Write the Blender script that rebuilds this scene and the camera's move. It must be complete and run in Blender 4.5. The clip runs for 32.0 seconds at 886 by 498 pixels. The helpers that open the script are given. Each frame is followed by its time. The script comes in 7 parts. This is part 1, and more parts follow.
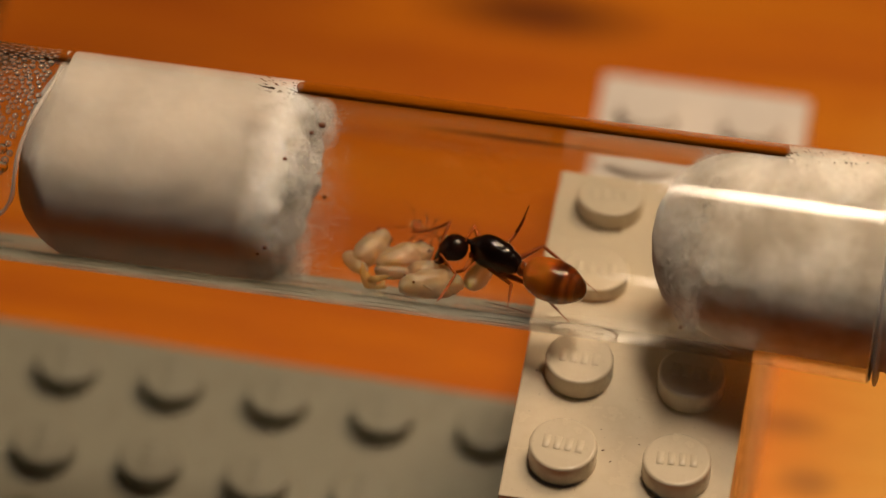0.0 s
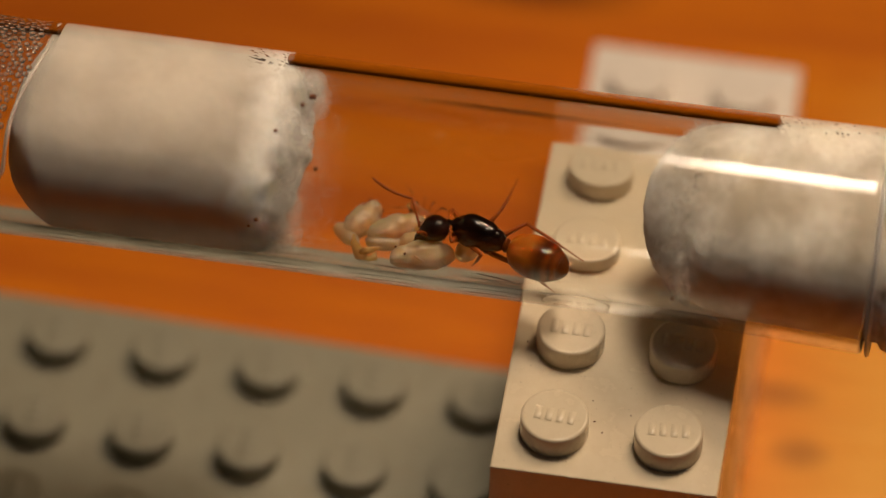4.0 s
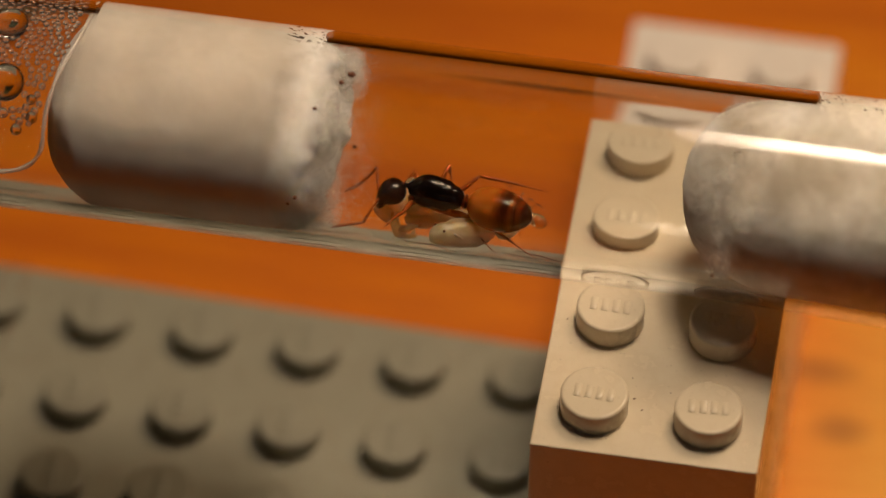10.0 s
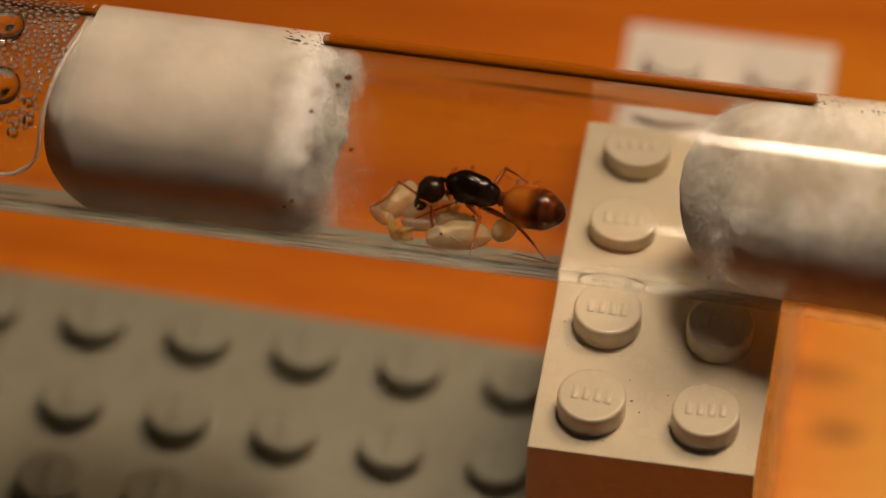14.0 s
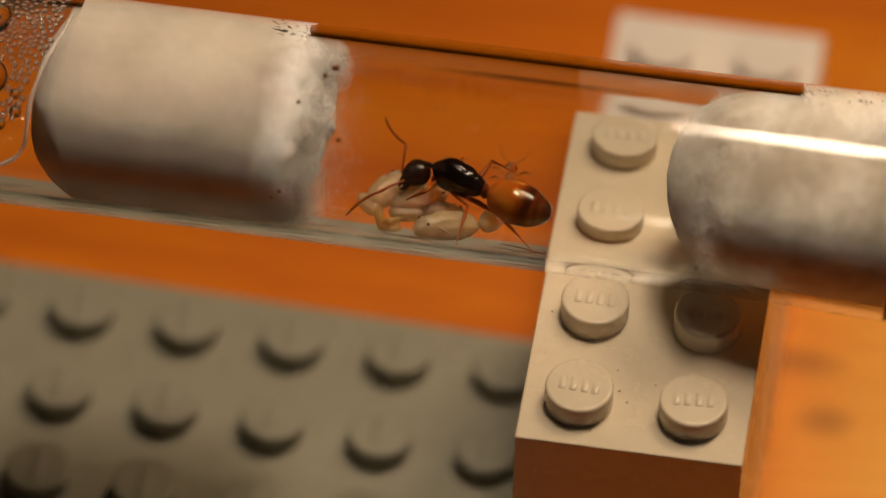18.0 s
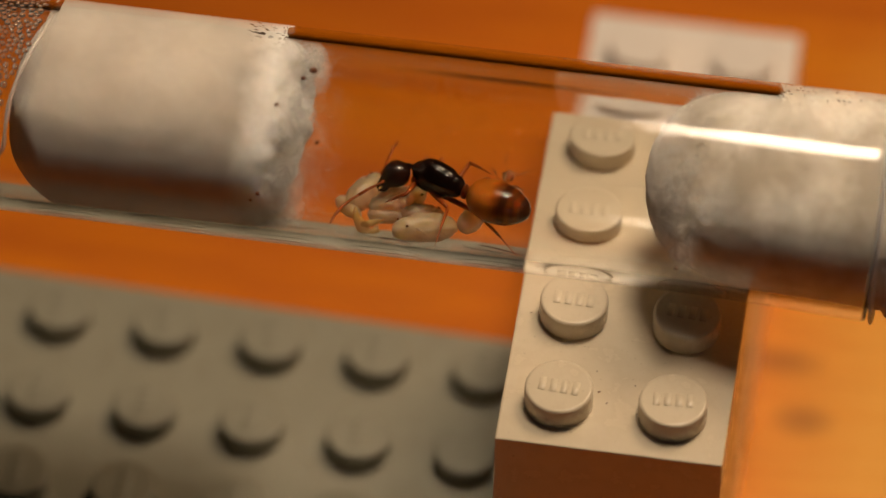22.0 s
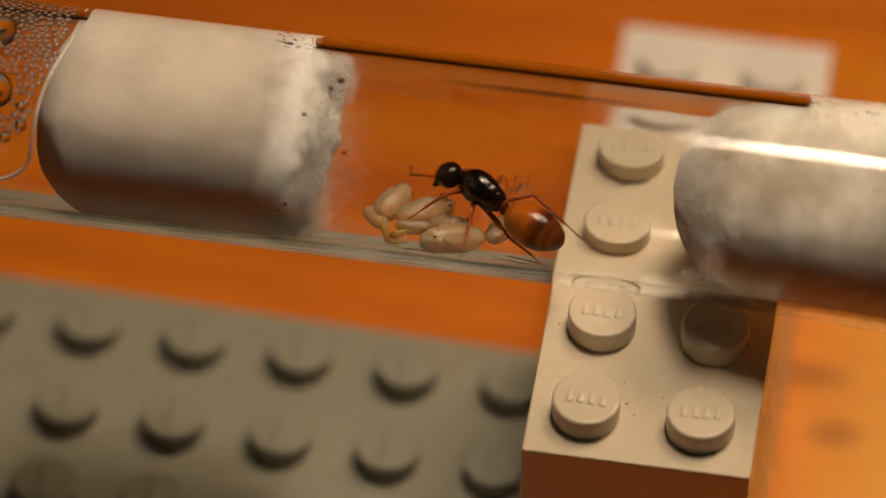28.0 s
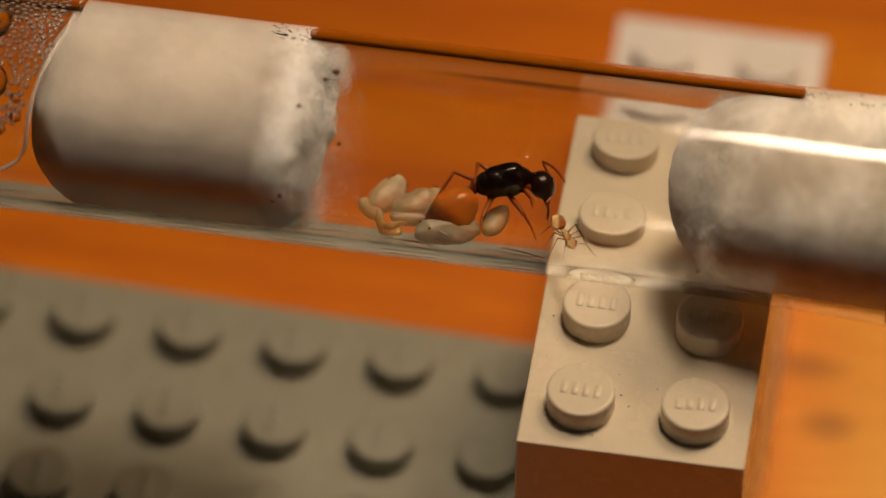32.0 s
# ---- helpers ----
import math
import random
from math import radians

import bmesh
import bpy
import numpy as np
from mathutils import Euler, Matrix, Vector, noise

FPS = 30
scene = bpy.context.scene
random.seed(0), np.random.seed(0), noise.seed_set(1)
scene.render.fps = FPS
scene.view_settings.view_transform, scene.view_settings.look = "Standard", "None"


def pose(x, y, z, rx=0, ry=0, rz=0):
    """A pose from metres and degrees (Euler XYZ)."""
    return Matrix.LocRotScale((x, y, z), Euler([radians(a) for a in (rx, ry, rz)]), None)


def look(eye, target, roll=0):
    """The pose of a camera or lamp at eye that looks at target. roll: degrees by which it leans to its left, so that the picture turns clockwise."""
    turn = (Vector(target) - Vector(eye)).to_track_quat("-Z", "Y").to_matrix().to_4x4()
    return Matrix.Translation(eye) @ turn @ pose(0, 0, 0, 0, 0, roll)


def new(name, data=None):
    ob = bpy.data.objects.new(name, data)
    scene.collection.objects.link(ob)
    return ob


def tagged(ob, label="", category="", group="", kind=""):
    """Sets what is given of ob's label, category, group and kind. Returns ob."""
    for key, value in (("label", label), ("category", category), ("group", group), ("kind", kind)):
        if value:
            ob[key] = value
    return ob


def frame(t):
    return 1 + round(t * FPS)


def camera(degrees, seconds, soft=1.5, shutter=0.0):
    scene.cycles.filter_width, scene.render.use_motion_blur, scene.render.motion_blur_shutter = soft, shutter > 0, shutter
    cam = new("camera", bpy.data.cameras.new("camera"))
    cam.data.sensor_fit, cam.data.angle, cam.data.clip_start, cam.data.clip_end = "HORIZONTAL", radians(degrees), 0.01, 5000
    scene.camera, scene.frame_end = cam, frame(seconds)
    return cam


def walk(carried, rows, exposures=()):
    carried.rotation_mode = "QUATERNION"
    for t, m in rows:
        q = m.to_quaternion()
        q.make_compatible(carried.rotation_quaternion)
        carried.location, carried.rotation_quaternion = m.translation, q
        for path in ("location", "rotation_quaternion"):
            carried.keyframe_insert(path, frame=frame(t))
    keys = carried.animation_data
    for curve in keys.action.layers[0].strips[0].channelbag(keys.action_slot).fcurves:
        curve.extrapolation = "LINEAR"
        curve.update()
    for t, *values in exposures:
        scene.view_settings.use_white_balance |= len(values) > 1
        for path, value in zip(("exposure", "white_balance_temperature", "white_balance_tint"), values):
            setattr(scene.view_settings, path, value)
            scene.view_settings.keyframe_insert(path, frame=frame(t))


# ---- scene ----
cam = camera(6.850, 32.0, soft=1.35)
cam.data.dof.use_dof = True
cam.data.dof.focus_distance = 0.517
cam.data.dof.aperture_fstop = 16
scene.cycles.blur_glossy = 0.0
scene.cycles.max_bounces = 20
scene.cycles.diffuse_bounces = 8
scene.cycles.transparent_max_bounces = 64
LAMP_W = 0.152
STRIP_W = 0.0235

walk(cam, [
    (0, pose(0.03770, -0.32137, 0.42831, 40.876, -1.285, 8.942)),
    (0.5, pose(0.03715, -0.32053, 0.42850, 40.767, -1.230, 8.754)),
    (1, pose(0.03787, -0.32183, 0.42824, 40.886, -1.137, 8.769)),
    (1.5, pose(0.03726, -0.32123, 0.42757, 40.781, -1.206, 8.528)),
    (2, pose(0.03752, -0.32006, 0.42883, 40.578, -1.200, 8.646)),
    (2.5, pose(0.03714, -0.32042, 0.42890, 40.582, -1.231, 8.621)),
    (3, pose(0.03654, -0.32067, 0.42826, 40.558, -1.330, 8.617)),
    (3.5, pose(0.03705, -0.32030, 0.42870, 40.485, -1.262, 8.670)),
    (4, pose(0.03742, -0.32052, 0.42842, 40.576, -1.266, 8.792)),
    (4.5, pose(0.03701, -0.32080, 0.42791, 40.566, -1.202, 8.651)),
    (6.5, pose(0.04174, -0.31941, 0.42752, 40.489, -0.774, 8.983)),
    (7, pose(0.03793, -0.31997, 0.42824, 40.408, -1.078, 8.736)),
    (7.5, pose(0.04055, -0.31954, 0.42787, 40.427, -0.938, 9.070)),
    (8, pose(0.03924, -0.31981, 0.42844, 40.363, -1.017, 9.007)),
    (8.5, pose(0.03855, -0.32085, 0.42842, 40.452, -1.071, 8.966)),
    (9, pose(0.03965, -0.31830, 0.42715, 40.191, -0.735, 9.013)),
    (9.5, pose(0.03941, -0.31917, 0.42777, 40.316, -0.756, 9.011)),
    (10, pose(0.03765, -0.32017, 0.42822, 40.389, -0.918, 8.900)),
    (10.5, pose(0.03941, -0.31962, 0.42763, 40.460, -0.765, 9.008)),
    (11, pose(0.03763, -0.32005, 0.42762, 40.474, -0.919, 8.898)),
    (11.5, pose(0.03766, -0.32022, 0.42786, 40.476, -0.870, 8.838)),
    (12, pose(0.03947, -0.31963, 0.42796, 40.420, -0.741, 8.977)),
    (12.5, pose(0.03784, -0.31911, 0.42742, 40.338, -0.836, 8.865)),
    (13, pose(0.03812, -0.32010, 0.42775, 40.425, -0.845, 8.849)),
    (13.5, pose(0.03658, -0.32022, 0.42766, 40.437, -0.952, 8.733)),
    (14, pose(0.03729, -0.32043, 0.42795, 40.447, -0.902, 8.776)),
    (14.5, pose(0.03930, -0.32001, 0.42777, 40.438, -0.759, 8.931)),
    (16.5, pose(0.03523, -0.32000, 0.42854, 40.342, -1.019, 8.622)),
    (17, pose(0.03750, -0.32047, 0.42851, 40.346, -0.881, 8.729)),
    (17.5, pose(0.03712, -0.31991, 0.42756, 40.365, -0.961, 8.779)),
    (18, pose(0.03753, -0.31978, 0.42822, 40.304, -0.891, 8.671)),
    (18.5, pose(0.03954, -0.32022, 0.42785, 40.377, -0.752, 8.882)),
    (19, pose(0.03774, -0.31940, 0.42733, 40.320, -0.830, 8.724)),
    (19.5, pose(0.04015, -0.31971, 0.42751, 40.392, -0.656, 8.876)),
    (20, pose(0.03686, -0.32013, 0.42792, 40.364, -0.919, 8.584)),
    (20.5, pose(0.03626, -0.32021, 0.42808, 40.506, -0.902, 8.466)),
    (21, pose(0.03826, -0.31971, 0.42816, 40.383, -0.812, 8.709)),
    (21.5, pose(0.03992, -0.32056, 0.42657, 40.561, -0.899, 9.047)),
    (22, pose(0.03601, -0.31967, 0.42849, 40.275, -0.944, 8.226)),
    (22.5, pose(0.03852, -0.31989, 0.42760, 40.459, -0.642, 8.438)),
    (23, pose(0.03599, -0.32048, 0.42851, 40.473, -0.970, 8.394)),
    (23.5, pose(0.03897, -0.32013, 0.42748, 40.495, -0.756, 8.761)),
    (24, pose(0.03749, -0.32029, 0.42770, 40.515, -0.841, 8.593)),
    (24.5, pose(0.03564, -0.32019, 0.42783, 40.553, -0.931, 8.427)),
    (26.5, pose(0.03666, -0.31967, 0.42752, 40.511, -0.837, 8.553)),
    (27, pose(0.03598, -0.31999, 0.42819, 40.417, -0.831, 8.416)),
    (27.5, pose(0.03703, -0.31972, 0.42779, 40.412, -0.804, 8.548)),
    (28, pose(0.03869, -0.31946, 0.42720, 40.464, -0.661, 8.680)),
    (28.5, pose(0.03845, -0.31968, 0.42713, 40.484, -0.657, 8.653)),
    (29, pose(0.03695, -0.31976, 0.42750, 40.443, -0.759, 8.523)),
    (29.5, pose(0.03690, -0.31988, 0.42728, 40.456, -0.786, 8.574)),
    (30, pose(0.03779, -0.31923, 0.42746, 40.405, -0.682, 8.624)),
    (30.5, pose(0.03399, -0.31995, 0.42820, 40.331, -1.024, 8.353)),
    (31, pose(0.04011, -0.32016, 0.42830, 40.424, -0.599, 8.832)),
    (31.5, pose(0.03568, -0.31970, 0.42812, 40.309, -0.981, 8.427)),
    (32, pose(0.03838, -0.31936, 0.42725, 40.382, -0.745, 8.665)),
])

# ---- world and light ----
world = bpy.data.worlds.new("dim_room")
scene.world = world
world.use_nodes = True
world.node_tree.nodes["Background"].inputs[0].default_value = (1.0, 0.74, 0.5, 1)
world.node_tree.nodes["Background"].inputs[1].default_value = 0.02

lamp = bpy.data.lights.new("desk_lamp", "AREA")
lamp.shape, lamp.size, lamp.size_y = "RECTANGLE", 0.08, 0.075
lamp.energy, lamp.color = LAMP_W, (1.0, 0.70, 0.43)
lamp.spread = radians(125)
lamp.cycles.use_multiple_importance_sampling = False
new("desk_lamp", lamp).matrix_world = look((0.096, 0.155, 0.283), (0.005, 0.017, 0.036))
# added strips above, apart from the desk lamp, for the bright streak along the tube
for y in (0.103, 0.135, 0.167):
    strip = bpy.data.lights.new("streak_strip", "AREA")
    strip.shape, strip.size, strip.size_y = "RECTANGLE", 0.1, 0.027
    strip.energy, strip.color = STRIP_W, (1.0, 0.775, 0.55)
    strip.spread = radians(50)
    new("streak_strip", strip).matrix_world = look((0.036, y, 0.485), (0.01, 0.02, 0.036))

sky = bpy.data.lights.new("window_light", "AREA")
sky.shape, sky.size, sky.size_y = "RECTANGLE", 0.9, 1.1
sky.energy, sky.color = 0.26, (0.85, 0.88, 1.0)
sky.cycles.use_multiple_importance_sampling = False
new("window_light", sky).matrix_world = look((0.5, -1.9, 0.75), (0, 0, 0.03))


# ---- materials ----
def material(name, colour=(0.8, 0.8, 0.8), rough=0.5, **inputs):
    mat = bpy.data.materials.new(name)
    mat.use_nodes = True
    b = mat.node_tree.nodes["Principled BSDF"]
    b.inputs["Base Color"].default_value = (*colour, 1)
    b.inputs["Roughness"].default_value = rough
    for key, value in inputs.items():
        b.inputs[key.replace("_", " ")].default_value = value
    return mat


def node(mat, kind, **values):
    n = mat.node_tree.nodes.new(kind)
    for key, value in values.items():
        n.inputs[key.replace("_", " ")].default_value = value
    return n


def link(mat, a, b):
    mat.node_tree.links.new(a, b)


def coords(mat, scale=(1, 1, 1), space="Object", turn=(0, 0, 0)):
    c, m = node(mat, "ShaderNodeTexCoord"), node(mat, "ShaderNodeMapping")
    m.inputs["Scale"].default_value = scale
    m.inputs["Rotation"].default_value = turn
    link(mat, c.outputs[space], m.inputs["Vector"])
    return m.outputs["Vector"]


def ramp(mat, source, *stops):
    r = node(mat, "ShaderNodeValToRGB")
    link(mat, source, r.inputs["Fac"])
    e = r.color_ramp.elements
    while len(e) < len(stops):
        e.new(0.5)
    for el, (at, c) in zip(e, stops):
        el.position, el.color = at, (*c, 1) if len(c) == 3 else c
    return r.outputs["Color"]


def noise_tex(mat, vec, scale, detail=5.0, rough=0.55, warp=0.0):
    n = node(mat, "ShaderNodeTexNoise", Scale=scale, Detail=detail, Roughness=rough, Distortion=warp)
    link(mat, vec, n.inputs["Vector"])
    return n.outputs["Fac"]


def mix(mat, fac, a, b, kind="MIX"):
    m = mat.node_tree.nodes.new("ShaderNodeMix")
    m.data_type, m.blend_type = "RGBA", kind
    for value, slot in ((fac, m.inputs[0]), (a, m.inputs[6]), (b, m.inputs[7])):
        if isinstance(value, bpy.types.NodeSocket):
            link(mat, value, slot)
        elif isinstance(value, tuple):
            slot.default_value = (*value, 1)
        else:
            slot.default_value = value
    return m.outputs[2]


def bump(mat, height, strength, distance, normal=None):
    b = node(mat, "ShaderNodeBump", Strength=strength, Distance=distance)
    if normal:
        link(mat, normal, b.inputs["Normal"])
    link(mat, height, b.inputs["Height"])
    link(mat, b.outputs["Normal"], mat.node_tree.nodes["Principled BSDF"].inputs["Normal"])


def soft_normal(mat, keep):
    """Loose fibres have no one facing: blend the normal towards the lamp to brighten their shade."""
    g, add, unit = node(mat, "ShaderNodeNewGeometry"), node(mat, "ShaderNodeVectorMath"), node(mat, "ShaderNodeVectorMath")
    add.operation, unit.operation = "MULTIPLY_ADD", "NORMALIZE"
    link(mat, g.outputs["Normal"], add.inputs[0])
    add.inputs[1].default_value = (keep,) * 3
    rest_of = 1 - keep
    add.inputs[2].default_value = (0.3 * rest_of, 0.35 * rest_of, 0.85 * rest_of)
    link(mat, add.outputs[0], unit.inputs[0])
    return unit.outputs[0]


def base(mat, colour):
    link(mat, colour, mat.node_tree.nodes["Principled BSDF"].inputs["Base Color"])


def gloss(mat, value):
    link(mat, value, mat.node_tree.nodes["Principled BSDF"].inputs["Roughness"])


def wood_material():
    mat = material("varnished_pine", rough=0.4, Specular_IOR_Level=0.22)
    v = coords(mat, (1, 9, 1))
    wide = noise_tex(mat, v, 14, 3, 0.5, 0.6)
    fine = noise_tex(mat, coords(mat, (30, 420, 30)), 3.5, 6, 0.6, 0.4)
    blotch = noise_tex(mat, coords(mat), 30, 3, 0.5)
    c = ramp(mat, wide, (0.3, (0.54, 0.13, 0.001)), (0.55, (0.74, 0.21, 0.001)), (0.75, (0.84, 0.30, 0.003)))
    c = mix(mat, ramp(mat, fine, (0.42, (0, 0, 0)), (0.68, (0.45, 0.45, 0.45))), c, (0.48, 0.085, 0.002))
    c = mix(mat, ramp(mat, blotch, (0.35, (0, 0, 0)), (0.75, (0.5, 0.5, 0.5))), c, (0.62, 0.125, 0.002))
    # knots in the boards and a broad redder zone at back left: centre in metres, reach
    dark_marks = (0.0, 0.0, 0.0)
    for x, y, rx, ry, deep in KNOTS_AND_TONE:
        s = node(mat, "ShaderNodeVectorMath")
        s.operation = "SUBTRACT"
        co = node(mat, "ShaderNodeTexCoord")
        link(mat, co.outputs["Object"], s.inputs[0])
        s.inputs[1].default_value = (x, y, 0)
        k = node(mat, "ShaderNodeVectorMath")
        k.operation = "MULTIPLY"
        link(mat, s.outputs[0], k.inputs[0])
        k.inputs[1].default_value = (1 / rx, 1 / ry, 0)
        n = node(mat, "ShaderNodeVectorMath")
        n.operation = "LENGTH"
        link(mat, k.outputs[0], n.inputs[0])
        f = ramp(mat, n.outputs["Value"], (0.25, (deep,) * 3), (1.0, (0, 0, 0)))
        dark_marks = mix(mat, 1.0, dark_marks, f, "ADD")
    # a paler, yellower oval of the table top beside the bricks
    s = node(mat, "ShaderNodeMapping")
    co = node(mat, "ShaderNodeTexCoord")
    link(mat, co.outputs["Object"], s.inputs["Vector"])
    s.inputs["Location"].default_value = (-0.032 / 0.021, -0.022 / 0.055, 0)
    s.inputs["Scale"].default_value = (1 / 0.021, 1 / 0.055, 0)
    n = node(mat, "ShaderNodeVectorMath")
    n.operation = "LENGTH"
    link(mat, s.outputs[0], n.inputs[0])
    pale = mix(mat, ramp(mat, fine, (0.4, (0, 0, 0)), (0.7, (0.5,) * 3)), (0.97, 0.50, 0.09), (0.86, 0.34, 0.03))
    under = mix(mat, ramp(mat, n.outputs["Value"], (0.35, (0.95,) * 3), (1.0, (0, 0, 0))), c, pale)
    c = mix(mat, 1.0, under, mix(mat, dark_marks, (1, 1, 1), (0.12, 0.08, 0.5)), "MULTIPLY")
    base(mat, c)
    gloss(mat, ramp(mat, fine, (0.3, (0.36,) * 3), (0.8, (0.48,) * 3)))
    bump(mat, fine, 0.25, 0.0002)
    return mat


def plastic(name, colour, dirt, rough=0.28):
    mat = material(name, colour, rough, Specular_IOR_Level=0.5)
    v = coords(mat, space="Object")
    n = noise_tex(mat, v, 420, 4, 0.6)
    s = noise_tex(mat, v, 3200, 3, 0.6)
    c = mix(mat, ramp(mat, n, (0.45, (0, 0, 0)), (0.8, (0.55,) * 3)), colour, dirt)
    c = mix(mat, ramp(mat, s, (0.66, (0, 0, 0)), (0.74, (0.35,) * 3)), c, tuple(0.5 * k for k in dirt))
    base(mat, c)
    gloss(mat, ramp(mat, n, (0.3, (rough - 0.04,) * 3), (0.75, (rough + 0.16,) * 3)))
    bump(mat, s, 0.06, 0.00005)
    return mat


def cotton_material(name, thin, full, relief, deep=0.0025, dry_from=0.0):
    mat = material(name, full, 0.95, Sheen_Weight=0.1, Sheen_Roughness=0.5, Specular_IOR_Level=0.1,
                   Subsurface_Weight=0.7, Subsurface_Scale=deep)
    mat.node_tree.nodes["Principled BSDF"].inputs["Subsurface Radius"].default_value = (1.0, 0.85, 0.7)
    v = coords(mat)
    puff = noise_tex(mat, v, 230, 4, 0.55, 0.2)
    tuft = noise_tex(mat, v, 1500, 5, 0.65, 0.3)
    fibre = noise_tex(mat, coords(mat, (1, 2.4, 2.4)), 3000, 5, 0.7, 2.5)
    c = ramp(mat, puff, (0.36, thin), (0.64, full))
    c = mix(mat, ramp(mat, tuft, (0.36, (0.22,) * 3), (0.6, (0, 0, 0))), c, thin)
    c = mix(mat, ramp(mat, fibre, (0.3, (0.2,) * 3), (0.55, (0, 0, 0))), c, (0.4, 0.36, 0.29))
    if dry_from:
        # the loose end is drier and whiter than the soaked body
        sep, far = node(mat, "ShaderNodeSeparateXYZ"), node(mat, "ShaderNodeMath")
        link(mat, v, sep.inputs[0])
        far.operation = "MULTIPLY_ADD"
        link(mat, puff, far.inputs[0])
        far.inputs[1].default_value = 0.003
        link(mat, sep.outputs["X"], far.inputs[2])
        span = node(mat, "ShaderNodeMapRange")
        link(mat, far.outputs[0], span.inputs["Value"])
        span.inputs["From Min"].default_value, span.inputs["From Max"].default_value = dry_from, dry_from + 0.0018
        c = mix(mat, span.outputs[0], c, ramp(mat, tuft, (0.36, (0.80, 0.79, 0.77)), (0.6, (0.93, 0.92, 0.91))))
        link(mat, ramp(mat, span.outputs[0], (0.0, (0.7,) * 3), (1.0, (0.75,) * 3)), mat.node_tree.nodes["Principled BSDF"].inputs["Subsurface Weight"])
    base(mat, c)
    h = mix(mat, 0.45, tuft, fibre)
    lie = soft_normal(mat, 0.72)
    # the loose end's normals turn furthest to the lamp, which lifts its shade
    if dry_from:
        lie = mix(mat, span.outputs[0], lie, soft_normal(mat, 0.12))
    bump(mat, h, relief, 0.0004, lie)
    return mat


def fibre_material(name, gaps, relief=0.22):
    """Fine white cotton: half of its light passes on, and gaps (low, high) is how much is open between the hairs."""
    mat = material(name)
    nodes = mat.node_tree.nodes
    d, t, m = nodes.new("ShaderNodeBsdfDiffuse"), nodes.new("ShaderNodeBsdfTranslucent"), nodes.new("ShaderNodeMixShader")
    for n in (d, t):
        n.inputs["Color"].default_value = (0.97, 0.96, 0.94, 1)
    m.inputs[0].default_value = 0.25
    hairs = noise_tex(mat, coords(mat), 1500, 6, 0.68, 2.0)
    bu = node(mat, "ShaderNodeBump", Strength=relief, Distance=0.0003)
    link(mat, hairs, bu.inputs["Height"])
    link(mat, soft_normal(mat, 0.15), bu.inputs["Normal"])
    link(mat, bu.outputs["Normal"], t.inputs["Normal"])
    link(mat, bu.outputs["Normal"], d.inputs["Normal"])
    link(mat, d.outputs[0], m.inputs[1])
    link(mat, t.outputs[0], m.inputs[2])
    see, both = nodes.new("ShaderNodeBsdfTransparent"), nodes.new("ShaderNodeMixShader")
    link(mat, ramp(mat, hairs, (0.36, (gaps[1],) * 3), (0.62, (gaps[0],) * 3)), both.inputs[0])
    link(mat, m.outputs[0], both.inputs[1])
    link(mat, see.outputs[0], both.inputs[2])
    link(mat, both.outputs[0], nodes["Material Output"].inputs["Surface"])
    return mat


def clear(name, ior, rough=0.0, tint=(1, 1, 1)):
    mat = material(name, tint, rough, IOR=ior, Transmission_Weight=1.0)
    return mat


def glass_material():
    mat = clear("tube_glass", 1.49, 0.0, (0.985, 0.99, 0.985))
    return mat


def chitin(name, dark, light, rough=0.2, sub=0.0, shine=0.5):
    mat = material(name, dark, rough, Specular_IOR_Level=shine)
    v = coords(mat)
    n = noise_tex(mat, v, 900, 4, 0.6)
    f = noise_tex(mat, v, 9000, 3, 0.6)
    base(mat, ramp(mat, n, (0.4, dark), (0.72, light)))
    gloss(mat, ramp(mat, f, (0.3, (rough - 0.05,) * 3), (0.8, (rough + 0.1,) * 3)))
    bump(mat, f, 0.12, 0.00002)
    if sub:
        b = mat.node_tree.nodes["Principled BSDF"]
        b.inputs["Subsurface Weight"].default_value = sub
        b.inputs["Subsurface Scale"].default_value = 0.0006
    return mat


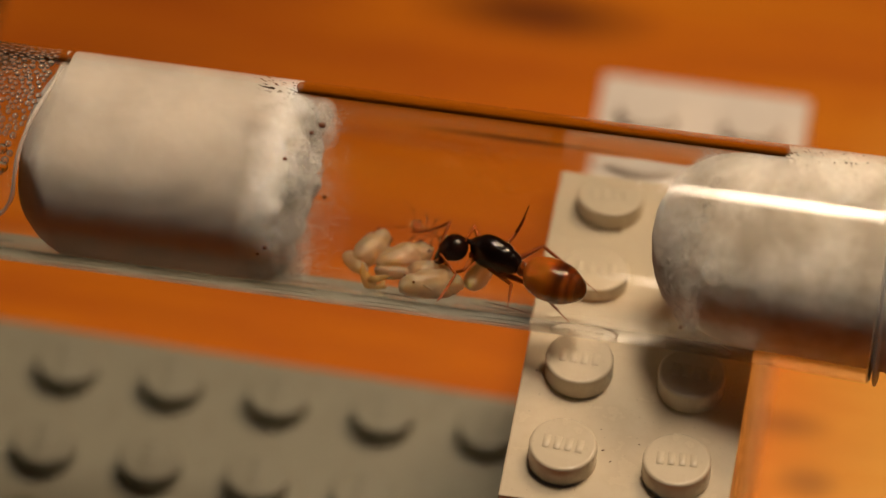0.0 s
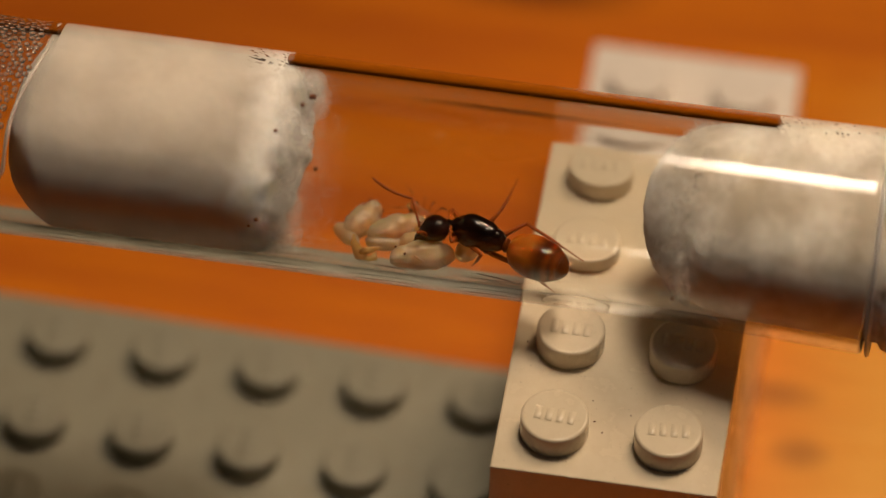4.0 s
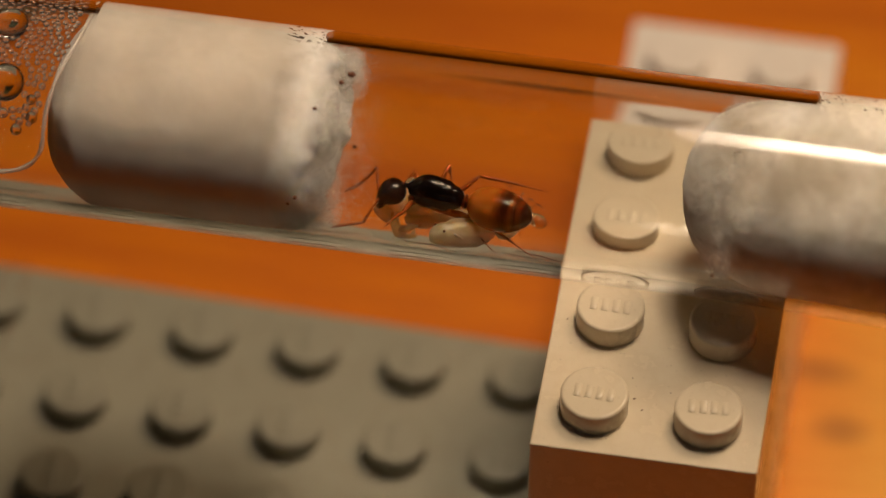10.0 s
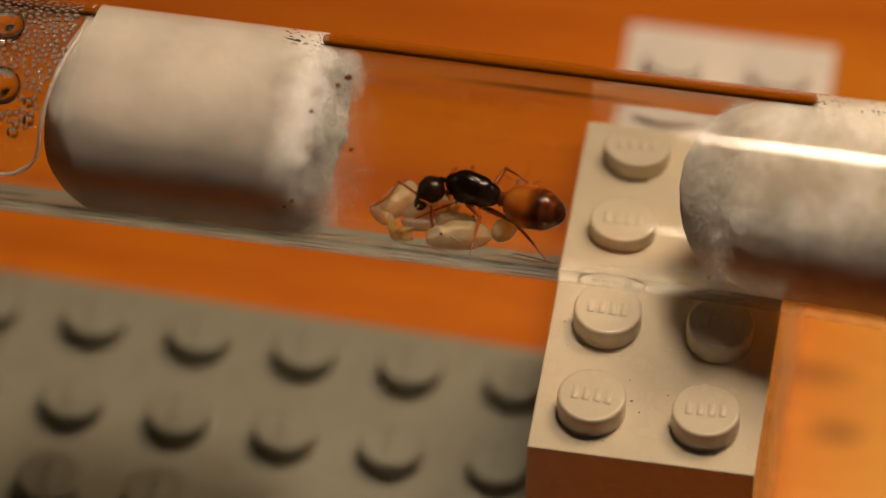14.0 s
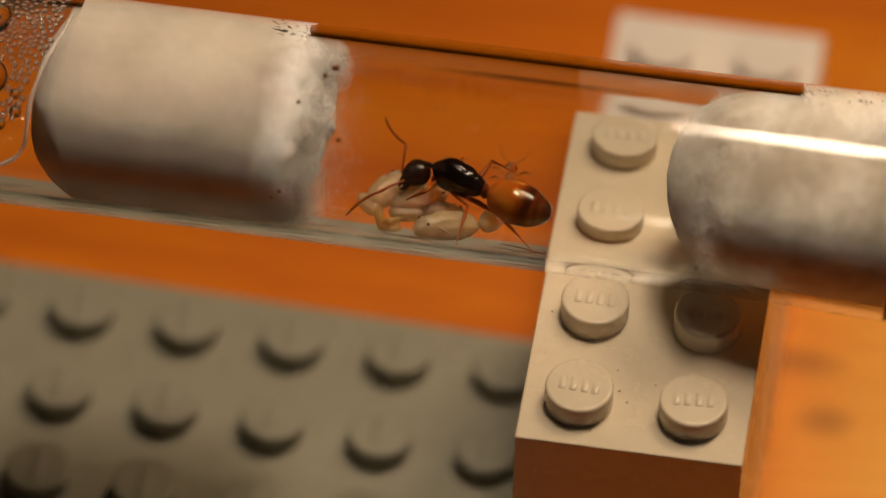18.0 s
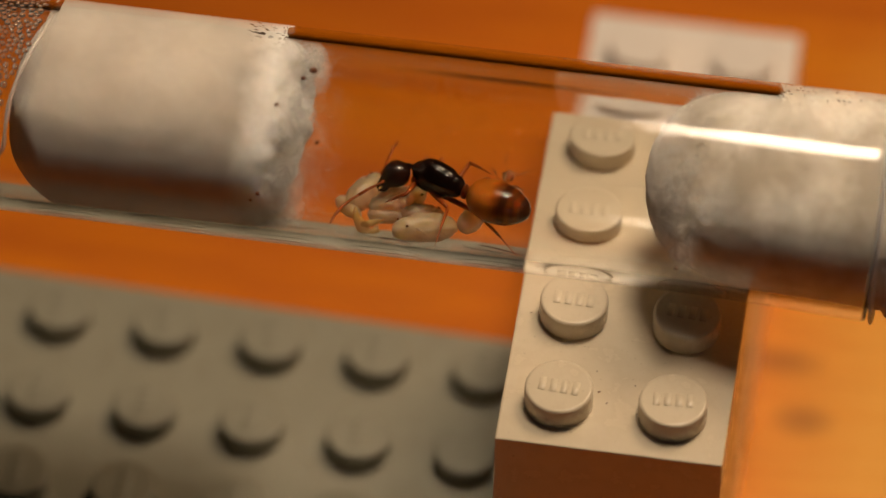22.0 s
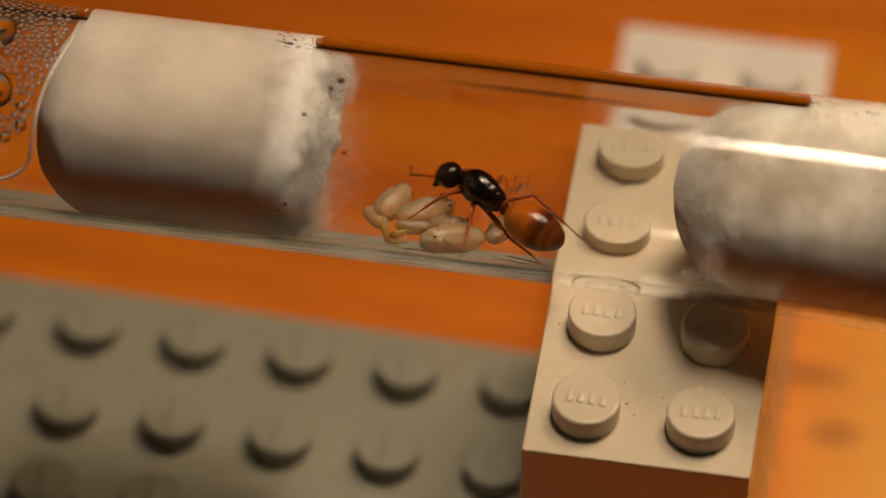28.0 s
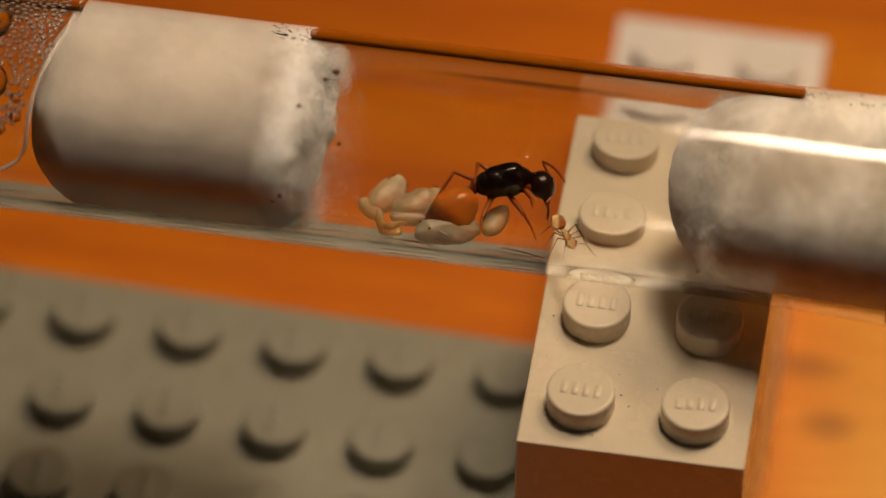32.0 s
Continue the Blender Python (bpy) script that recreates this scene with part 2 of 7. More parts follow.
def gaster_material():
    """Amber plates, a dark blot and dark bands towards the tip; local -x runs to the tip, 4.3 mm away."""
    mat = material("amber_gaster", (0.5, 0.16, 0.02), 0.12, Specular_IOR_Level=0.5,
                   Subsurface_Weight=0.5, Subsurface_Scale=0.0012)
    c = node(mat, "ShaderNodeTexCoord")
    x = node(mat, "ShaderNodeSeparateXYZ")
    link(mat, c.outputs["Object"], x.inputs[0])
    s = node(mat, "ShaderNodeMath")
    s.operation = "MULTIPLY"
    link(mat, x.outputs["X"], s.inputs[0])
    s.inputs[1].default_value = -1 / 0.0048
    wob = node(mat, "ShaderNodeMath")
    wob.operation = "MULTIPLY_ADD"
    link(mat, noise_tex(mat, coords(mat), 700, 3), wob.inputs[0])
    wob.inputs[1].default_value = 0.10
    link(mat, s.outputs[0], wob.inputs[2])
    amber, rust, dark = (0.48, 0.14, 0.012), (0.20, 0.044, 0.006), (0.045, 0.010, 0.004)
    tone = ramp(mat, wob.outputs[0], (0.0, rust), (0.12, amber), (0.50, amber), (0.60, rust), (0.68, dark), (0.74, dark),
                (0.80, rust), (0.86, dark), (0.91, rust), (0.96, dark), (1.0, dark))
    # a dark saddle along the back and a rust flush on the flanks
    back = node(mat, "ShaderNodeMapRange")
    link(mat, x.outputs["Z"], back.inputs["Value"])
    back.inputs["From Min"].default_value, back.inputs["From Max"].default_value = 0.0006, 0.0022
    tone = mix(mat, ramp(mat, back.outputs[0], (0.0, (0, 0, 0)), (1.0, (0.22,) * 3)), tone, (0.13, 0.028, 0.007))
    n = noise_tex(mat, coords(mat), 1500, 4)
    base(mat, mix(mat, ramp(mat, n, (0.5, (0, 0, 0)), (0.8, (0.4,) * 3)), tone, rust))
    bump(mat, noise_tex(mat, coords(mat, (40, 1, 1)), 500, 2), 0.05, 0.00005)
    return mat


def waxy(name, tint, rough=0.35, through_light=0.0):
    mat = material(name, tint, rough, Subsurface_Weight=0.9, Subsurface_Scale=0.0028, Specular_IOR_Level=0.45, Transmission_Weight=through_light)
    mat.node_tree.nodes["Principled BSDF"].inputs["Subsurface Radius"].default_value = (1.0, 0.75, 0.5)
    v = coords(mat)
    n = noise_tex(mat, v, 1100, 4, 0.6)
    base(mat, ramp(mat, n, (0.3, tuple(0.84 * k for k in tint)), (0.7, tint)))
    bump(mat, n, 0.1, 0.0001)
    return mat


KNOTS_AND_TONE = [(-0.007, 0.072, 0.011, 0.0035, 0.8), (0.0175, 0.0338, 0.0042, 0.0018, 0.45), (0.0199, 0.0284, 0.0028, 0.002, 0.4), (-0.036, 0.074, 0.02, 0.007, 0.3), (-0.046, 0.062, 0.034, 0.014, 0.22)]
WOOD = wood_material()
WHITE = plastic("aged_white_plastic", (0.78, 0.69, 0.53), (0.66, 0.55, 0.37), 0.18)
# lighter copy of the white, putting the back brick's extra brightness into its colour
LIGHTER_WHITE = plastic("lighter_white_plastic", (0.92, 0.87, 0.83), (0.86, 0.79, 0.72), 0.22)
GREY = plastic("old_grey_plastic", (0.31, 0.305, 0.24), (0.23, 0.215, 0.155), 0.34)
GREEN = plastic("green_plastic", (0.035, 0.06, 0.015), (0.025, 0.04, 0.012), 0.4)
COTTON = cotton_material("dry_cotton", (0.50, 0.46, 0.39), (0.88, 0.86, 0.81), 0.25, 0.003)
DAMP = cotton_material("damp_cotton", (0.52, 0.49, 0.45), (0.63, 0.60, 0.555), 0.35, 0.006, -0.0188)
FIBRE = fibre_material("cotton_fibre", (0.35, 0.5))
FLUFF = fibre_material("fluffed_cotton", (0.8, 0.985), 0.0)
GLASS = glass_material()
RIM = material("ground_glass", (0.62, 0.63, 0.66), 0.35, IOR=1.49, Transmission_Weight=0.75)
WATER = clear("water", 1.33, 0.07)
MIST = material("fine_condensation", (0.99, 0.97, 0.94), 0.03, IOR=1.36, Transmission_Weight=0.93)
# water whitened in its colour, in place of the white cotton it reflects
PALE_WATER = material("whitened_water", (0.95, 0.92, 0.88), 0.25, IOR=1.33, Transmission_Weight=0.7)
BLACK = chitin("black_chitin", (0.005, 0.0025, 0.0025), (0.014, 0.005, 0.003), 0.14)
HEAD = chitin("dark_red_chitin", (0.008, 0.003, 0.0025), (0.03, 0.008, 0.004), 0.18)
LEG = chitin("red_brown_leg", (0.25, 0.054, 0.008), (0.38, 0.092, 0.013), 0.42, 0.15, 0.25)
PETIOLE = chitin("rust_petiole", (0.15, 0.035, 0.008), (0.28, 0.075, 0.014), 0.28, 0.2)
GASTER = gaster_material()
BROOD = waxy("cream_brood", (0.94, 0.70, 0.44), 0.40, 0.6)
PALE = waxy("pale_cuticle", (0.9, 0.66, 0.36), 0.2, 0.92)
PALE.node_tree.nodes["Principled BSDF"].inputs["IOR"].default_value = 1.2
HUSK = waxy("orange_husk", (0.84, 0.36, 0.07), 0.45, 0.3)
SPECK = material("dark_speck", (0.15, 0.045, 0.016), 0.7)
HAIR = material("golden_hair", (0.4, 0.2, 0.07), 0.3)
EYE = material("black_eye", (0.008, 0.006, 0.006), 0.15)
WALL = material("plain_plaster", (0.5, 0.4, 0.3), 0.9)


# ---- building helpers ----
MM = 0.001


def mesh_of(name, bm, mat, smooth=True):
    for f in bm.faces:
        f.smooth = smooth
    data = bpy.data.meshes.new(name)
    bm.to_mesh(data)
    bm.free()
    data.materials.append(mat)
    return data


def part(name, bm, mat, parent=None, label="", smooth=True):
    ob = new(name, bm if isinstance(bm, bpy.types.Mesh) else mesh_of(name, bm, mat, smooth))
    if parent:
        ob.parent = parent
    if label:
        tagged(ob, label)
    return ob


def thing(name, label, category, group="", kind="", at=None):
    ob = new(name)
    ob.empty_display_size = 0.002
    if at:
        ob.matrix_world = at
    return tagged(ob, label, category, group, kind)


def box(sx, sy, sz, bevel=0.0, centre=(0, 0, 0), bm=None, segments=2):
    bm = bm or bmesh.new()
    m = Matrix.Translation(centre) @ Matrix.Diagonal((sx, sy, sz, 1))
    r = bmesh.ops.create_cube(bm, size=1, matrix=m)
    if bevel:
        edges = list({e for v in r["verts"] for e in v.link_edges})
        bmesh.ops.bevel(bm, geom=edges, offset=bevel, segments=segments, affect="EDGES", profile=0.6)
    return bm


def lathe(profile, around=48, axis="x", bm=None, wobble=None):
    """Turn (along, radius) pairs about an axis; a radius of 0 closes to a point."""
    bm = bm or bmesh.new()
    rings = []
    for i, (a, r) in enumerate(profile):
        ring = []
        for k in range(1 if r == 0 else around):
            t = 2 * math.pi * k / around
            rr = r * (wobble(a, t) if wobble else 1)
            c, s = rr * math.cos(t), rr * math.sin(t)
            ring.append(bm.verts.new((a, c, s) if axis == "x" else (c, s, a)))
        rings.append(ring)
    for p, q in zip(rings, rings[1:]):
        for k in range(around):
            k2 = (k + 1) % around
            vs = [p[k % len(p)], p[k2 % len(p)], q[k2 % len(q)], q[k % len(q)]]
            vs = [v for i, v in enumerate(vs) if v not in vs[:i]]
            if len(vs) > 2:
                bm.faces.new(vs)
    bmesh.ops.recalc_face_normals(bm, faces=bm.faces)
    return bm


def limb(points, radii, around=8, bm=None):
    """A tapered limb through points, closed at both ends."""
    bm = bm or bmesh.new()
    pts = [Vector(p) for p in points]
    rings = []
    for i, (p, r) in enumerate(zip(pts, radii)):
        d = (pts[min(i + 1, len(pts) - 1)] - pts[max(i - 1, 0)]).normalized()
        side = d.orthogonal().normalized() if i == 0 else (side - d * side.dot(d)).normalized()
        up = d.cross(side)
        rings.append([bm.verts.new(p + r * (math.cos(t) * side + math.sin(t) * up)) for t in (2 * math.pi * k / around for k in range(around))])
    for a, b in zip(rings, rings[1:]):
        for k in range(around):
            bm.faces.new((a[k], a[(k + 1) % around], b[(k + 1) % around], b[k]))
    bm.faces.new(rings[0][::-1])
    bm.faces.new(rings[-1])
    bmesh.ops.recalc_face_normals(bm, faces=bm.faces)
    return bm


def blob(rx, ry, rz, centre=(0, 0, 0), rough=0.0, freq=1.0, seed=0.0, level=3, bm=None, shape=None):
    """A rounded body: an ellipsoid shaped by shape(unit) and by soft noise."""
    bm = bm or bmesh.new()
    r = bmesh.ops.create_icosphere(bm, subdivisions=level, radius=1)
    for v in r["verts"]:
        u = v.co.copy()
        k = 1 + rough * noise.noise(u * freq + Vector((seed, seed * 1.7, 3.1)))
        if shape:
            u = Vector(shape(u))
        v.co = Vector((u.x * rx * k, u.y * ry * k, u.z * rz * k)) + Vector(centre)
    return bm


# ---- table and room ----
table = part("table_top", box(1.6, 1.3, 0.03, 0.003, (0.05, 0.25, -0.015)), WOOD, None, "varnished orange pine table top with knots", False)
tagged(table, category="table", kind="structure")
for name, size, centre in (("floor", (4.4, 4.4, 0.1), (0, 0, -0.8)), ("ceiling", (4.4, 4.4, 0.1), (0, 0, 1.75)),
                           ("wall_north", (4.4, 0.1, 2.45), (0, 2.25, 0.475)), ("wall_south", (4.4, 0.1, 2.45), (0, -2.25, 0.475)),
                           ("wall_west", (0.1, 4.4, 2.45), (-2.25, 0, 0.475)), ("wall_east", (0.1, 4.4, 2.45), (2.25, 0, 0.475))):
    tagged(part(name, box(*size, 0, centre), WALL, None, "", False), "plain dim plaster " + name.split("_")[0], name.split("_")[0], kind="structure")


# ---- toy bricks ----
STUD_R, STUD_H = 2.4 * MM, 1.7 * MM


def stud_mesh(mat):
    r, h = STUD_R, STUD_H
    return mesh_of("stud", lathe([(0, r), (h - 0.2 * MM, r), (h - 0.06 * MM, r - 0.05 * MM), (h, r - 0.2 * MM), (h, r - 0.3 * MM), (h, 0)], 40, "z"), mat)


def mark_mesh(mat):
    """Four worn raised bars in a row across the top of a stud."""
    bm = bmesh.new()
    for k in range(4):
        box(0.5 * MM, 1.15 * MM, 0.05 * MM, 0.02 * MM, ((-1.17 + 0.78 * k) * MM, 0, STUD_H + 0.022 * MM), bm, 1)
    return mesh_of("raised_mark", bm, mat)


def toy_brick(nx, ny, height, at, mat, label, group=""):
    brick = thing("toy_brick", label, "toy brick", group, at=at)
    sx, sy = (8 * nx - 0.1) * MM, (8 * ny - 0.1) * MM
    bm = box(sx, sy, height, 0.16 * MM, (4 * nx * MM, 4 * ny * MM, height / 2))
    part("body", bm, mat, brick, smooth=False)
    mesh, mark = stud_mesh(mat), mark_mesh(mat)
    for i in range(nx):
        for j in range(ny):
            s = part("stud", mesh, mat, brick)
            s.location = ((8 * i + 4) * MM, (8 * j + 4) * MM, height - 0.005 * MM)
            s.rotation_euler[2] = 0.04 * ((3 * i + 5 * j) % 4 - 1.5)
            part("raised_mark", mark, mat, s)
    return brick


H = 9.6 * MM
toy_brick(2, 3, H, pose(0, 0, 0), WHITE, "old white toy brick standing on the table under the stack", "white toy bricks")
toy_brick(2, 4, H, pose(0, 26.0 * MM, 0), LIGHTER_WHITE, "lighter white toy brick on the table jutting out behind the stack", "white toy bricks")
toy_brick(2, 4, H, pose(0, 0, H), WHITE, "white toy brick in the middle of the stack", "white toy bricks")
toy_brick(2, 4, H, pose(0, 0, 2 * H), WHITE, "yellowed white toy brick of eight studs under the glass tube", "white toy bricks")

plate = thing("toy_plate", "old grey toy building plate with rows of studs on the table", "toy plate", at=pose(-35.8 * MM, 26.85 * MM, 0, 0, 0, -1.6))
part("body", box(63.7 * MM, 64 * MM, 3.2 * MM, 0.15 * MM, (3.85 * MM, -28 * MM, 1.6 * MM)), GREY, plate, smooth=False)
grey_stud, grey_mark = stud_mesh(GREY), mark_mesh(GREY)
for i in range(-3, 5):
    for j in range(8):
        s = part("stud", grey_stud, GREY, plate)
        s.location = (8 * i * MM, -8 * j * MM, 3.19 * MM)
        s.rotation_euler[2] = math.pi / 2
        part("raised_mark", grey_mark, GREY, s)


toy_brick(2, 4, H, pose(-64.6 * MM, 61 * MM, 0), GREEN, "dark green toy brick lying at the back of the table")

hair = part("stray_hair", limb([(x * MM, y * MM, z * MM) for x, y, z in ((-42.6, 22.5, 3.3), (-42.2, 25.0, 3.9), (-41.6, 27.6, 5.2), (-41.5, 29.0, 6.0), (-42.2, 29.6, 6.2), (-43.2, 28.6, 5.6), (-43.8, 26.5, 4.8), (-44.4, 24.0, 3.4))],
                                [0.03 * MM] * 8, 6), LEG)
tagged(hair, "thin curled brown hair on the grey toy plate", "hair")

# ---- glass tube and what it holds ----
AX_Y, AX_Z, R_OUT, R_IN = 17.3 * MM, 38.15 * MM, 7.65 * MM, 6.75 * MM
X_END, X_SHUT = 25.5 * MM, -118 * MM


def widen(x):
    """How far the mouth of the tube has opened at x (mm): 0 along the body, 1 at the rim."""
    return min(1.0, max(0.0, (x - 9) / 16.5)) ** 1.4


def opened(v):
    """A point of the straight tube, moved to where the wider, slightly sagging mouth carries it."""
    k = widen(v.x / MM)
    return Vector((v.x, v.y * (1 + 0.045 * k), v.z * (1 + 0.045 * k) - 0.35 * MM * k))


def glass_tube():
    tube = thing("test_tube", "clear glass test tube lying across the white toy brick", "test tube", at=pose(0, AX_Y, AX_Z))
    dome = [(X_SHUT - R_OUT * math.sin(a), R_OUT * math.cos(a)) for a in (math.pi / 2 * k / 10 for k in range(10, -1, -1))]
    inner = [(X_SHUT - R_IN * math.sin(a), R_IN * math.cos(a)) for a in (math.pi / 2 * k / 10 for k in range(0, 11))]
    dome[0], inner[-1] = (X_SHUT - R_OUT, 0), (X_SHUT - R_IN, 0)
    lip = 0.28 * MM
    end = X_END - 1.0 * MM
    steps = [X_SHUT + (9 * MM - X_SHUT) * k / 8 for k in range(1, 9)] + [9 * MM + (end - 9 * MM) * k / 8 for k in range(1, 8)]
    outer_run = [(x, R_OUT) for x in steps]
    inner_run = [(x, R_IN) for x in steps[::-1]]
    rim = [(end - lip - 0.06 * MM, R_OUT), (end - lip, R_OUT), (end - 0.3 * lip, R_OUT - 0.1 * MM), (end, R_OUT - 0.45 * MM), (end - 0.3 * lip, R_IN + 0.1 * MM), (end - lip, R_IN), (end - lip - 0.06 * MM, R_IN)]
    bm = lathe(dome + outer_run + rim + inner_run + inner, 256)
    for v in bm.verts:
        v.co = opened(v.co)
    wall = part("glass_wall", bm, GLASS, tube)
    wall.visible_shadow = False
    ring = [(X_END - 0.7 * MM + 0.2 * MM * math.cos(a), 7.24 * MM + 0.52 * MM * math.sin(a)) for a in (2 * math.pi * k / 16 for k in range(17))]
    bm = lathe(ring, 128)
    for v in bm.verts:
        v.co = opened(v.co)
    part("rim", bm, RIM, tube, "thin grey ground glass rim").visible_shadow = False
    return tube


tube = glass_tube()


def plug(name, label, x0, x1, bulge0, bulge1, seed, mat, radius=6.72, slant=0.0, flare=None):
    """A cotton plug from x0 to x1 (mm) with rounded ends and an uneven surface."""
    ob = thing(name, label, "cotton plug", at=pose(0, AX_Y, AX_Z))
    rows = []
    n = 150
    for k in range(n + 1):
        s = k / n
        if s < 0.25:
            a = math.pi / 2 * s / 0.25
            rows.append((x0 + bulge0 * (1 - math.sin(a)) - 0.0, radius * (1 - (1 - math.sin(a)) ** 2.4) ** 0.5 if k else 0))
            rows[-1] = (x0 + bulge0 * (1 - math.cos(a)), radius * math.sin(a) ** 0.8 if k else 0)
        elif s > 0.75:
            a = math.pi / 2 * (1 - s) / 0.25
            rows.append((x1 - bulge1 * (1 - math.cos(a)), radius * math.sin(a) ** 0.7 if k < n else 0))
        else:
            u = (s - 0.25) / 0.5
            rows.append((x0 + bulge0 + (x1 - bulge1 - x0 - bulge0) * u, radius))
    bm = lathe([(a * MM, r * MM) for a, r in rows], 216)
    mid = (x0 + x1) / 2
    for v in bm.verts:
        a, y, z = v.co / MM
        rr = math.hypot(y, z)
        far = noise.noise(Vector((a * 0.35, y * 0.35, z * 0.35 + seed))) * 0.55 + noise.noise(Vector((a, y, z + seed)) * 1.1) * 0.22 + noise.noise(Vector((a, y, z - seed)) * 3.0) * 0.07
        face = 1 - min(1, rr / radius) ** 6
        if name == "wet_cotton_plug" and a > mid:
            far += 0.7 * noise.noise(Vector((a, y, z + seed)) * 0.55) + 0.05 * noise.noise(Vector((a, y, z - seed)) * 1.6)
        shift = far * (0.5 + (0.9 if name == 'wet_cotton_plug' and a > mid else 0.6) * face) * (1 if a > mid else 0.3 if name == "wet_cotton_plug" else 0.5)
        shift *= min(1, abs(a - mid) / 4)
        a2 = a + (shift if a > mid else -shift)
        if a > mid:
            a2 += slant * (0.69 * z + 0.72 * y) / radius * (a - mid) / max(0.1, x1 - mid)
        k = 1
        if flare and a > flare:
            k = 1 + 0.07 * (a - flare) + 0.16 * far
        elif rr > 0.86 * radius:
            # damp cotton clings to the glass along its upper side; dry cotton touches it in patches
            deg = math.degrees(math.atan2(-y, z))
            if name == "wet_cotton_plug":
                ragged = 1.5 - 0.13 * (a + 24) + 0.7 * noise.noise(Vector((0.6 * a, y, z)) * 1.5) + 1.9 * noise.noise(Vector((a, y, z)) * 5.0)
                even = 0.5 - 1.5 * (a + 20.9) + 1.0 * noise.noise(Vector((a, y, z)) * 0.9)
                cling = min(1, max(0, max(even, ragged if deg < 5 else even))) * min(1, max(0, (62 - deg) / 30))
            else:
                cling = min(1, max(0, 1.1 + 1.6 * noise.noise(Vector((a, y, z)) * 5.0))) * min(1, max(0, (a - 15) / 4)) * min(1, max(0, (5 - deg) / 25))
            k = 1 - 0.012 * abs(far) * (1 - cling) + cling * 0.012 * min(1, (rr / radius - 0.86) / 0.12)
        if name == "wet_cotton_plug" and a < mid:
            # the wetted end leans back towards the top of the tube
            c = math.cos(math.atan2(-y, z) + 0.8)
            a2 += (1.2 * max(0, c) * (rr / radius) ** 2 + 2.6 * max(0, -c) ** 1.3 * (rr / radius) ** 4) * (mid - a) / (mid - x0)
        if name == "dry_cotton_plug" and a < mid:
            # the inner end of the dry plug is pressed back along its front and upper side
            a2 += 3.2 * max(0, -0.85 * y + 0.5 * z) / radius * rr / radius * min(1, (mid - a) / 6)
        v.co = opened(Vector((a2, y * k, z * k)) * MM)
    part("wad", bm, mat, ob)
    return ob


def fibres(parent, count, place, spread, length, seed, thick=0.016, label="loose curled cotton fibres", steps=7):
    """Fine curled fibres as one mesh: place(rng) gives a start and an outward way, in mm."""
    rng = random.Random(seed)
    many = np.random.default_rng(seed)
    starts = [place(rng) for _ in range(count)]
    p = np.array([q[0] for q in starts], float)
    w = np.array([q[1] for q in starts], float)
    w /= np.linalg.norm(w, axis=1)[:, None]
    curl = many.normal(0, spread, (count, 3))
    side = np.cross(w, many.normal(0, 1, (count, 3)))
    side /= np.linalg.norm(side, axis=1)[:, None]
    ln = length * many.uniform(0.4, 1.3, (count, 1))
    t = thick * many.uniform(0.6, 1.5, (count, 1))
    rings = []
    for k in range(steps + 1):
        other = np.cross(w, side)
        rings.append(np.stack([p + t * (math.cos(a) * side + math.sin(a) * other) for a in (0, 2.094, 4.189)], 1))
        p = p + w * ln / steps
        r = np.hypot(p[:, 1], p[:, 2])
        squeeze = np.where((r > 6.65) & (p[:, 0] < 25.2), 6.65 / np.maximum(r, 1e-6), 1.0)
        p[:, 1:] *= squeeze[:, None]
        w = w + curl / steps + many.normal(0, 0.2, (count, 3))
        w /= np.linalg.norm(w, axis=1)[:, None]
        side = side - w * (side * w).sum(1)[:, None]
        side /= np.linalg.norm(side, axis=1)[:, None]
    verts = np.stack(rings, 1).reshape(-1, 3) * MM
    one = np.array([(3 * k + a, 3 * k + (a + 1) % 3, 3 * k + 3 + (a + 1) % 3, 3 * k + 3 + a) for k in range(steps) for a in range(3)])
    faces = (one[None] + (np.arange(count) * 3 * (steps + 1))[:, None, None]).reshape(-1)
    data = bpy.data.meshes.new("fibres")
    quads = len(faces) // 4
    data.vertices.add(len(verts))
    data.vertices.foreach_set("co", verts.reshape(-1).astype(np.float32))
    data.loops.add(len(faces))
    data.loops.foreach_set("vertex_index", faces.astype(np.int32))
    data.polygons.add(quads)
    data.polygons.foreach_set("loop_start", np.arange(0, 4 * quads, 4, dtype=np.int32))
    data.update(calc_edges=True)
    data.materials.append(FIBRE)
    return tagged(part("fibres", data, FIBRE, parent), label, kind="stuff")


wet_plug = plug("wet_cotton_plug", "damp off-white cotton plug with a frayed inner end in the tube", -36.6, -16.3, 2.2, 2.2, 2.0, DAMP, slant=0.5)


TUFTS = []
tuft_rng = random.Random(21)
for _ in range(120):
    a, r = radians(tuft_rng.uniform(-70, 128)), tuft_rng.uniform(5.0, 6.3)
    TUFTS.append((-r * math.sin(a), r * math.cos(a), tuft_rng.uniform(-1.4, 1.6), tuft_rng.uniform(0.3, 0.9)))


def frayed(rng):
    """A start in one of the loose tufts of the torn end."""
    y, z, out, wide = rng.choice(TUFTS)
    y, z = y + rng.gauss(0, wide), z + rng.gauss(0, wide)
    r = math.hypot(y, z)
    if r > 6.5:
        y, z = y * 6.5 / r, z * 6.5 / r
    return (-16.8 + 0.5 * (0.69 * z + 0.72 * y) / 7 + out * rng.random() + rng.gauss(0, 0.35) - 0.6 * (r / 7) ** 4, y, z), (0.5, rng.gauss(0, 1), rng.gauss(0, 1))


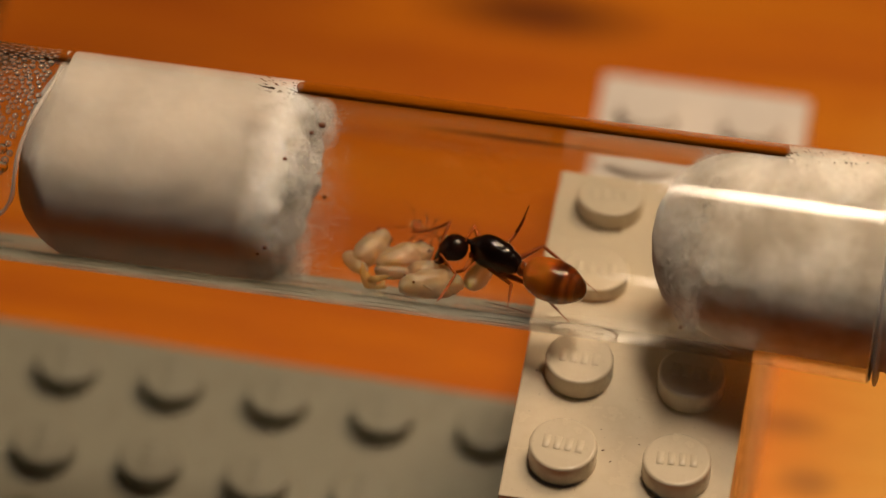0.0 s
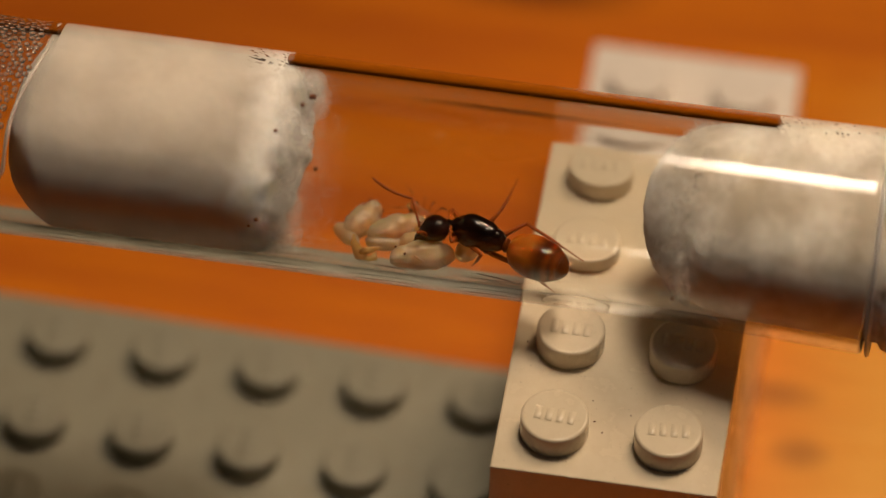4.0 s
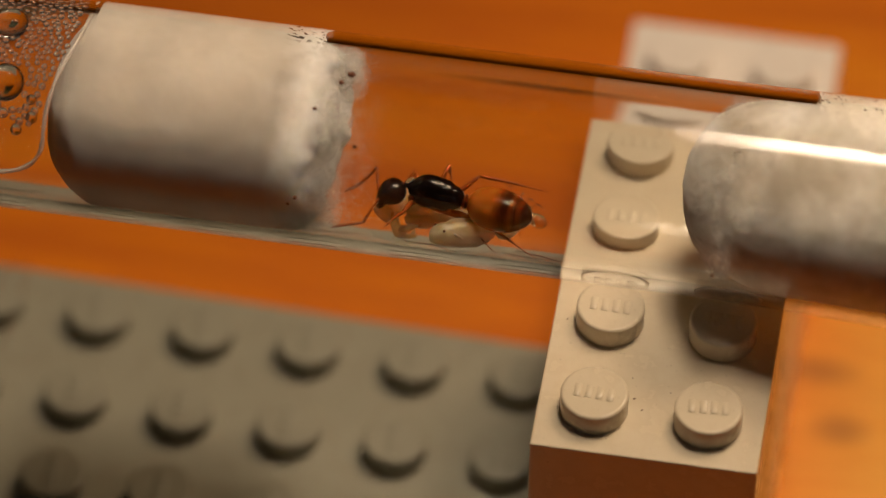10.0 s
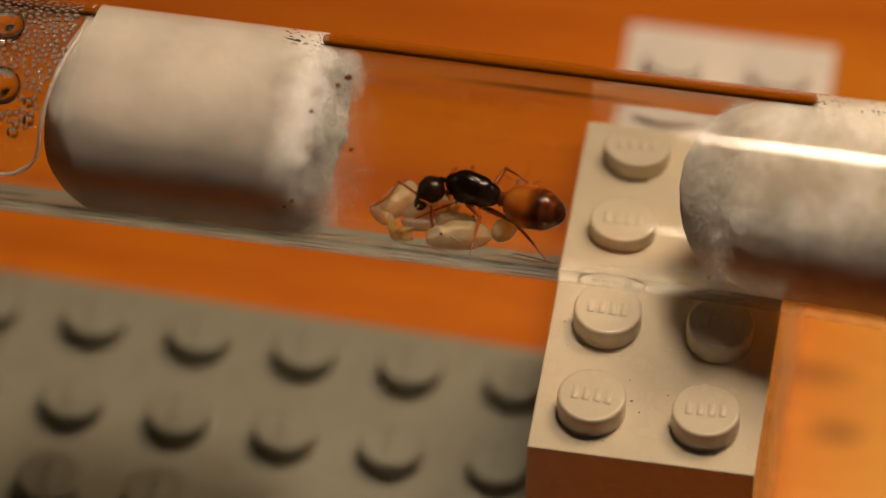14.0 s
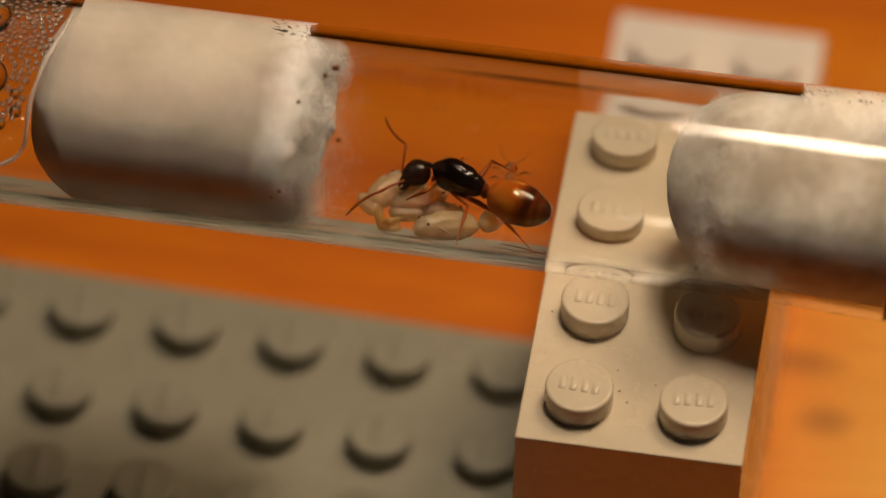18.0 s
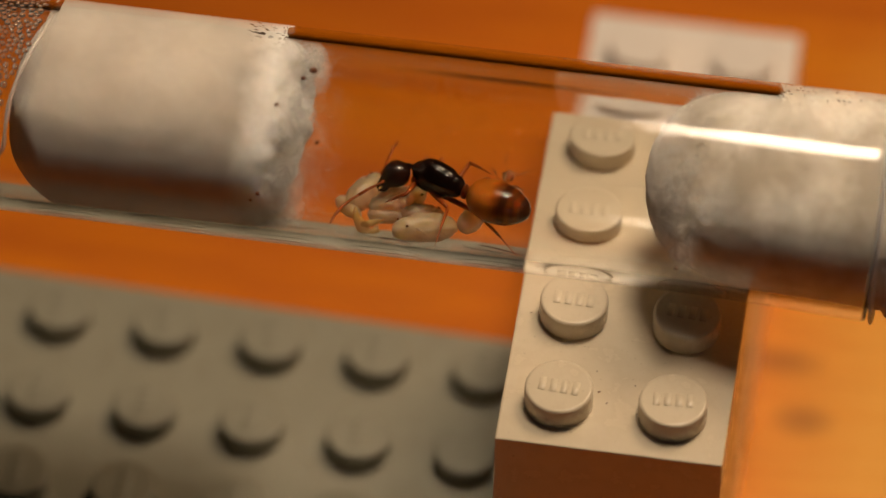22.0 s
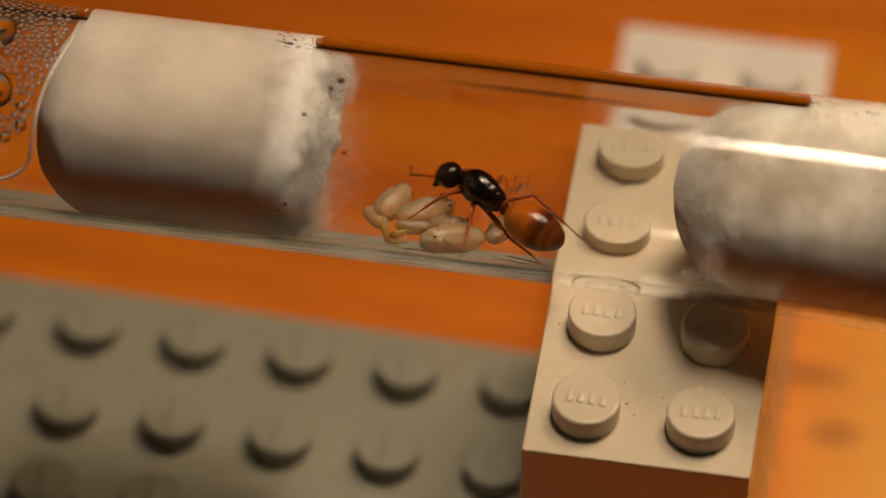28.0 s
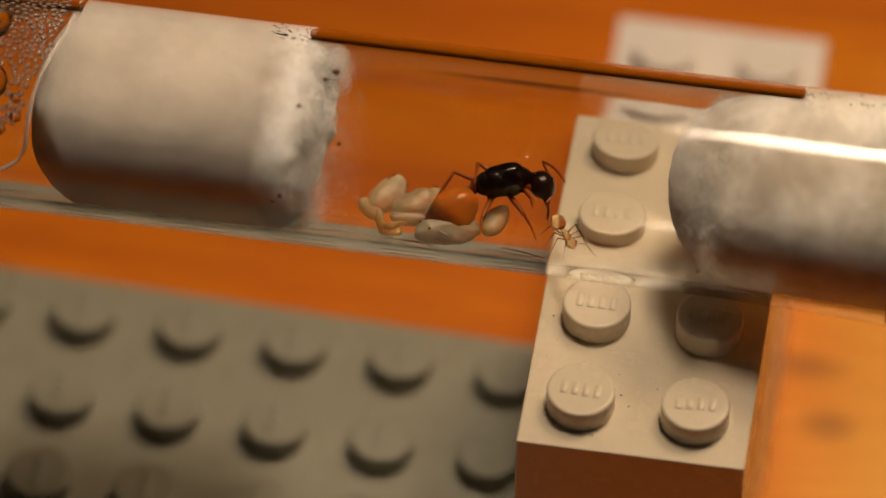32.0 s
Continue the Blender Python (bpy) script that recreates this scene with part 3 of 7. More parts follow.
def wisps(rng):
    """Thin wisps that reach further along the lower wall of the tube."""
    a = radians(rng.gauss(75, 38))
    r = 6.5 - abs(rng.gauss(0, 0.8))
    return (-17.6 + abs(rng.gauss(0, 1.3)) + 1.2 * math.cos(a), -r * math.sin(a), r * math.cos(a)), (0.6, rng.gauss(0, 0.8), rng.gauss(0, 0.8))


def tufts(parent, spots):
    """Loose soft clumps of cotton that stand out of the torn end: (x, y, z, size) in mm."""
    for x, y, z, size in spots:
        bm = blob(size * 0.8 * MM, size * MM, size * MM, rough=0.0, level=4)
        for v in bm.verts:
            u = v.co / (size * MM)
            h = 0.5 * noise.noise(u * 1.2 + Vector((x, y, z))) + 0.18 * noise.noise(u * 2.6 + Vector((z, x, y)))
            q = Vector((x, y, z)) + v.co / MM * (1 + h)
            r = math.hypot(q.y, q.z)
            if r > 6.73:
                q.y, q.z = q.y * 6.73 / r, q.z * 6.73 / r
            v.co = q * MM
        part("tuft", bm, FLUFF, parent)


haze = [(-16.9 + 0.5 * (0.69 * z + 0.72 * y) / 7 + 0.5 * out, y * 0.9, z * 0.9, 0.7 + 0.9 * wide) for y, z, out, wide in TUFTS[:18]]
# low clumps against the front wall
haze += [(-16.9, -4.8, -2.0, 1.3), (-17.4, -3.8, -3.8, 1.4), (-16.3, -3.4, -4.2, 1.0)]
tufts(wet_plug, haze)
fibres(wet_plug, 2400, frayed, 7.0, 1.6, 5, 0.004)
fibres(wet_plug, 1500, wisps, 7.0, 2.0, 6, 0.0036, "thin wisps of cotton on the glass")
dry_plug = plug("dry_cotton_plug", "dry white cotton plug stopping the open end of the tube", 8.2, 31.0, 6.2, 3.0, 7.0, COTTON, flare=25.5)


def fuzzy(rng):
    a, r = rng.uniform(0, 2 * math.pi), 6.5 * math.sqrt(rng.random())
    return (9.0 + 3.2 * (r / 7) ** 3 + rng.random() * 1.0, r * math.cos(a), r * math.sin(a)), (-1, rng.gauss(0, 1.2), rng.gauss(0, 1.2))


rng_dry = random.Random(31)
dry_spots = []
for _ in range(26):
    a, r = radians(rng_dry.uniform(-70, 128)), rng_dry.uniform(4.2, 6.0)
    dry_spots.append((9.6 + 4.2 * (r / 7) ** 4 + rng_dry.uniform(-0.3, 1.5), -r * math.sin(a), r * math.cos(a), rng_dry.uniform(0.5, 0.9)))
tufts(dry_plug, dry_spots)
fibres(dry_plug, 6000, fuzzy, 3.5, 1.1, 8, 0.006, steps=5)


def burst(rng):
    a = rng.uniform(0, 2 * math.pi)
    return (rng.uniform(25.4, 30), 6.4 * math.cos(a), 6.4 * math.sin(a)), (0.4, math.cos(a), math.sin(a))


fibres(dry_plug, 3500, burst, 3.0, 1.8, 9, 0.007, steps=5)


# ---- water and drops left of the wet plug ----
def on_wall(x, deg, r=R_IN):
    """A point on the tube's inner wall; deg counts from the top towards the front."""
    a = radians(deg)
    return Vector((x * MM, -r * math.sin(a), r * math.cos(a)))


BIG_DROPS = ((-39.6, -6.5, 1.25), (-39.1, 32, 1.3), (-37.15, 40, 0.36), (-37.0, 50, 0.42), (-38.0, 58, 0.4))


def drops():
    rng = random.Random(4)
    ob = thing("condensation", "beads of condensed water on the inside of the tube wall", "water drops", at=pose(0, AX_Y, AX_Z), kind="stuff")
    bm = bmesh.new()
    spots = []
    tries = 0
    while len(spots) < 760 and tries < 16000:
        tries += 1
        x, d = rng.uniform(-47, -34.8), rng.uniform(-46, 54)
        edge = -34.9 - 0.035 * max(0, d + 5)
        if x > edge or any(abs(x - bx) < br and abs(d - bd) < br * 9 for bx, bd, br in BIG_DROPS):
            continue
        r = rng.uniform(0.15, 0.25) * (1.2 + 0.5 * rng.random() if d > 30 else 1)
        p = on_wall(x, d)
        if all((p - q).length > (r + s) * 0.98 * MM for q, s in spots):
            spots.append((p, r))
    for p, r in spots:
        inward = Vector((0, -p.y, -p.z)).normalized()
        m = Matrix.Translation(p + inward * 0.0 * MM) @ inward.to_track_quat("Z", "Y").to_matrix().to_4x4() @ Matrix.Diagonal((r * MM, r * MM, r * 0.6 * MM, 1))
        bmesh.ops.create_icosphere(bm, subdivisions=2, radius=1, matrix=m)
    w = part("drops", bm, MIST, ob)
    w.visible_shadow = False


drops()


def bead(name, label, path, radius, closed=False):
    """A bead of water that clings to the inner wall along (x, deg) pairs."""
    ob = thing(name, label, "water", at=pose(0, AX_Y, AX_Z))
    pts = []
    keys = path + path[:1] if closed else path
    for (x0, d0), (x1, d1) in zip(keys, keys[1:]):
        for k in range(6):
            s = k / 6
            pts.append(on_wall(x0 + (x1 - x0) * s, d0 + (d1 - d0) * s, R_IN - 0.4 * radius * MM))
    pts.append(on_wall(*keys[-1], R_IN - 0.4 * radius * MM))
    for _ in range(5):
        pts = [pts[0]] + [(a + 2 * b + c) / 4 for a, b, c in zip(pts, pts[1:], pts[2:])] + [pts[-1]]
    w = part("rim", limb(pts, [radius * MM * (1 + 0.15 * math.sin(i * 0.7)) for i in range(len(pts))], 10), PALE_WATER, ob)
    w.visible_shadow = False
    return ob


bead("meniscus", "wet meniscus where the water meets the damp cotton", [(-34.2, -46), (-34.45, -4.5), (-35.4, 17.7), (-36.0, 39.4), (-36.1, 56.5), (-36.1, 68), (-36.65, 78), (-37.8, 85), (-39.6, 89), (-48, 91)], 0.15)


def big_drop(x, deg, r):
    ob = thing("water_drop", "large clear drop of water hanging inside the tube wall", "water drop", "large water drops", at=pose(0, AX_Y, AX_Z))
    p = on_wall(x, deg, R_IN + 0.05 * MM)
    inward = Vector((0, -p.y, -p.z)).normalized()
    bm = bmesh.new()
    bmesh.ops.create_icosphere(bm, subdivisions=4, radius=1, matrix=Matrix.Translation(p) @ inward.to_track_quat("Z", "Y").to_matrix().to_4x4() @ Matrix.Diagonal((r * MM, r * MM, 0.8 * r * MM, 1)))
    part("drop", bm, WATER, ob).visible_shadow = False


for x, deg, r in BIG_DROPS:
    big_drop(x, deg, r)


def speck(x, deg, size, r=6.68):
    p = on_wall(x, deg, r * MM)
    ob = part("debris_speck", blob(size * MM, size * 0.8 * MM, size * 0.7 * MM, rough=0.5, freq=2, seed=x, level=2), SPECK, None)
    ob.location = (p.x, p.y + AX_Y, p.z + AX_Z)
    tagged(ob, "tiny dark brown speck of waste on the cotton", "debris", "specks of waste")


# dark strips added to stand in for thin dark lines in the lower glass
def glass_line(x0, d0, x1, d1):
    pts = [on_wall(x0 + (x1 - x0) * u, d0 + (d1 - d0) * u, (6.66 - 0.12 * math.sin(math.pi * u)) * MM) for u in (k / 8 for k in range(9))]
    ob = part("dark_line", limb(pts, [(0.03 + 0.03 * math.sin(math.pi * k / 8)) * MM for k in range(9)], 6), SPECK, None)
    ob.location = (0, AX_Y, AX_Z)
    tagged(ob, "thin dark line along the bottom of the glass tube", "fibre", "dark fibres in the tube")


glass_line(-10.2, 137.6, -7.7, 130.1)
glass_line(-3.1, 148.3, 0.2, 135.6)


for x, y, size in ((0.53, 27.78, 0.09), (6.68, 5.27, 0.11), (7.33, 4.35, 0.1), (1.03, 11.65, 0.1), (9.1, 6.2, 0.07), (6.3, 7.1, 0.07), (5.2, 1.4, 0.06)):
    grit = part("dirt_speck", blob(size * 0.9 * MM, size * 0.45 * MM, 0.04 * MM, rough=0.5, freq=2, seed=x, level=2), SPECK)
    grit.matrix_world = pose(x * MM, y * MM, 28.82 * MM, 0, 0, 57 * x)
    tagged(grit, "tiny dark speck of dirt on the white toy brick", "dirt", "specks of dirt")


for x, deg, size in ((-15.4, -0.7, 0.24), (-16.0, 5.8, 0.17), (-17.5, 24.2, 0.16), (-14.4, 43, 0.17), (-18.2, 78.7, 0.17), (-18.7, 83.5, 0.14),
                     (-25.1, -46, 0.15), (-24.5, -45, 0.1), (-22.6, -44, 0.1), (-21.6, -43, 0.12), (-20.0, -44, 0.13), (-19.2, -41, 0.1), (-18.4, -42, 0.12), (11.1, 98, 0.14)):
    speck(x, deg, size)


# ---- brood ----
def rest(x, y, z, dx, dy, dz, turn=0):
    """A pose whose local x runs along the given way."""
    w = Vector((dx, dy, dz)).normalized()
    q = w.to_track_quat("X", "Z")
    return Matrix.Translation(Vector((x, y, z)) * MM) @ q.to_matrix().to_4x4() @ pose(0, 0, 0, turn)


def pupa(at, length, width, seed, label, eyes=True):
    """A bare pupa: head, waist and swollen hind body, with folded limbs and eye spots."""
    ob = thing("ant_pupa", label, "ant pupa", "ant brood", at=at)
    L, w = length * MM / 2, 1.28 * width * MM / 2

    def form(u):
        k = 1 - 0.16 * math.exp(-((u.x - 0.46) / 0.13) ** 2) - 0.09 * math.exp(-((u.x + 0.12) / 0.09) ** 2) + 0.02 * math.sin(16 * u.x) * (u.x < -0.2)
        return (u.x, u.y * k * (0.92 + 0.08 * math.cos(2 * u.x)), u.z * k)
    part("body", blob(L, w, w * 0.95, rough=0.13, freq=2.0, seed=seed, level=4, shape=form), BROOD, ob)
    if eyes:
        for s in (-1, 1):
            part("eye_spot", blob(0.11 * MM, 0.1 * MM, 0.11 * MM, (0.72 * L, s * 0.6 * w, 0.45 * w), level=2), SPECK, ob, "dark eye spot")
    for s in (-1, 1):
        for k in range(3):
            x = (0.45 - 0.28 * k) * L
            part("folded_leg", limb([(x, s * 0.76 * w, 0.33 * w), (x - 0.22 * L, s * 0.9 * w, 0.05 * w), (x - 0.5 * L, s * 0.68 * w, -0.5 * w)],
                                    [0.08 * MM, 0.09 * MM, 0.05 * MM], 7), BROOD, ob)
    return ob


def larva(at, length, width, seed, label):
    ob = thing("ant_larva", label, "ant larva", "ant brood", at=at)
    L, w = length * MM / 2, width * MM / 2

    def form(u):
        k = (0.86 + 0.2 * (u.x < 0) * -u.x) * (1 + 0.025 * math.sin(u.x * 22))
        return (u.x, u.y * k, u.z * k + 0.18 * u.x * u.x)
    part("body", blob(L, w, w, rough=0.08, freq=1.2, seed=seed, level=4, shape=form), BROOD, ob)
    part("mouth", blob(0.14 * MM, 0.12 * MM, 0.12 * MM, (0.96 * L, 0, 0.2 * w), level=2), HUSK, ob)
    return ob


pupa(rest(-11.75, 17.5, 32.5, 0.47, 0.88, 0.03, 20), 4.0, 1.6, 1, "cream-white bare ant pupa with dark eye spots")
pupa(rest(-9.3, 17.05, 32.5, 0.81, 0.59, -0.03, -10), 4.5, 1.8, 2, "cream-white bare ant pupa lying in the brood pile")
pupa(rest(-6.9, 14.0, 33.6, -0.84, -0.44, 0.32, 30), 5.1, 1.9, 3, "long cream-white ant pupa against the tube wall")
pupa(rest(-7.4, 16.0, 32.4, 1, 0.04, 0, 10), 3.2, 1.6, 4, "small pale ant pupa with one black eye spot")
larva(rest(-3.85, 16.1, 32.75, 0.28, 0.94, -0.21), 3.4, 1.85, 5, "greyish cream oval ant larva on the glass")
larva(rest(-12.6, 16.0, 32.3, 0.65, -0.74, 0.16), 2.8, 1.35, 6, "small yellowish ant larva beside the cotton")
larva(rest(-9.9, 15.6, 32.4, 1, 0.08, 0), 2.7, 1.35, 7, "small cream ant larva under the pupae")

husk_at = Matrix(((0.98, -0.117, 0.12, -11.2 * MM), (0.15, 0.75, -0.64, 14.5 * MM), (0, 0.65, 0.76, 32.6 * MM), (0, 0, 0, 1)))
husk = thing("pupal_husk", "curled orange shed skin of an ant pupa", "shed skin", "ant brood", at=husk_at)


def scrap(name, points, widths):
    """A torn fold of thin skin through (x, y, z) points in mm."""
    bm = limb([Vector(p) * MM for p in points], [w * MM for w in widths], 12)
    for v in bm.verts:
        v.co.z *= 0.6
        v.co += 0.1 * MM * noise.noise_vector(v.co / MM * 2.4)
    part(name, bm, HUSK, husk)


scrap("skin", [(-0.75, 1.25, 0.1), (-0.7, 0.7, 0.2), (-0.35, 0.0, 0.1), (-0.15, -0.6, 0.2), (-0.3, -1.15, 0.0)], [0.1, 0.24, 0.4, 0.5, 0.16])
scrap("torn_edge", [(-0.2, -0.1, 0.3), (0.3, 0.05, 0.5), (0.8, 0.2, 0.3), (1.35, 0.3, 0.1)], [0.3, 0.26, 0.2, 0.04])
scrap("folded_edge", [(-0.3, -0.9, 0.3), (0.3, -0.75, 0.4), (0.75, -0.5, 0.3), (0.85, 0.0, 0.2)], [0.14, 0.3, 0.26, 0.06])


# ---- ants ----
def leg_parts(ant, side, where, hip, femur, tibia, mat, thick, names=("femur", "tibia")):
    """Femur from the hip, tibia and foot from the knee; each runs along its own +x."""
    f, t, r = femur * MM, tibia * MM, thick * MM
    fem = part(names[0], limb([(-0.02 * f, 0, 0), (0.12 * f, 0, 0), (0.4 * f, 0, 0.02 * f), (0.8 * f, 0, 0.01 * f), (f, 0, 0)],
                              [0.9 * r, 1.25 * r, 1.35 * r, 0.95 * r, 0.72 * r], 10), mat, ant)
    fem.location = Vector(hip) * MM
    bm = limb([(-0.01 * t, 0, 0), (0.12 * t, 0, 0), (0.35 * t, 0, 0.008 * t), (0.55 * t, 0, 0.006 * t), (0.60 * t, 0, 0.0), (0.75 * t, 0, -0.004 * t),
               (0.9 * t, 0, -0.012 * t), (t, 0, -0.008 * t)], [0.7 * r, 0.8 * r, 0.72 * r, 0.58 * r, 0.36 * r, 0.32 * r, 0.3 * r, 0.18 * r], 8)
    # spur at the end of the tibia and claws
    limb([(0.56 * t, 0, 0), (0.64 * t, 0.4 * r, -1.1 * r)], [0.16 * r, 0.04 * r], 5, bm)
    for s in (-1, 1):
        limb([(0.99 * t, 0, -0.008 * t), (1.02 * t, s * 0.5 * r, -0.5 * r)], [0.14 * r, 0.05 * r], 5, bm)
    tib = part(names[1], bm, mat, fem)
    tib.location = (f, 0, 0)
    return fem, tib


def antenna_parts(ant, scape, lash, mat, r):
    s, f = scape * MM, lash * MM
    sc = part("scape", limb([(0, 0, 0), (0.15 * s, 0, 0), (0.6 * s, 0, 0.02 * s), (s, 0, 0)], [0.8 * r * MM, 0.6 * r * MM, 0.72 * r * MM, 0.85 * r * MM], 8), mat, ant)
    pts, rad = [], []
    for k in range(12):
        u = k / 11
        pts += [(u * f, 0, -0.10 * f * u * (1 - u) * 3.4)]
        rad += [r * MM * (0.55 + 0.25 * math.sin(math.pi * u) + 0.08 * (k % 2)) * (1 if k < 11 else 0.4)]
    fu = part("funiculus", limb(pts, rad, 8), mat, sc)
    fu.location = (s, 0, 0)
    return sc, fu


HIPS = {"Lf": (1.25, 0.55, -0.75), "Lm": (0.05, 0.6, -0.9), "Lh": (-1.15, 0.55, -0.85),
        "Rf": (1.25, -0.55, -0.75), "Rm": (0.05, -0.6, -0.9), "Rh": (-1.15, -0.55, -0.85)}
FEMUR, TIBIA = {"f": 2.2, "m": 2.3, "h": 2.6}, {"f": 3.2, "m": 3.8, "h": 4.9}


def queen():
    """The queen: local +x runs to the head, +z to the back; the origin is the middle of the thorax."""
    ant = thing("queen_ant", "glossy black queen ant with an amber banded gaster tending her brood", "ant")
    moving = {"root": ant}

    def chest(u):
        # a high rounded back that falls away behind
        top = 1.0 - 0.12 * max(0, -u.x) - 0.35 * max(0, -u.x - 0.6) + 0.06 * math.exp(-((u.x - 0.35) / 0.3) ** 2)
        k = 1 - 0.4 * max(0, u.x - 0.5) / 0.5 - 0.22 * max(0, -u.x - 0.5) / 0.5
        return (u.x, u.y * k, u.z * (top if u.z > 0 else 0.9) * k + 0.06 * u.x)
    part("mesosoma", blob(2.05 * MM, 1.08 * MM, 1.36 * MM, (-0.12 * MM, 0, 0.06 * MM), 0.03, 2, 1, 5, shape=chest), BLACK, ant, "glossy black thorax")
    part("scutellum", blob(0.95 * MM, 0.78 * MM, 0.46 * MM, (-0.72 * MM, 0, 0.82 * MM), level=4), BLACK, ant)
    part("propodeum", blob(0.98 * MM, 0.84 * MM, 0.94 * MM, (-1.36 * MM, 0, 0.06 * MM), level=4), BLACK, ant)
    part("pronotum", blob(0.6 * MM, 0.66 * MM, 0.64 * MM, (1.2 * MM, 0, -0.08 * MM), level=4), BLACK, ant)
    for s in (-1, 1):
        part("mesopleuron", blob(0.85 * MM, 0.4 * MM, 0.62 * MM, (0.35 * MM, s * 0.66 * MM, -0.3 * MM), 0.06, 2, 4, 4), HEAD, ant)
        part("metapleuron", blob(0.5 * MM, 0.32 * MM, 0.5 * MM, (-0.95 * MM, s * 0.62 * MM, -0.32 * MM), 0.06, 2, 6, 4), HEAD, ant)
        part("wing_scar", blob(0.16 * MM, 0.07 * MM, 0.12 * MM, (0.1 * MM, s * 0.93 * MM, 0.45 * MM), level=2), PETIOLE, ant)
        for x, r in ((1.25, 0.42), (0.05, 0.4), (-1.15, 0.42)):
            part("coxa", blob(r * MM, 0.3 * MM, 0.52 * MM, (x * MM, s * 0.5 * MM, -0.62 * MM), level=3), LEG, ant)
    part("neck", limb([(1.7 * MM, 0, 0.02 * MM), (2.35 * MM, 0, 0.05 * MM)], [0.2 * MM, 0.16 * MM], 14), BLACK, ant)

    def scale(u):
        return (u.x * (0.75 + 0.35 * -u.z), u.y, u.z)
    part("petiole", blob(0.34 * MM, 0.45 * MM, 0.72 * MM, (-2.38 * MM, 0, -0.02 * MM), level=3, shape=scale), PETIOLE, ant, "upright rust-brown waist scale")
    part("waist", limb([(-1.95 * MM, 0, -0.25 * MM), (-2.35 * MM, 0, -0.3 * MM), (-2.8 * MM, 0, -0.15 * MM)], [0.3 * MM, 0.3 * MM, 0.24 * MM], 12), PETIOLE, ant)

    def skull(u):
        # broad behind, narrowing to the jaws
        k = 1 - 0.46 * max(0, u.x + 0.25) ** 1.3
        square = 1 + 0.16 * max(0, -u.x) * (1 - max(0, -u.x - 0.6) / 0.4)
        return (u.x, u.y * k * square, u.z * square * (1 - 0.38 * max(0, u.x)))
    head = part("head", blob(1.26 * MM, 1.04 * MM, 0.92 * MM, (1.32 * MM, 0, 0.02 * MM), 0.02, 2, 3, 5, shape=skull), HEAD, ant, "dark red-black head")
    for s in (-1, 1):
        part("eye", blob(0.24 * MM, 0.12 * MM, 0.2 * MM, (1.42 * MM, s * 0.9 * MM, 0.26 * MM), level=3), EYE, head, "round black eye")
        part("mandible", limb([(2.15 * MM, s * 0.42 * MM, -0.1 * MM), (2.55 * MM, s * 0.42 * MM, -0.16 * MM), (2.88 * MM, s * 0.12 * MM, -0.22 * MM)],
                              [0.24 * MM, 0.2 * MM, 0.07 * MM], 8), HEAD, head)
    part("clypeus", blob(0.4 * MM, 0.5 * MM, 0.24 * MM, (2.1 * MM, 0, 0.16 * MM), level=3), HEAD, head)
    for y, x in ((0, 0.75), (0.14, 0.55), (-0.14, 0.55)):
        part("ocellus", blob(0.05 * MM, 0.05 * MM, 0.04 * MM, ((x + 0.1) * MM, y * MM, 0.86 * MM), level=2), PETIOLE, head)
    moving["head"] = head

    def egg(u):
        k = 1 - 0.08 * max(0, -u.x) ** 2 + 0.012 * math.sin(u.x * 11)
        step = 1
        for edge in (0.62, 0.14, -0.3, -0.66):
            step -= 0.012 * (1 if 0 < edge - u.x < 0.06 else 0)
        # the first plate stands almost square to the waist
        front = u.x if u.x < 0.5 else 0.5 + 0.74 * (u.x - 0.5)
        return (front, u.y * k * step, u.z * k * step)
    gaster = part("gaster", blob(2.56 * MM, 1.58 * MM, 1.56 * MM, (-2.33 * MM, 0, 0.1 * MM), 0.015, 2, 5, 5, shape=egg), GASTER, ant, "glossy amber gaster with dark bands towards the tip")
    hairs = bmesh.new()
    rng = random.Random(77)
    for _ in range(90):
        a, u = rng.uniform(0, 2 * math.pi), rng.choice((0.25, -0.2, -0.58, -0.8)) + rng.gauss(0, 0.03)
        ring = math.sqrt(max(0.02, 1 - u * u))
        root = Vector(((-2.33 + 2.56 * u), 1.56 * ring * math.cos(a), 0.1 + 1.54 * ring * math.sin(a)))
        way = Vector((-0.9, ring * math.cos(a), ring * math.sin(a))).normalized()
        limb([root * MM, (root + 0.1 * way) * MM, (root + 0.2 * way + Vector((-0.03, 0, 0))) * MM], [0.009 * MM, 0.008 * MM, 0.003 * MM], 4, hairs)
    part("hairs", hairs, HAIR, gaster, "fine golden hairs")
    moving["gaster"] = gaster
    for key, hip in HIPS.items():
        kind = key[1]
        moving[key + "_fem"], moving[key + "_tib"] = leg_parts(ant, key[0], kind, hip, FEMUR[kind], TIBIA[kind], LEG, 0.155)
    for s in "LR":
        moving[s + "_sc"], moving[s + "_fu"] = antenna_parts(ant, 2.1, 3.3, LEG, 0.135)
    return moving


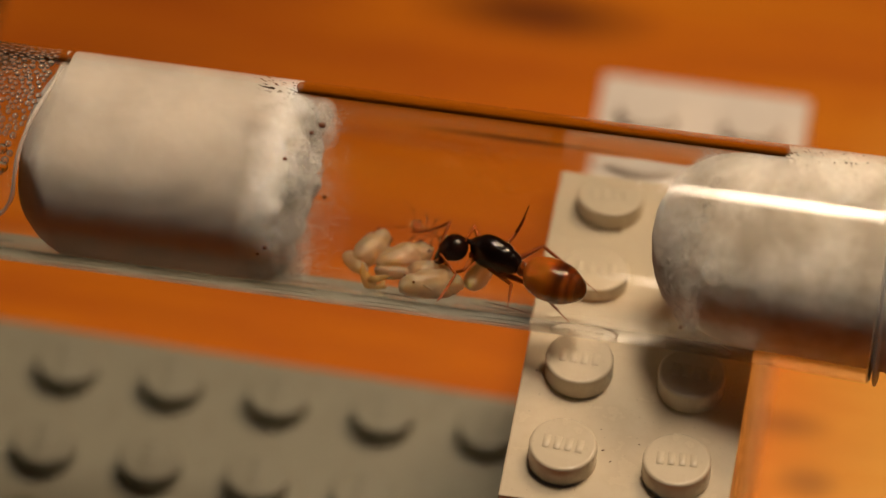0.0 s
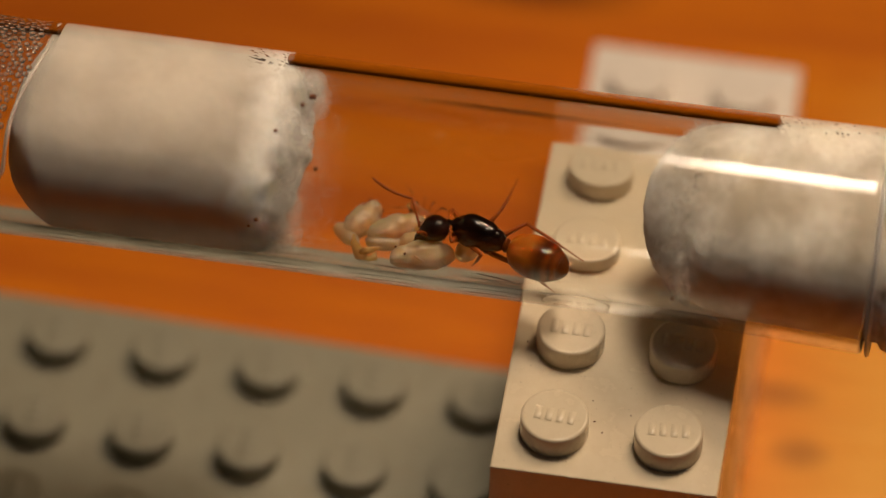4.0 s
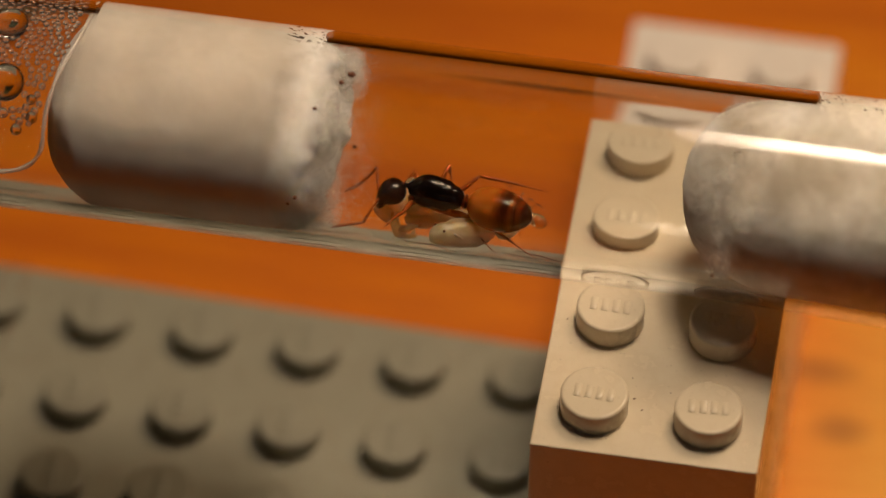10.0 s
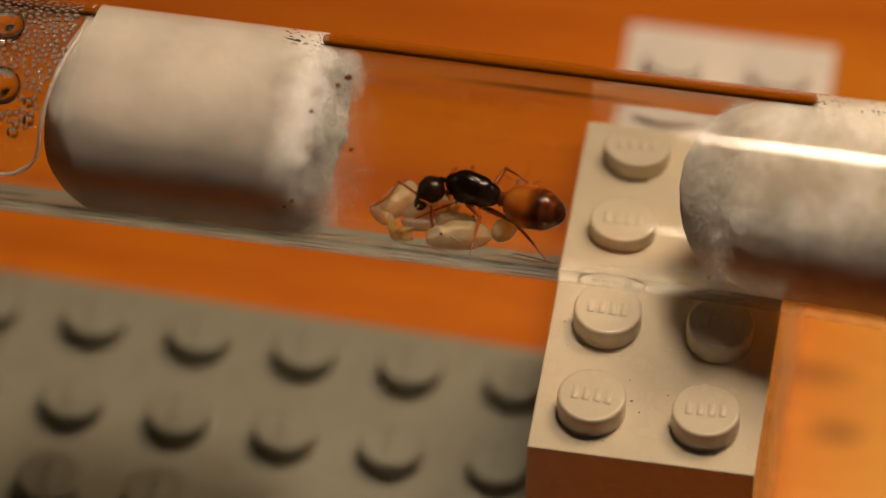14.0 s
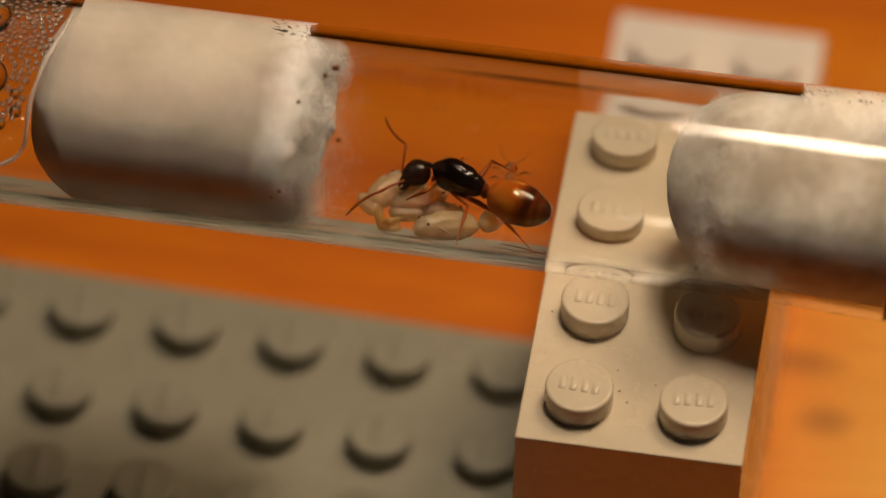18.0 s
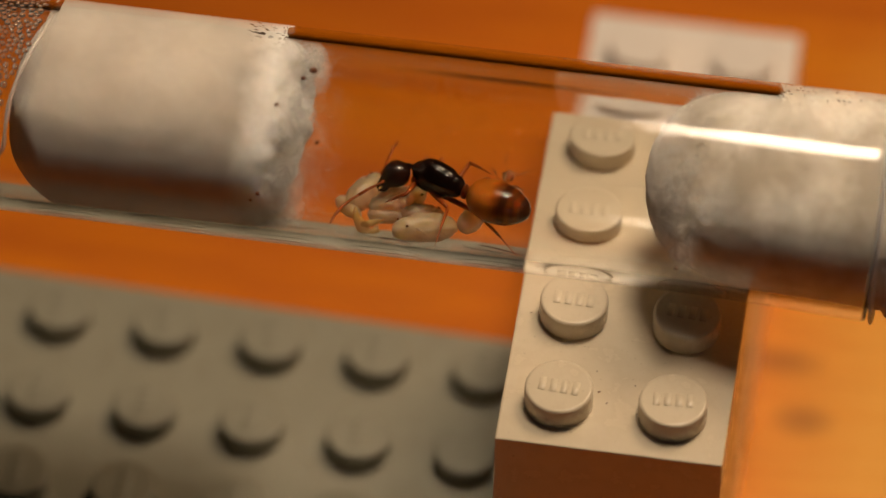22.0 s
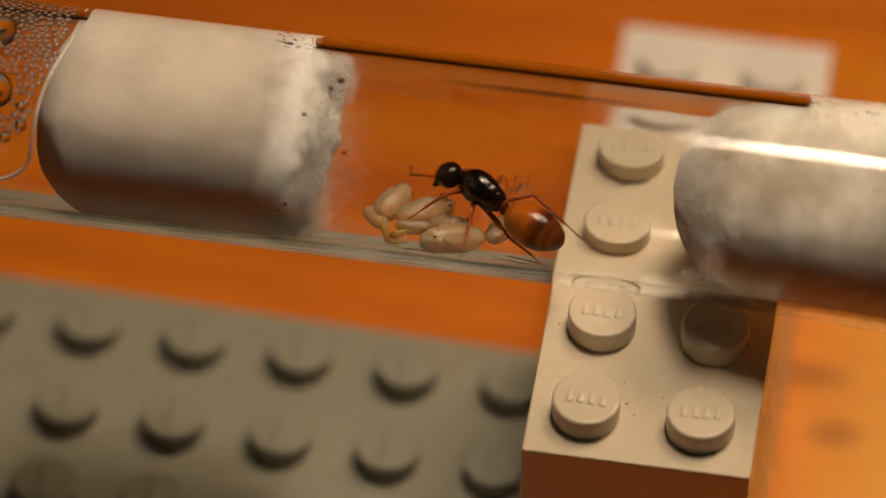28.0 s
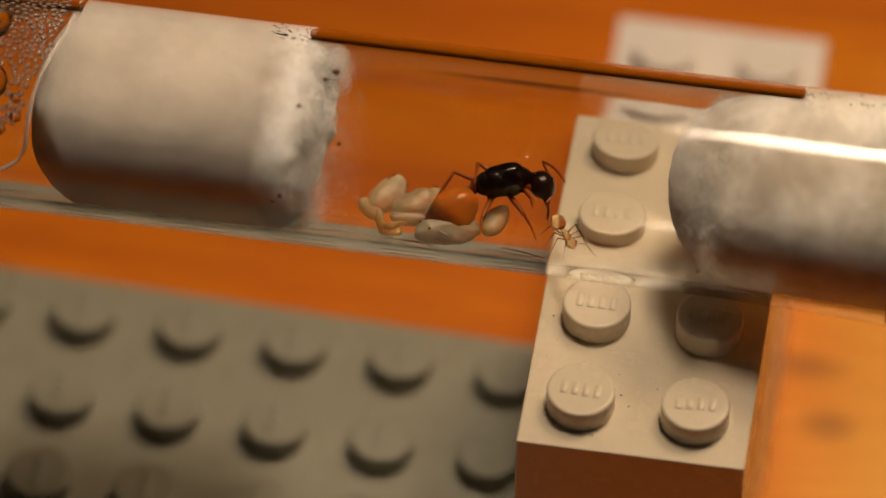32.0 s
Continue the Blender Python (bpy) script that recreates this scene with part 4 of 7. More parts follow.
def pale_worker():
    """A newly hatched worker; the origin is its head, local -x runs to the hind end."""
    ant = thing("callow_worker_ant", "tiny translucent pale worker ant with black eyes", "ant")
    head = part("head", blob(0.46 * MM, 0.42 * MM, 0.36 * MM, (0.1 * MM, 0, 0), level=3), PALE, ant)
    for s in (-1, 1):
        part("eye", blob(0.13 * MM, 0.09 * MM, 0.11 * MM, (0.08 * MM, s * 0.37 * MM, 0.12 * MM), level=2), EYE, head, "black eye")
        part("mandible", limb([(0.45 * MM, s * 0.16 * MM, -0.05 * MM), (0.72 * MM, s * 0.05 * MM, -0.08 * MM)], [0.08 * MM, 0.03 * MM], 6), HUSK, head)
        feeler = part("scape", limb([(0.35 * MM, s * 0.2 * MM, 0.15 * MM), (0.75 * MM, s * 0.75 * MM, 0.4 * MM)], [0.035 * MM, 0.04 * MM], 6), PALE, ant)
        part("funiculus", limb([(0.75 * MM, s * 0.75 * MM, 0.4 * MM), (1.3 * MM, s * 1.0 * MM, 0.3 * MM), (1.8 * MM, s * 1.2 * MM, 0.0)], [0.035 * MM, 0.03 * MM, 0.015 * MM], 6), PALE, feeler)
    part("mesosoma", blob(0.72 * MM, 0.32 * MM, 0.33 * MM, (-0.95 * MM, 0, 0), level=3, shape=lambda u: (u.x, u.y * (0.85 + 0.25 * u.x), u.z * (0.85 + 0.25 * u.x))), PALE, ant)
    part("petiole", blob(0.12 * MM, 0.16 * MM, 0.2 * MM, (-1.75 * MM, 0, 0), level=2), PALE, ant)
    part("gaster", blob(0.72 * MM, 0.52 * MM, 0.5 * MM, (-2.5 * MM, 0, 0), level=3), PALE, ant)
    for s in (-1, 1):
        for k, (x, dx) in enumerate(((-0.55, 0.55), (-0.95, 0.1), (-1.3, -0.6))):
            knee = ((x + 0.6 * dx) * MM, s * 0.95 * MM, 0.35 * MM)
            fem = part("femur", limb([(x * MM, s * 0.25 * MM, -0.1 * MM), knee], [0.07 * MM, 0.05 * MM], 6), PALE, ant)
            part("tibia", limb([knee, ((x + 1.1 * dx) * MM, s * 1.35 * MM, -0.5 * MM), ((x + 1.7 * dx) * MM, s * 1.6 * MM, -0.85 * MM)], [0.05 * MM, 0.04 * MM, 0.02 * MM], 6), PALE, fem)
    return ant


QUEEN = queen()
PALE_ANT = pale_worker()


# ---- what moves ----
def motions():
    walk(QUEEN["root"], [
        (0, pose(-0.00292, 0.01630, 0.03523, 0.0, -0.0, 155.9)), (1, pose(-0.00247, 0.01586, 0.03523, 0.0, -0.0, 161.3)),
        (2, pose(-0.00236, 0.01578, 0.03523, 0.0, 0.0, 164.0)), (3, pose(-0.00266, 0.01545, 0.03523, 0.0, -0.0, 158.2)),
        (4, pose(-0.00339, 0.01549, 0.03523, 0.0, -0.0, 161.6)), (7, pose(-0.00644, 0.01658, 0.03523, 0.0, -0.0, 164.3)),
        (8, pose(-0.00740, 0.01625, 0.03523, 0.0, -0.0, 165.2)), (9, pose(-0.00871, 0.01603, 0.03523, 0.0, 0.0, 168.6)),
        (10, pose(-0.00932, 0.01612, 0.03523, 0.0, -0.0, 170.3)), (11, pose(-0.00929, 0.01612, 0.03523, 0.0, -0.0, 174.8)),
        (12, pose(-0.00773, 0.01655, 0.03523, 0.0, -0.0, 177.1)), (13, pose(-0.00713, 0.01711, 0.03523, 0.0, 0.0, 171.2)),
        (14, pose(-0.00663, 0.01722, 0.03523, 0.0, -0.0, 165.8)), (17, pose(-0.00663, 0.01741, 0.03523, 0.0, -0.0, 158.0)),
        (18, pose(-0.00676, 0.01735, 0.03523, 0.0, -0.0, 157.4)), (19, pose(-0.00676, 0.01733, 0.03523, 0.0, -0.0, 159.0)),
        (20, pose(-0.00674, 0.01743, 0.03523, 0.0, 0.0, 160.1)), (21, pose(-0.00677, 0.01747, 0.03523, 0.0, 0.0, 158.5)),
        (22, pose(-0.00668, 0.01746, 0.03523, 0.0, -0.0, 157.6)), (23, pose(-0.00650, 0.01715, 0.03523, 0.0, -0.0, 159.4)),
        (24, pose(-0.00677, 0.01755, 0.03523, 0.0, -0.0, 158.1)), (26.6, pose(-0.00661, 0.01690, 0.03523, 0.0, -0.0, 158.3)),
        (27, pose(-0.00656, 0.01720, 0.03523, 0.0, -0.0, 146.8)), (28, pose(-0.00551, 0.01761, 0.03523, 0.0, -0.0, 143.5)),
        (28.5, pose(-0.00527, 0.01765, 0.03523, 0.0, -0.0, 131.7)), (29, pose(-0.00513, 0.01764, 0.03523, 0.0, -0.0, 123.3)),
        (29.5, pose(-0.00494, 0.01780, 0.03523, 0.0, -0.0, 119.4)), (30, pose(-0.00505, 0.01791, 0.03523, 0.0, -0.0, 113.1)),
        (30.5, pose(-0.00413, 0.01798, 0.03523, 0.0, -0.0, 98.0)), (31, pose(-0.00371, 0.01839, 0.03523, 0.0, -0.0, 78.7)),
        (31.4, pose(-0.00380, 0.01898, 0.03523, 0.0, -0.0, 67.3)), (31.7, pose(-0.00344, 0.01836, 0.03523, 0.0, -0.0, 47.7)),
        (32, pose(-0.00338, 0.01798, 0.03523, 0.0, -0.0, 24.2)),
    ])
    walk(QUEEN["head"], [
        (0, pose(0.00212, -0.00000, 0.00005, 13.0, 29.5, 48.2)), (1, pose(0.00212, -0.00000, 0.00005, 13.3, 29.1, 49.8)),
        (2, pose(0.00212, 0.00000, 0.00005, 15.7, 35.5, 57.9)), (3, pose(0.00212, 0.00000, 0.00005, 13.6, 28.3, 51.4)),
        (4, pose(0.00212, -0.00000, 0.00005, 11.9, 25.5, 44.4)), (7, pose(0.00212, -0.00000, 0.00005, 6.9, 40.3, 22.2)),
        (8, pose(0.00212, -0.00000, 0.00005, 8.9, 40.5, 29.2)), (9, pose(0.00212, 0.00000, 0.00005, 8.0, 37.8, 26.5)),
        (10, pose(0.00212, 0.00000, 0.00005, 7.1, 42.3, 22.7)), (11, pose(0.00212, -0.00000, 0.00005, 8.7, 48.4, 26.2)),
        (12, pose(0.00212, 0.00000, 0.00005, 14.3, 35.8, 51.5)), (13, pose(0.00212, 0.00000, 0.00005, 17.3, 40.3, 62.2)),
        (14, pose(0.00212, 0.00000, 0.00005, 15.4, 35.4, 56.6)), (17, pose(0.00212, 0.00000, 0.00005, 13.3, 29.0, 49.9)),
        (18, pose(0.00212, 0.00000, 0.00005, 13.5, 33.2, 49.1)), (19, pose(0.00212, 0.00000, 0.00005, 12.6, 36.0, 44.2)),
        (20, pose(0.00212, 0.00000, 0.00005, 13.6, 29.0, 51.3)), (21, pose(0.00212, 0.00000, 0.00005, 13.8, 28.5, 52.5)),
        (22, pose(0.00212, 0.00000, 0.00005, 14.0, 28.7, 53.1)), (23, pose(0.00212, -0.00000, 0.00005, 8.3, 32.8, 28.5)),
        (24, pose(0.00212, -0.00000, 0.00005, 9.6, 40.0, 31.7)), (26.6, pose(0.00212, -0.00000, 0.00005, 13.0, 34.6, 46.3)),
        (27, pose(0.00212, 0.00000, 0.00005, 15.1, 29.7, 58.2)), (28, pose(0.00212, 0.00000, 0.00005, 4.9, 45.6, 15.0)),
        (28.5, pose(0.00212, 0.00000, 0.00005, 6.6, 53.6, 18.4)), (29, pose(0.00212, -0.00000, 0.00005, 9.0, 42.0, 29.0)),
        (29.5, pose(0.00212, 0.00000, 0.00005, 10.4, 42.9, 33.6)), (30, pose(0.00212, 0.00000, 0.00005, -2.4, 34.5, -8.0)),
        (30.5, pose(0.00212, 0.00000, 0.00005, -3.8, 27.5, -13.1)), (31, pose(0.00212, 0.00000, 0.00005, -22.9, 57.1, -65.7)),
        (31.4, pose(0.00212, 0.00000, 0.00005, -20.4, 54.3, -60.4)), (31.7, pose(0.00212, -0.00000, 0.00005, -12.8, 62.3, -31.7)),
        (32, pose(0.00212, 0.00000, 0.00005, -14.3, 63.2, -34.8)),
    ])
    walk(QUEEN["gaster"], [
        (0, pose(-0.00250, 0.00000, -0.00012, 0.0, 1.7, 5.6)), (1, pose(-0.00250, 0.00000, -0.00012, 0.0, 9.0, -6.7)),
        (2, pose(-0.00250, -0.00000, -0.00012, -0.0, 7.1, -9.0)), (3, pose(-0.00250, -0.00000, -0.00012, 0.0, 5.2, 0.7)),
        (4, pose(-0.00250, -0.00000, -0.00012, -0.0, 4.4, -3.5)), (7, pose(-0.00250, -0.00000, -0.00012, 0.0, -10.9, 0.1)),
        (8, pose(-0.00250, -0.00000, -0.00012, 0.0, -3.0, 3.3)), (9, pose(-0.00250, -0.00000, -0.00012, -0.0, 1.0, -1.2)),
        (10, pose(-0.00250, -0.00000, -0.00012, 0.0, 3.9, -2.8)), (11, pose(-0.00250, -0.00000, -0.00012, 0.0, 6.6, -10.3)),
        (12, pose(-0.00250, 0.00000, -0.00012, 0.0, 5.8, -16.4)), (13, pose(-0.00250, 0.00000, -0.00012, -0.0, 1.3, -3.7)),
        (14, pose(-0.00250, 0.00000, -0.00012, 0.0, 8.0, -2.8)), (17, pose(-0.00250, 0.00000, -0.00012, 0.0, 1.2, 2.7)),
        (18, pose(-0.00250, 0.00000, -0.00012, 0.0, -6.4, 9.8)), (19, pose(-0.00250, 0.00000, -0.00012, 0.0, 1.0, 4.8)),
        (20, pose(-0.00250, -0.00000, -0.00012, 0.0, -1.8, 3.1)), (21, pose(-0.00250, 0.00000, -0.00012, 0.0, -1.1, 6.0)),
        (22, pose(-0.00250, 0.00000, -0.00012, 0.0, 1.4, 6.0)), (23, pose(-0.00250, 0.00000, -0.00012, 0.0, 7.4, -0.8)),
        (24, pose(-0.00250, 0.00000, -0.00012, 0.0, -9.5, 8.5)), (26.6, pose(-0.00250, 0.00000, -0.00012, -0.0, -2.0, 4.8)),
        (27, pose(-0.00250, -0.00000, -0.00012, 0.0, -8.6, 20.7)), (28, pose(-0.00250, 0.00000, -0.00012, 0.0, -6.9, 9.6)),
        (28.5, pose(-0.00250, 0.00000, -0.00012, 0.0, -18.3, 18.4)), (29, pose(-0.00250, -0.00000, -0.00012, 0.0, -14.3, 21.3)),
        (29.5, pose(-0.00250, 0.00000, -0.00012, 0.0, -8.3, 14.8)), (30, pose(-0.00250, 0.00000, -0.00012, 0.0, 1.5, 8.0)),
        (30.5, pose(-0.00250, -0.00000, -0.00012, 0.0, 8.6, 18.0)), (31, pose(-0.00250, 0.00000, -0.00012, 0.0, -6.9, 42.8)),
        (31.4, pose(-0.00250, 0.00000, -0.00012, 0.0, -20.7, 47.5)), (31.7, pose(-0.00250, -0.00000, -0.00012, 0.0, -11.8, 40.2)),
        (32, pose(-0.00250, 0.00000, -0.00012, 0.0, -29.9, 31.2)),
    ])
    walk(QUEEN["Lf_fem"], [
        (0, pose(0.00125, 0.00055, -0.00075, -3.4, -25.1, 103.1)), (1, pose(0.00125, 0.00055, -0.00075, 3.2, -22.7, 81.4)),
        (2, pose(0.00125, 0.00055, -0.00075, -9.9, -29.9, 107.6)), (3, pose(0.00125, 0.00055, -0.00075, -11.7, -19.4, 117.8)),
        (4, pose(0.00125, 0.00055, -0.00075, -5.8, -44.0, 103.5)), (7, pose(0.00125, 0.00055, -0.00075, 13.5, -15.7, 64.1)),
        (8, pose(0.00125, 0.00055, -0.00075, 14.6, 3.9, 53.1)), (9, pose(0.00125, 0.00055, -0.00075, 12.7, -16.3, 66.8)),
        (10, pose(0.00125, 0.00055, -0.00075, 4.6, -26.5, 87.0)), (11, pose(0.00125, 0.00055, -0.00075, 3.0, -27.1, 85.8)),
        (12, pose(0.00125, 0.00055, -0.00075, -12.3, -35.9, 112.5)), (13, pose(0.00125, 0.00055, -0.00075, -7.3, -23.6, 108.3)),
        (14, pose(0.00125, 0.00055, -0.00075, -8.0, -35.7, 115.1)), (17, pose(0.00125, 0.00055, -0.00075, 7.1, -24.8, 93.7)),
        (18, pose(0.00125, 0.00055, -0.00075, 4.9, -29.2, 99.1)), (19, pose(0.00125, 0.00055, -0.00075, 4.9, -36.8, 97.5)),
        (20, pose(0.00125, 0.00055, -0.00075, 3.6, -27.9, 98.7)), (21, pose(0.00125, 0.00055, -0.00075, 2.5, -29.2, 102.6)),
        (22, pose(0.00125, 0.00055, -0.00075, 3.9, -25.8, 100.6)), (23, pose(0.00125, 0.00055, -0.00075, 7.6, -37.9, 91.7)),
        (24, pose(0.00125, 0.00055, -0.00075, -1.5, -26.7, 109.9)), (26.6, pose(0.00125, 0.00055, -0.00075, 0.1, -34.1, 106.7)),
        (27, pose(0.00125, 0.00055, -0.00075, 9.1, -36.6, 102.7)), (28, pose(0.00125, 0.00055, -0.00075, 14.8, -34.1, 96.0)),
        (28.5, pose(0.00125, 0.00055, -0.00075, 22.6, -10.2, 87.7)), (29, pose(0.00125, 0.00055, -0.00075, 16.1, -46.0, 109.4)),
        (29.5, pose(0.00125, 0.00055, -0.00075, 29.9, -29.1, 90.9)), (30, pose(0.00125, 0.00055, -0.00075, 24.7, -38.9, 106.4)),
        (30.5, pose(0.00125, 0.00055, -0.00075, 34.5, -54.4, 108.3)), (31, pose(0.00125, 0.00055, -0.00075, 50.0, -40.3, 106.7)),
        (31.4, pose(0.00125, 0.00055, -0.00075, 14.2, -67.2, 160.7)), (31.55, pose(0.00125, 0.00055, -0.00075, 73.0, -21.2, 93.0)),
        (31.7, pose(0.00125, 0.00055, -0.00075, 74.6, 37.5, 71.9)), (32, pose(0.00125, 0.00055, -0.00075, 77.8, 28.3, 101.3)),
    ])
    walk(QUEEN["Lm_fem"], [
        (0, pose(0.00005, 0.00060, -0.00090, -12.5, 0.2, 169.1)), (1, pose(0.00005, 0.00060, -0.00090, -12.6, 2.9, 159.4)),
        (2, pose(0.00005, 0.00060, -0.00090, -11.8, -16.7, 149.6)), (3, pose(0.00005, 0.00060, -0.00090, -14.5, -20.4, 163.9)),
        (4, pose(0.00005, 0.00060, -0.00090, -3.9, -34.7, 138.1)), (7, pose(0.00005, 0.00060, -0.00090, -12.6, -10.0, 157.6)),
        (8, pose(0.00005, 0.00060, -0.00090, -12.6, 10.2, -176.0)), (9, pose(0.00005, 0.00060, -0.00090, -12.9, 11.7, 178.7)),
        (10, pose(0.00005, 0.00060, -0.00090, -12.3, 9.0, -179.7)), (11, pose(0.00005, 0.00060, -0.00090, -12.5, 9.9, 174.7)),
        (12, pose(0.00005, 0.00060, -0.00090, -12.8, 11.1, 171.2)), (13, pose(0.00005, 0.00060, -0.00090, -16.1, 19.7, 164.4)),
        (14, pose(0.00005, 0.00060, -0.00090, -16.4, -18.7, 139.6)), (17, pose(0.00005, 0.00060, -0.00090, -16.7, -12.5, 148.5)),
        (18, pose(0.00005, 0.00060, -0.00090, -17.8, -15.0, 153.6)), (19, pose(0.00005, 0.00060, -0.00090, -17.6, -17.0, 151.6)),
        (20, pose(0.00005, 0.00060, -0.00090, -17.7, -12.5, 150.6)), (21, pose(0.00005, 0.00060, -0.00090, -17.7, -12.3, 152.1)),
        (22, pose(0.00005, 0.00060, -0.00090, -17.6, -10.4, 152.9)), (23, pose(0.00005, 0.00060, -0.00090, -16.3, -16.2, 145.2)),
        (24, pose(0.00005, 0.00060, -0.00090, -17.3, -11.4, 150.9)), (26.6, pose(0.00005, 0.00060, -0.00090, -17.0, -17.6, 149.2)),
        (27, pose(0.00005, 0.00060, -0.00090, -16.6, -19.5, 159.7)), (28, pose(0.00005, 0.00060, -0.00090, -4.4, -23.7, 130.4)),
        (28.5, pose(0.00005, 0.00060, -0.00090, -1.2, -21.1, 133.9)), (29, pose(0.00005, 0.00060, -0.00090, 7.1, -37.3, 125.6)),
        (29.5, pose(0.00005, 0.00060, -0.00090, 13.6, -30.1, 117.9)), (30, pose(0.00005, 0.00060, -0.00090, 13.3, -27.0, 124.7)),
        (30.5, pose(0.00005, 0.00060, -0.00090, 22.1, -4.5, 108.6)), (31, pose(0.00005, 0.00060, -0.00090, 21.8, 9.1, 120.3)),
        (31.4, pose(0.00005, 0.00060, -0.00090, 9.6, -38.9, 173.5)), (31.7, pose(0.00005, 0.00060, -0.00090, 49.4, -17.0, 118.7)),
        (32, pose(0.00005, 0.00060, -0.00090, 51.8, -22.2, 134.9)),
    ])
    walk(QUEEN["Lh_fem"], [
        (0, pose(-0.00115, 0.00055, -0.00085, -12.4, 11.8, -169.0)), (1, pose(-0.00115, 0.00055, -0.00085, -11.7, 9.0, -170.7)),
        (2, pose(-0.00115, 0.00055, -0.00085, -12.0, 9.9, -175.0)), (3, pose(-0.00115, 0.00055, -0.00085, -11.7, 8.2, -167.2)),
        (4, pose(-0.00115, 0.00055, -0.00085, -12.6, 12.3, -175.6)), (7, pose(-0.00115, 0.00055, -0.00085, -12.6, 12.5, -178.6)),
        (8, pose(-0.00115, 0.00055, -0.00085, -11.9, 9.8, -175.6)), (9, pose(-0.00115, 0.00055, -0.00085, -11.7, 9.3, -178.1)),
        (10, pose(-0.00115, 0.00055, -0.00085, -11.4, 7.6, -177.8)), (11, pose(-0.00115, 0.00055, -0.00085, -11.4, 7.2, 178.2)),
        (12, pose(-0.00115, 0.00055, -0.00085, -11.7, 9.3, 173.5)), (13, pose(-0.00115, 0.00055, -0.00085, -12.7, 13.0, 174.2)),
        (14, pose(-0.00115, 0.00055, -0.00085, -12.8, 13.2, 179.2)), (17, pose(-0.00115, 0.00055, -0.00085, -12.4, 11.7, -171.1)),
        (18, pose(-0.00115, 0.00055, -0.00085, -13.5, 15.1, -175.2)), (19, pose(-0.00115, 0.00055, -0.00085, -13.2, 14.5, -175.8)),
        (20, pose(-0.00115, 0.00055, -0.00085, -13.7, 15.5, -178.7)), (21, pose(-0.00115, 0.00055, -0.00085, -13.3, 14.6, -175.3)),
        (22, pose(-0.00115, 0.00055, -0.00085, -13.2, 13.9, -174.2)), (23, pose(-0.00115, 0.00055, -0.00085, -12.7, 12.4, -173.8)),
        (24, pose(-0.00115, 0.00055, -0.00085, -13.2, 14.5, -174.9)), (26.6, pose(-0.00115, 0.00055, -0.00085, -12.9, 13.3, -173.6)),
        (27, pose(-0.00115, 0.00055, -0.00085, -13.2, 14.3, -163.5)), (28, pose(-0.00115, 0.00055, -0.00085, -20.5, 28.5, -179.8)),
        (28.5, pose(-0.00115, 0.00055, -0.00085, -25.8, -15.6, 149.9)), (29, pose(-0.00115, 0.00055, -0.00085, -27.3, -26.4, 162.7)),
        (29.5, pose(-0.00115, 0.00055, -0.00085, -26.8, -3.9, 164.8)), (30, pose(-0.00115, 0.00055, -0.00085, -26.8, 4.1, 171.1)),
        (30.5, pose(-0.00115, 0.00055, -0.00085, -31.5, 38.2, 173.8)), (31, pose(-0.00115, 0.00055, -0.00085, -41.9, 5.6, 166.9)),
        (31.4, pose(-0.00115, 0.00055, -0.00085, -33.2, -26.0, 133.5)), (31.7, pose(-0.00115, 0.00055, -0.00085, -24.9, -10.5, 127.2)),
        (32, pose(-0.00115, 0.00055, -0.00085, -24.1, -13.6, 147.0)),
    ])
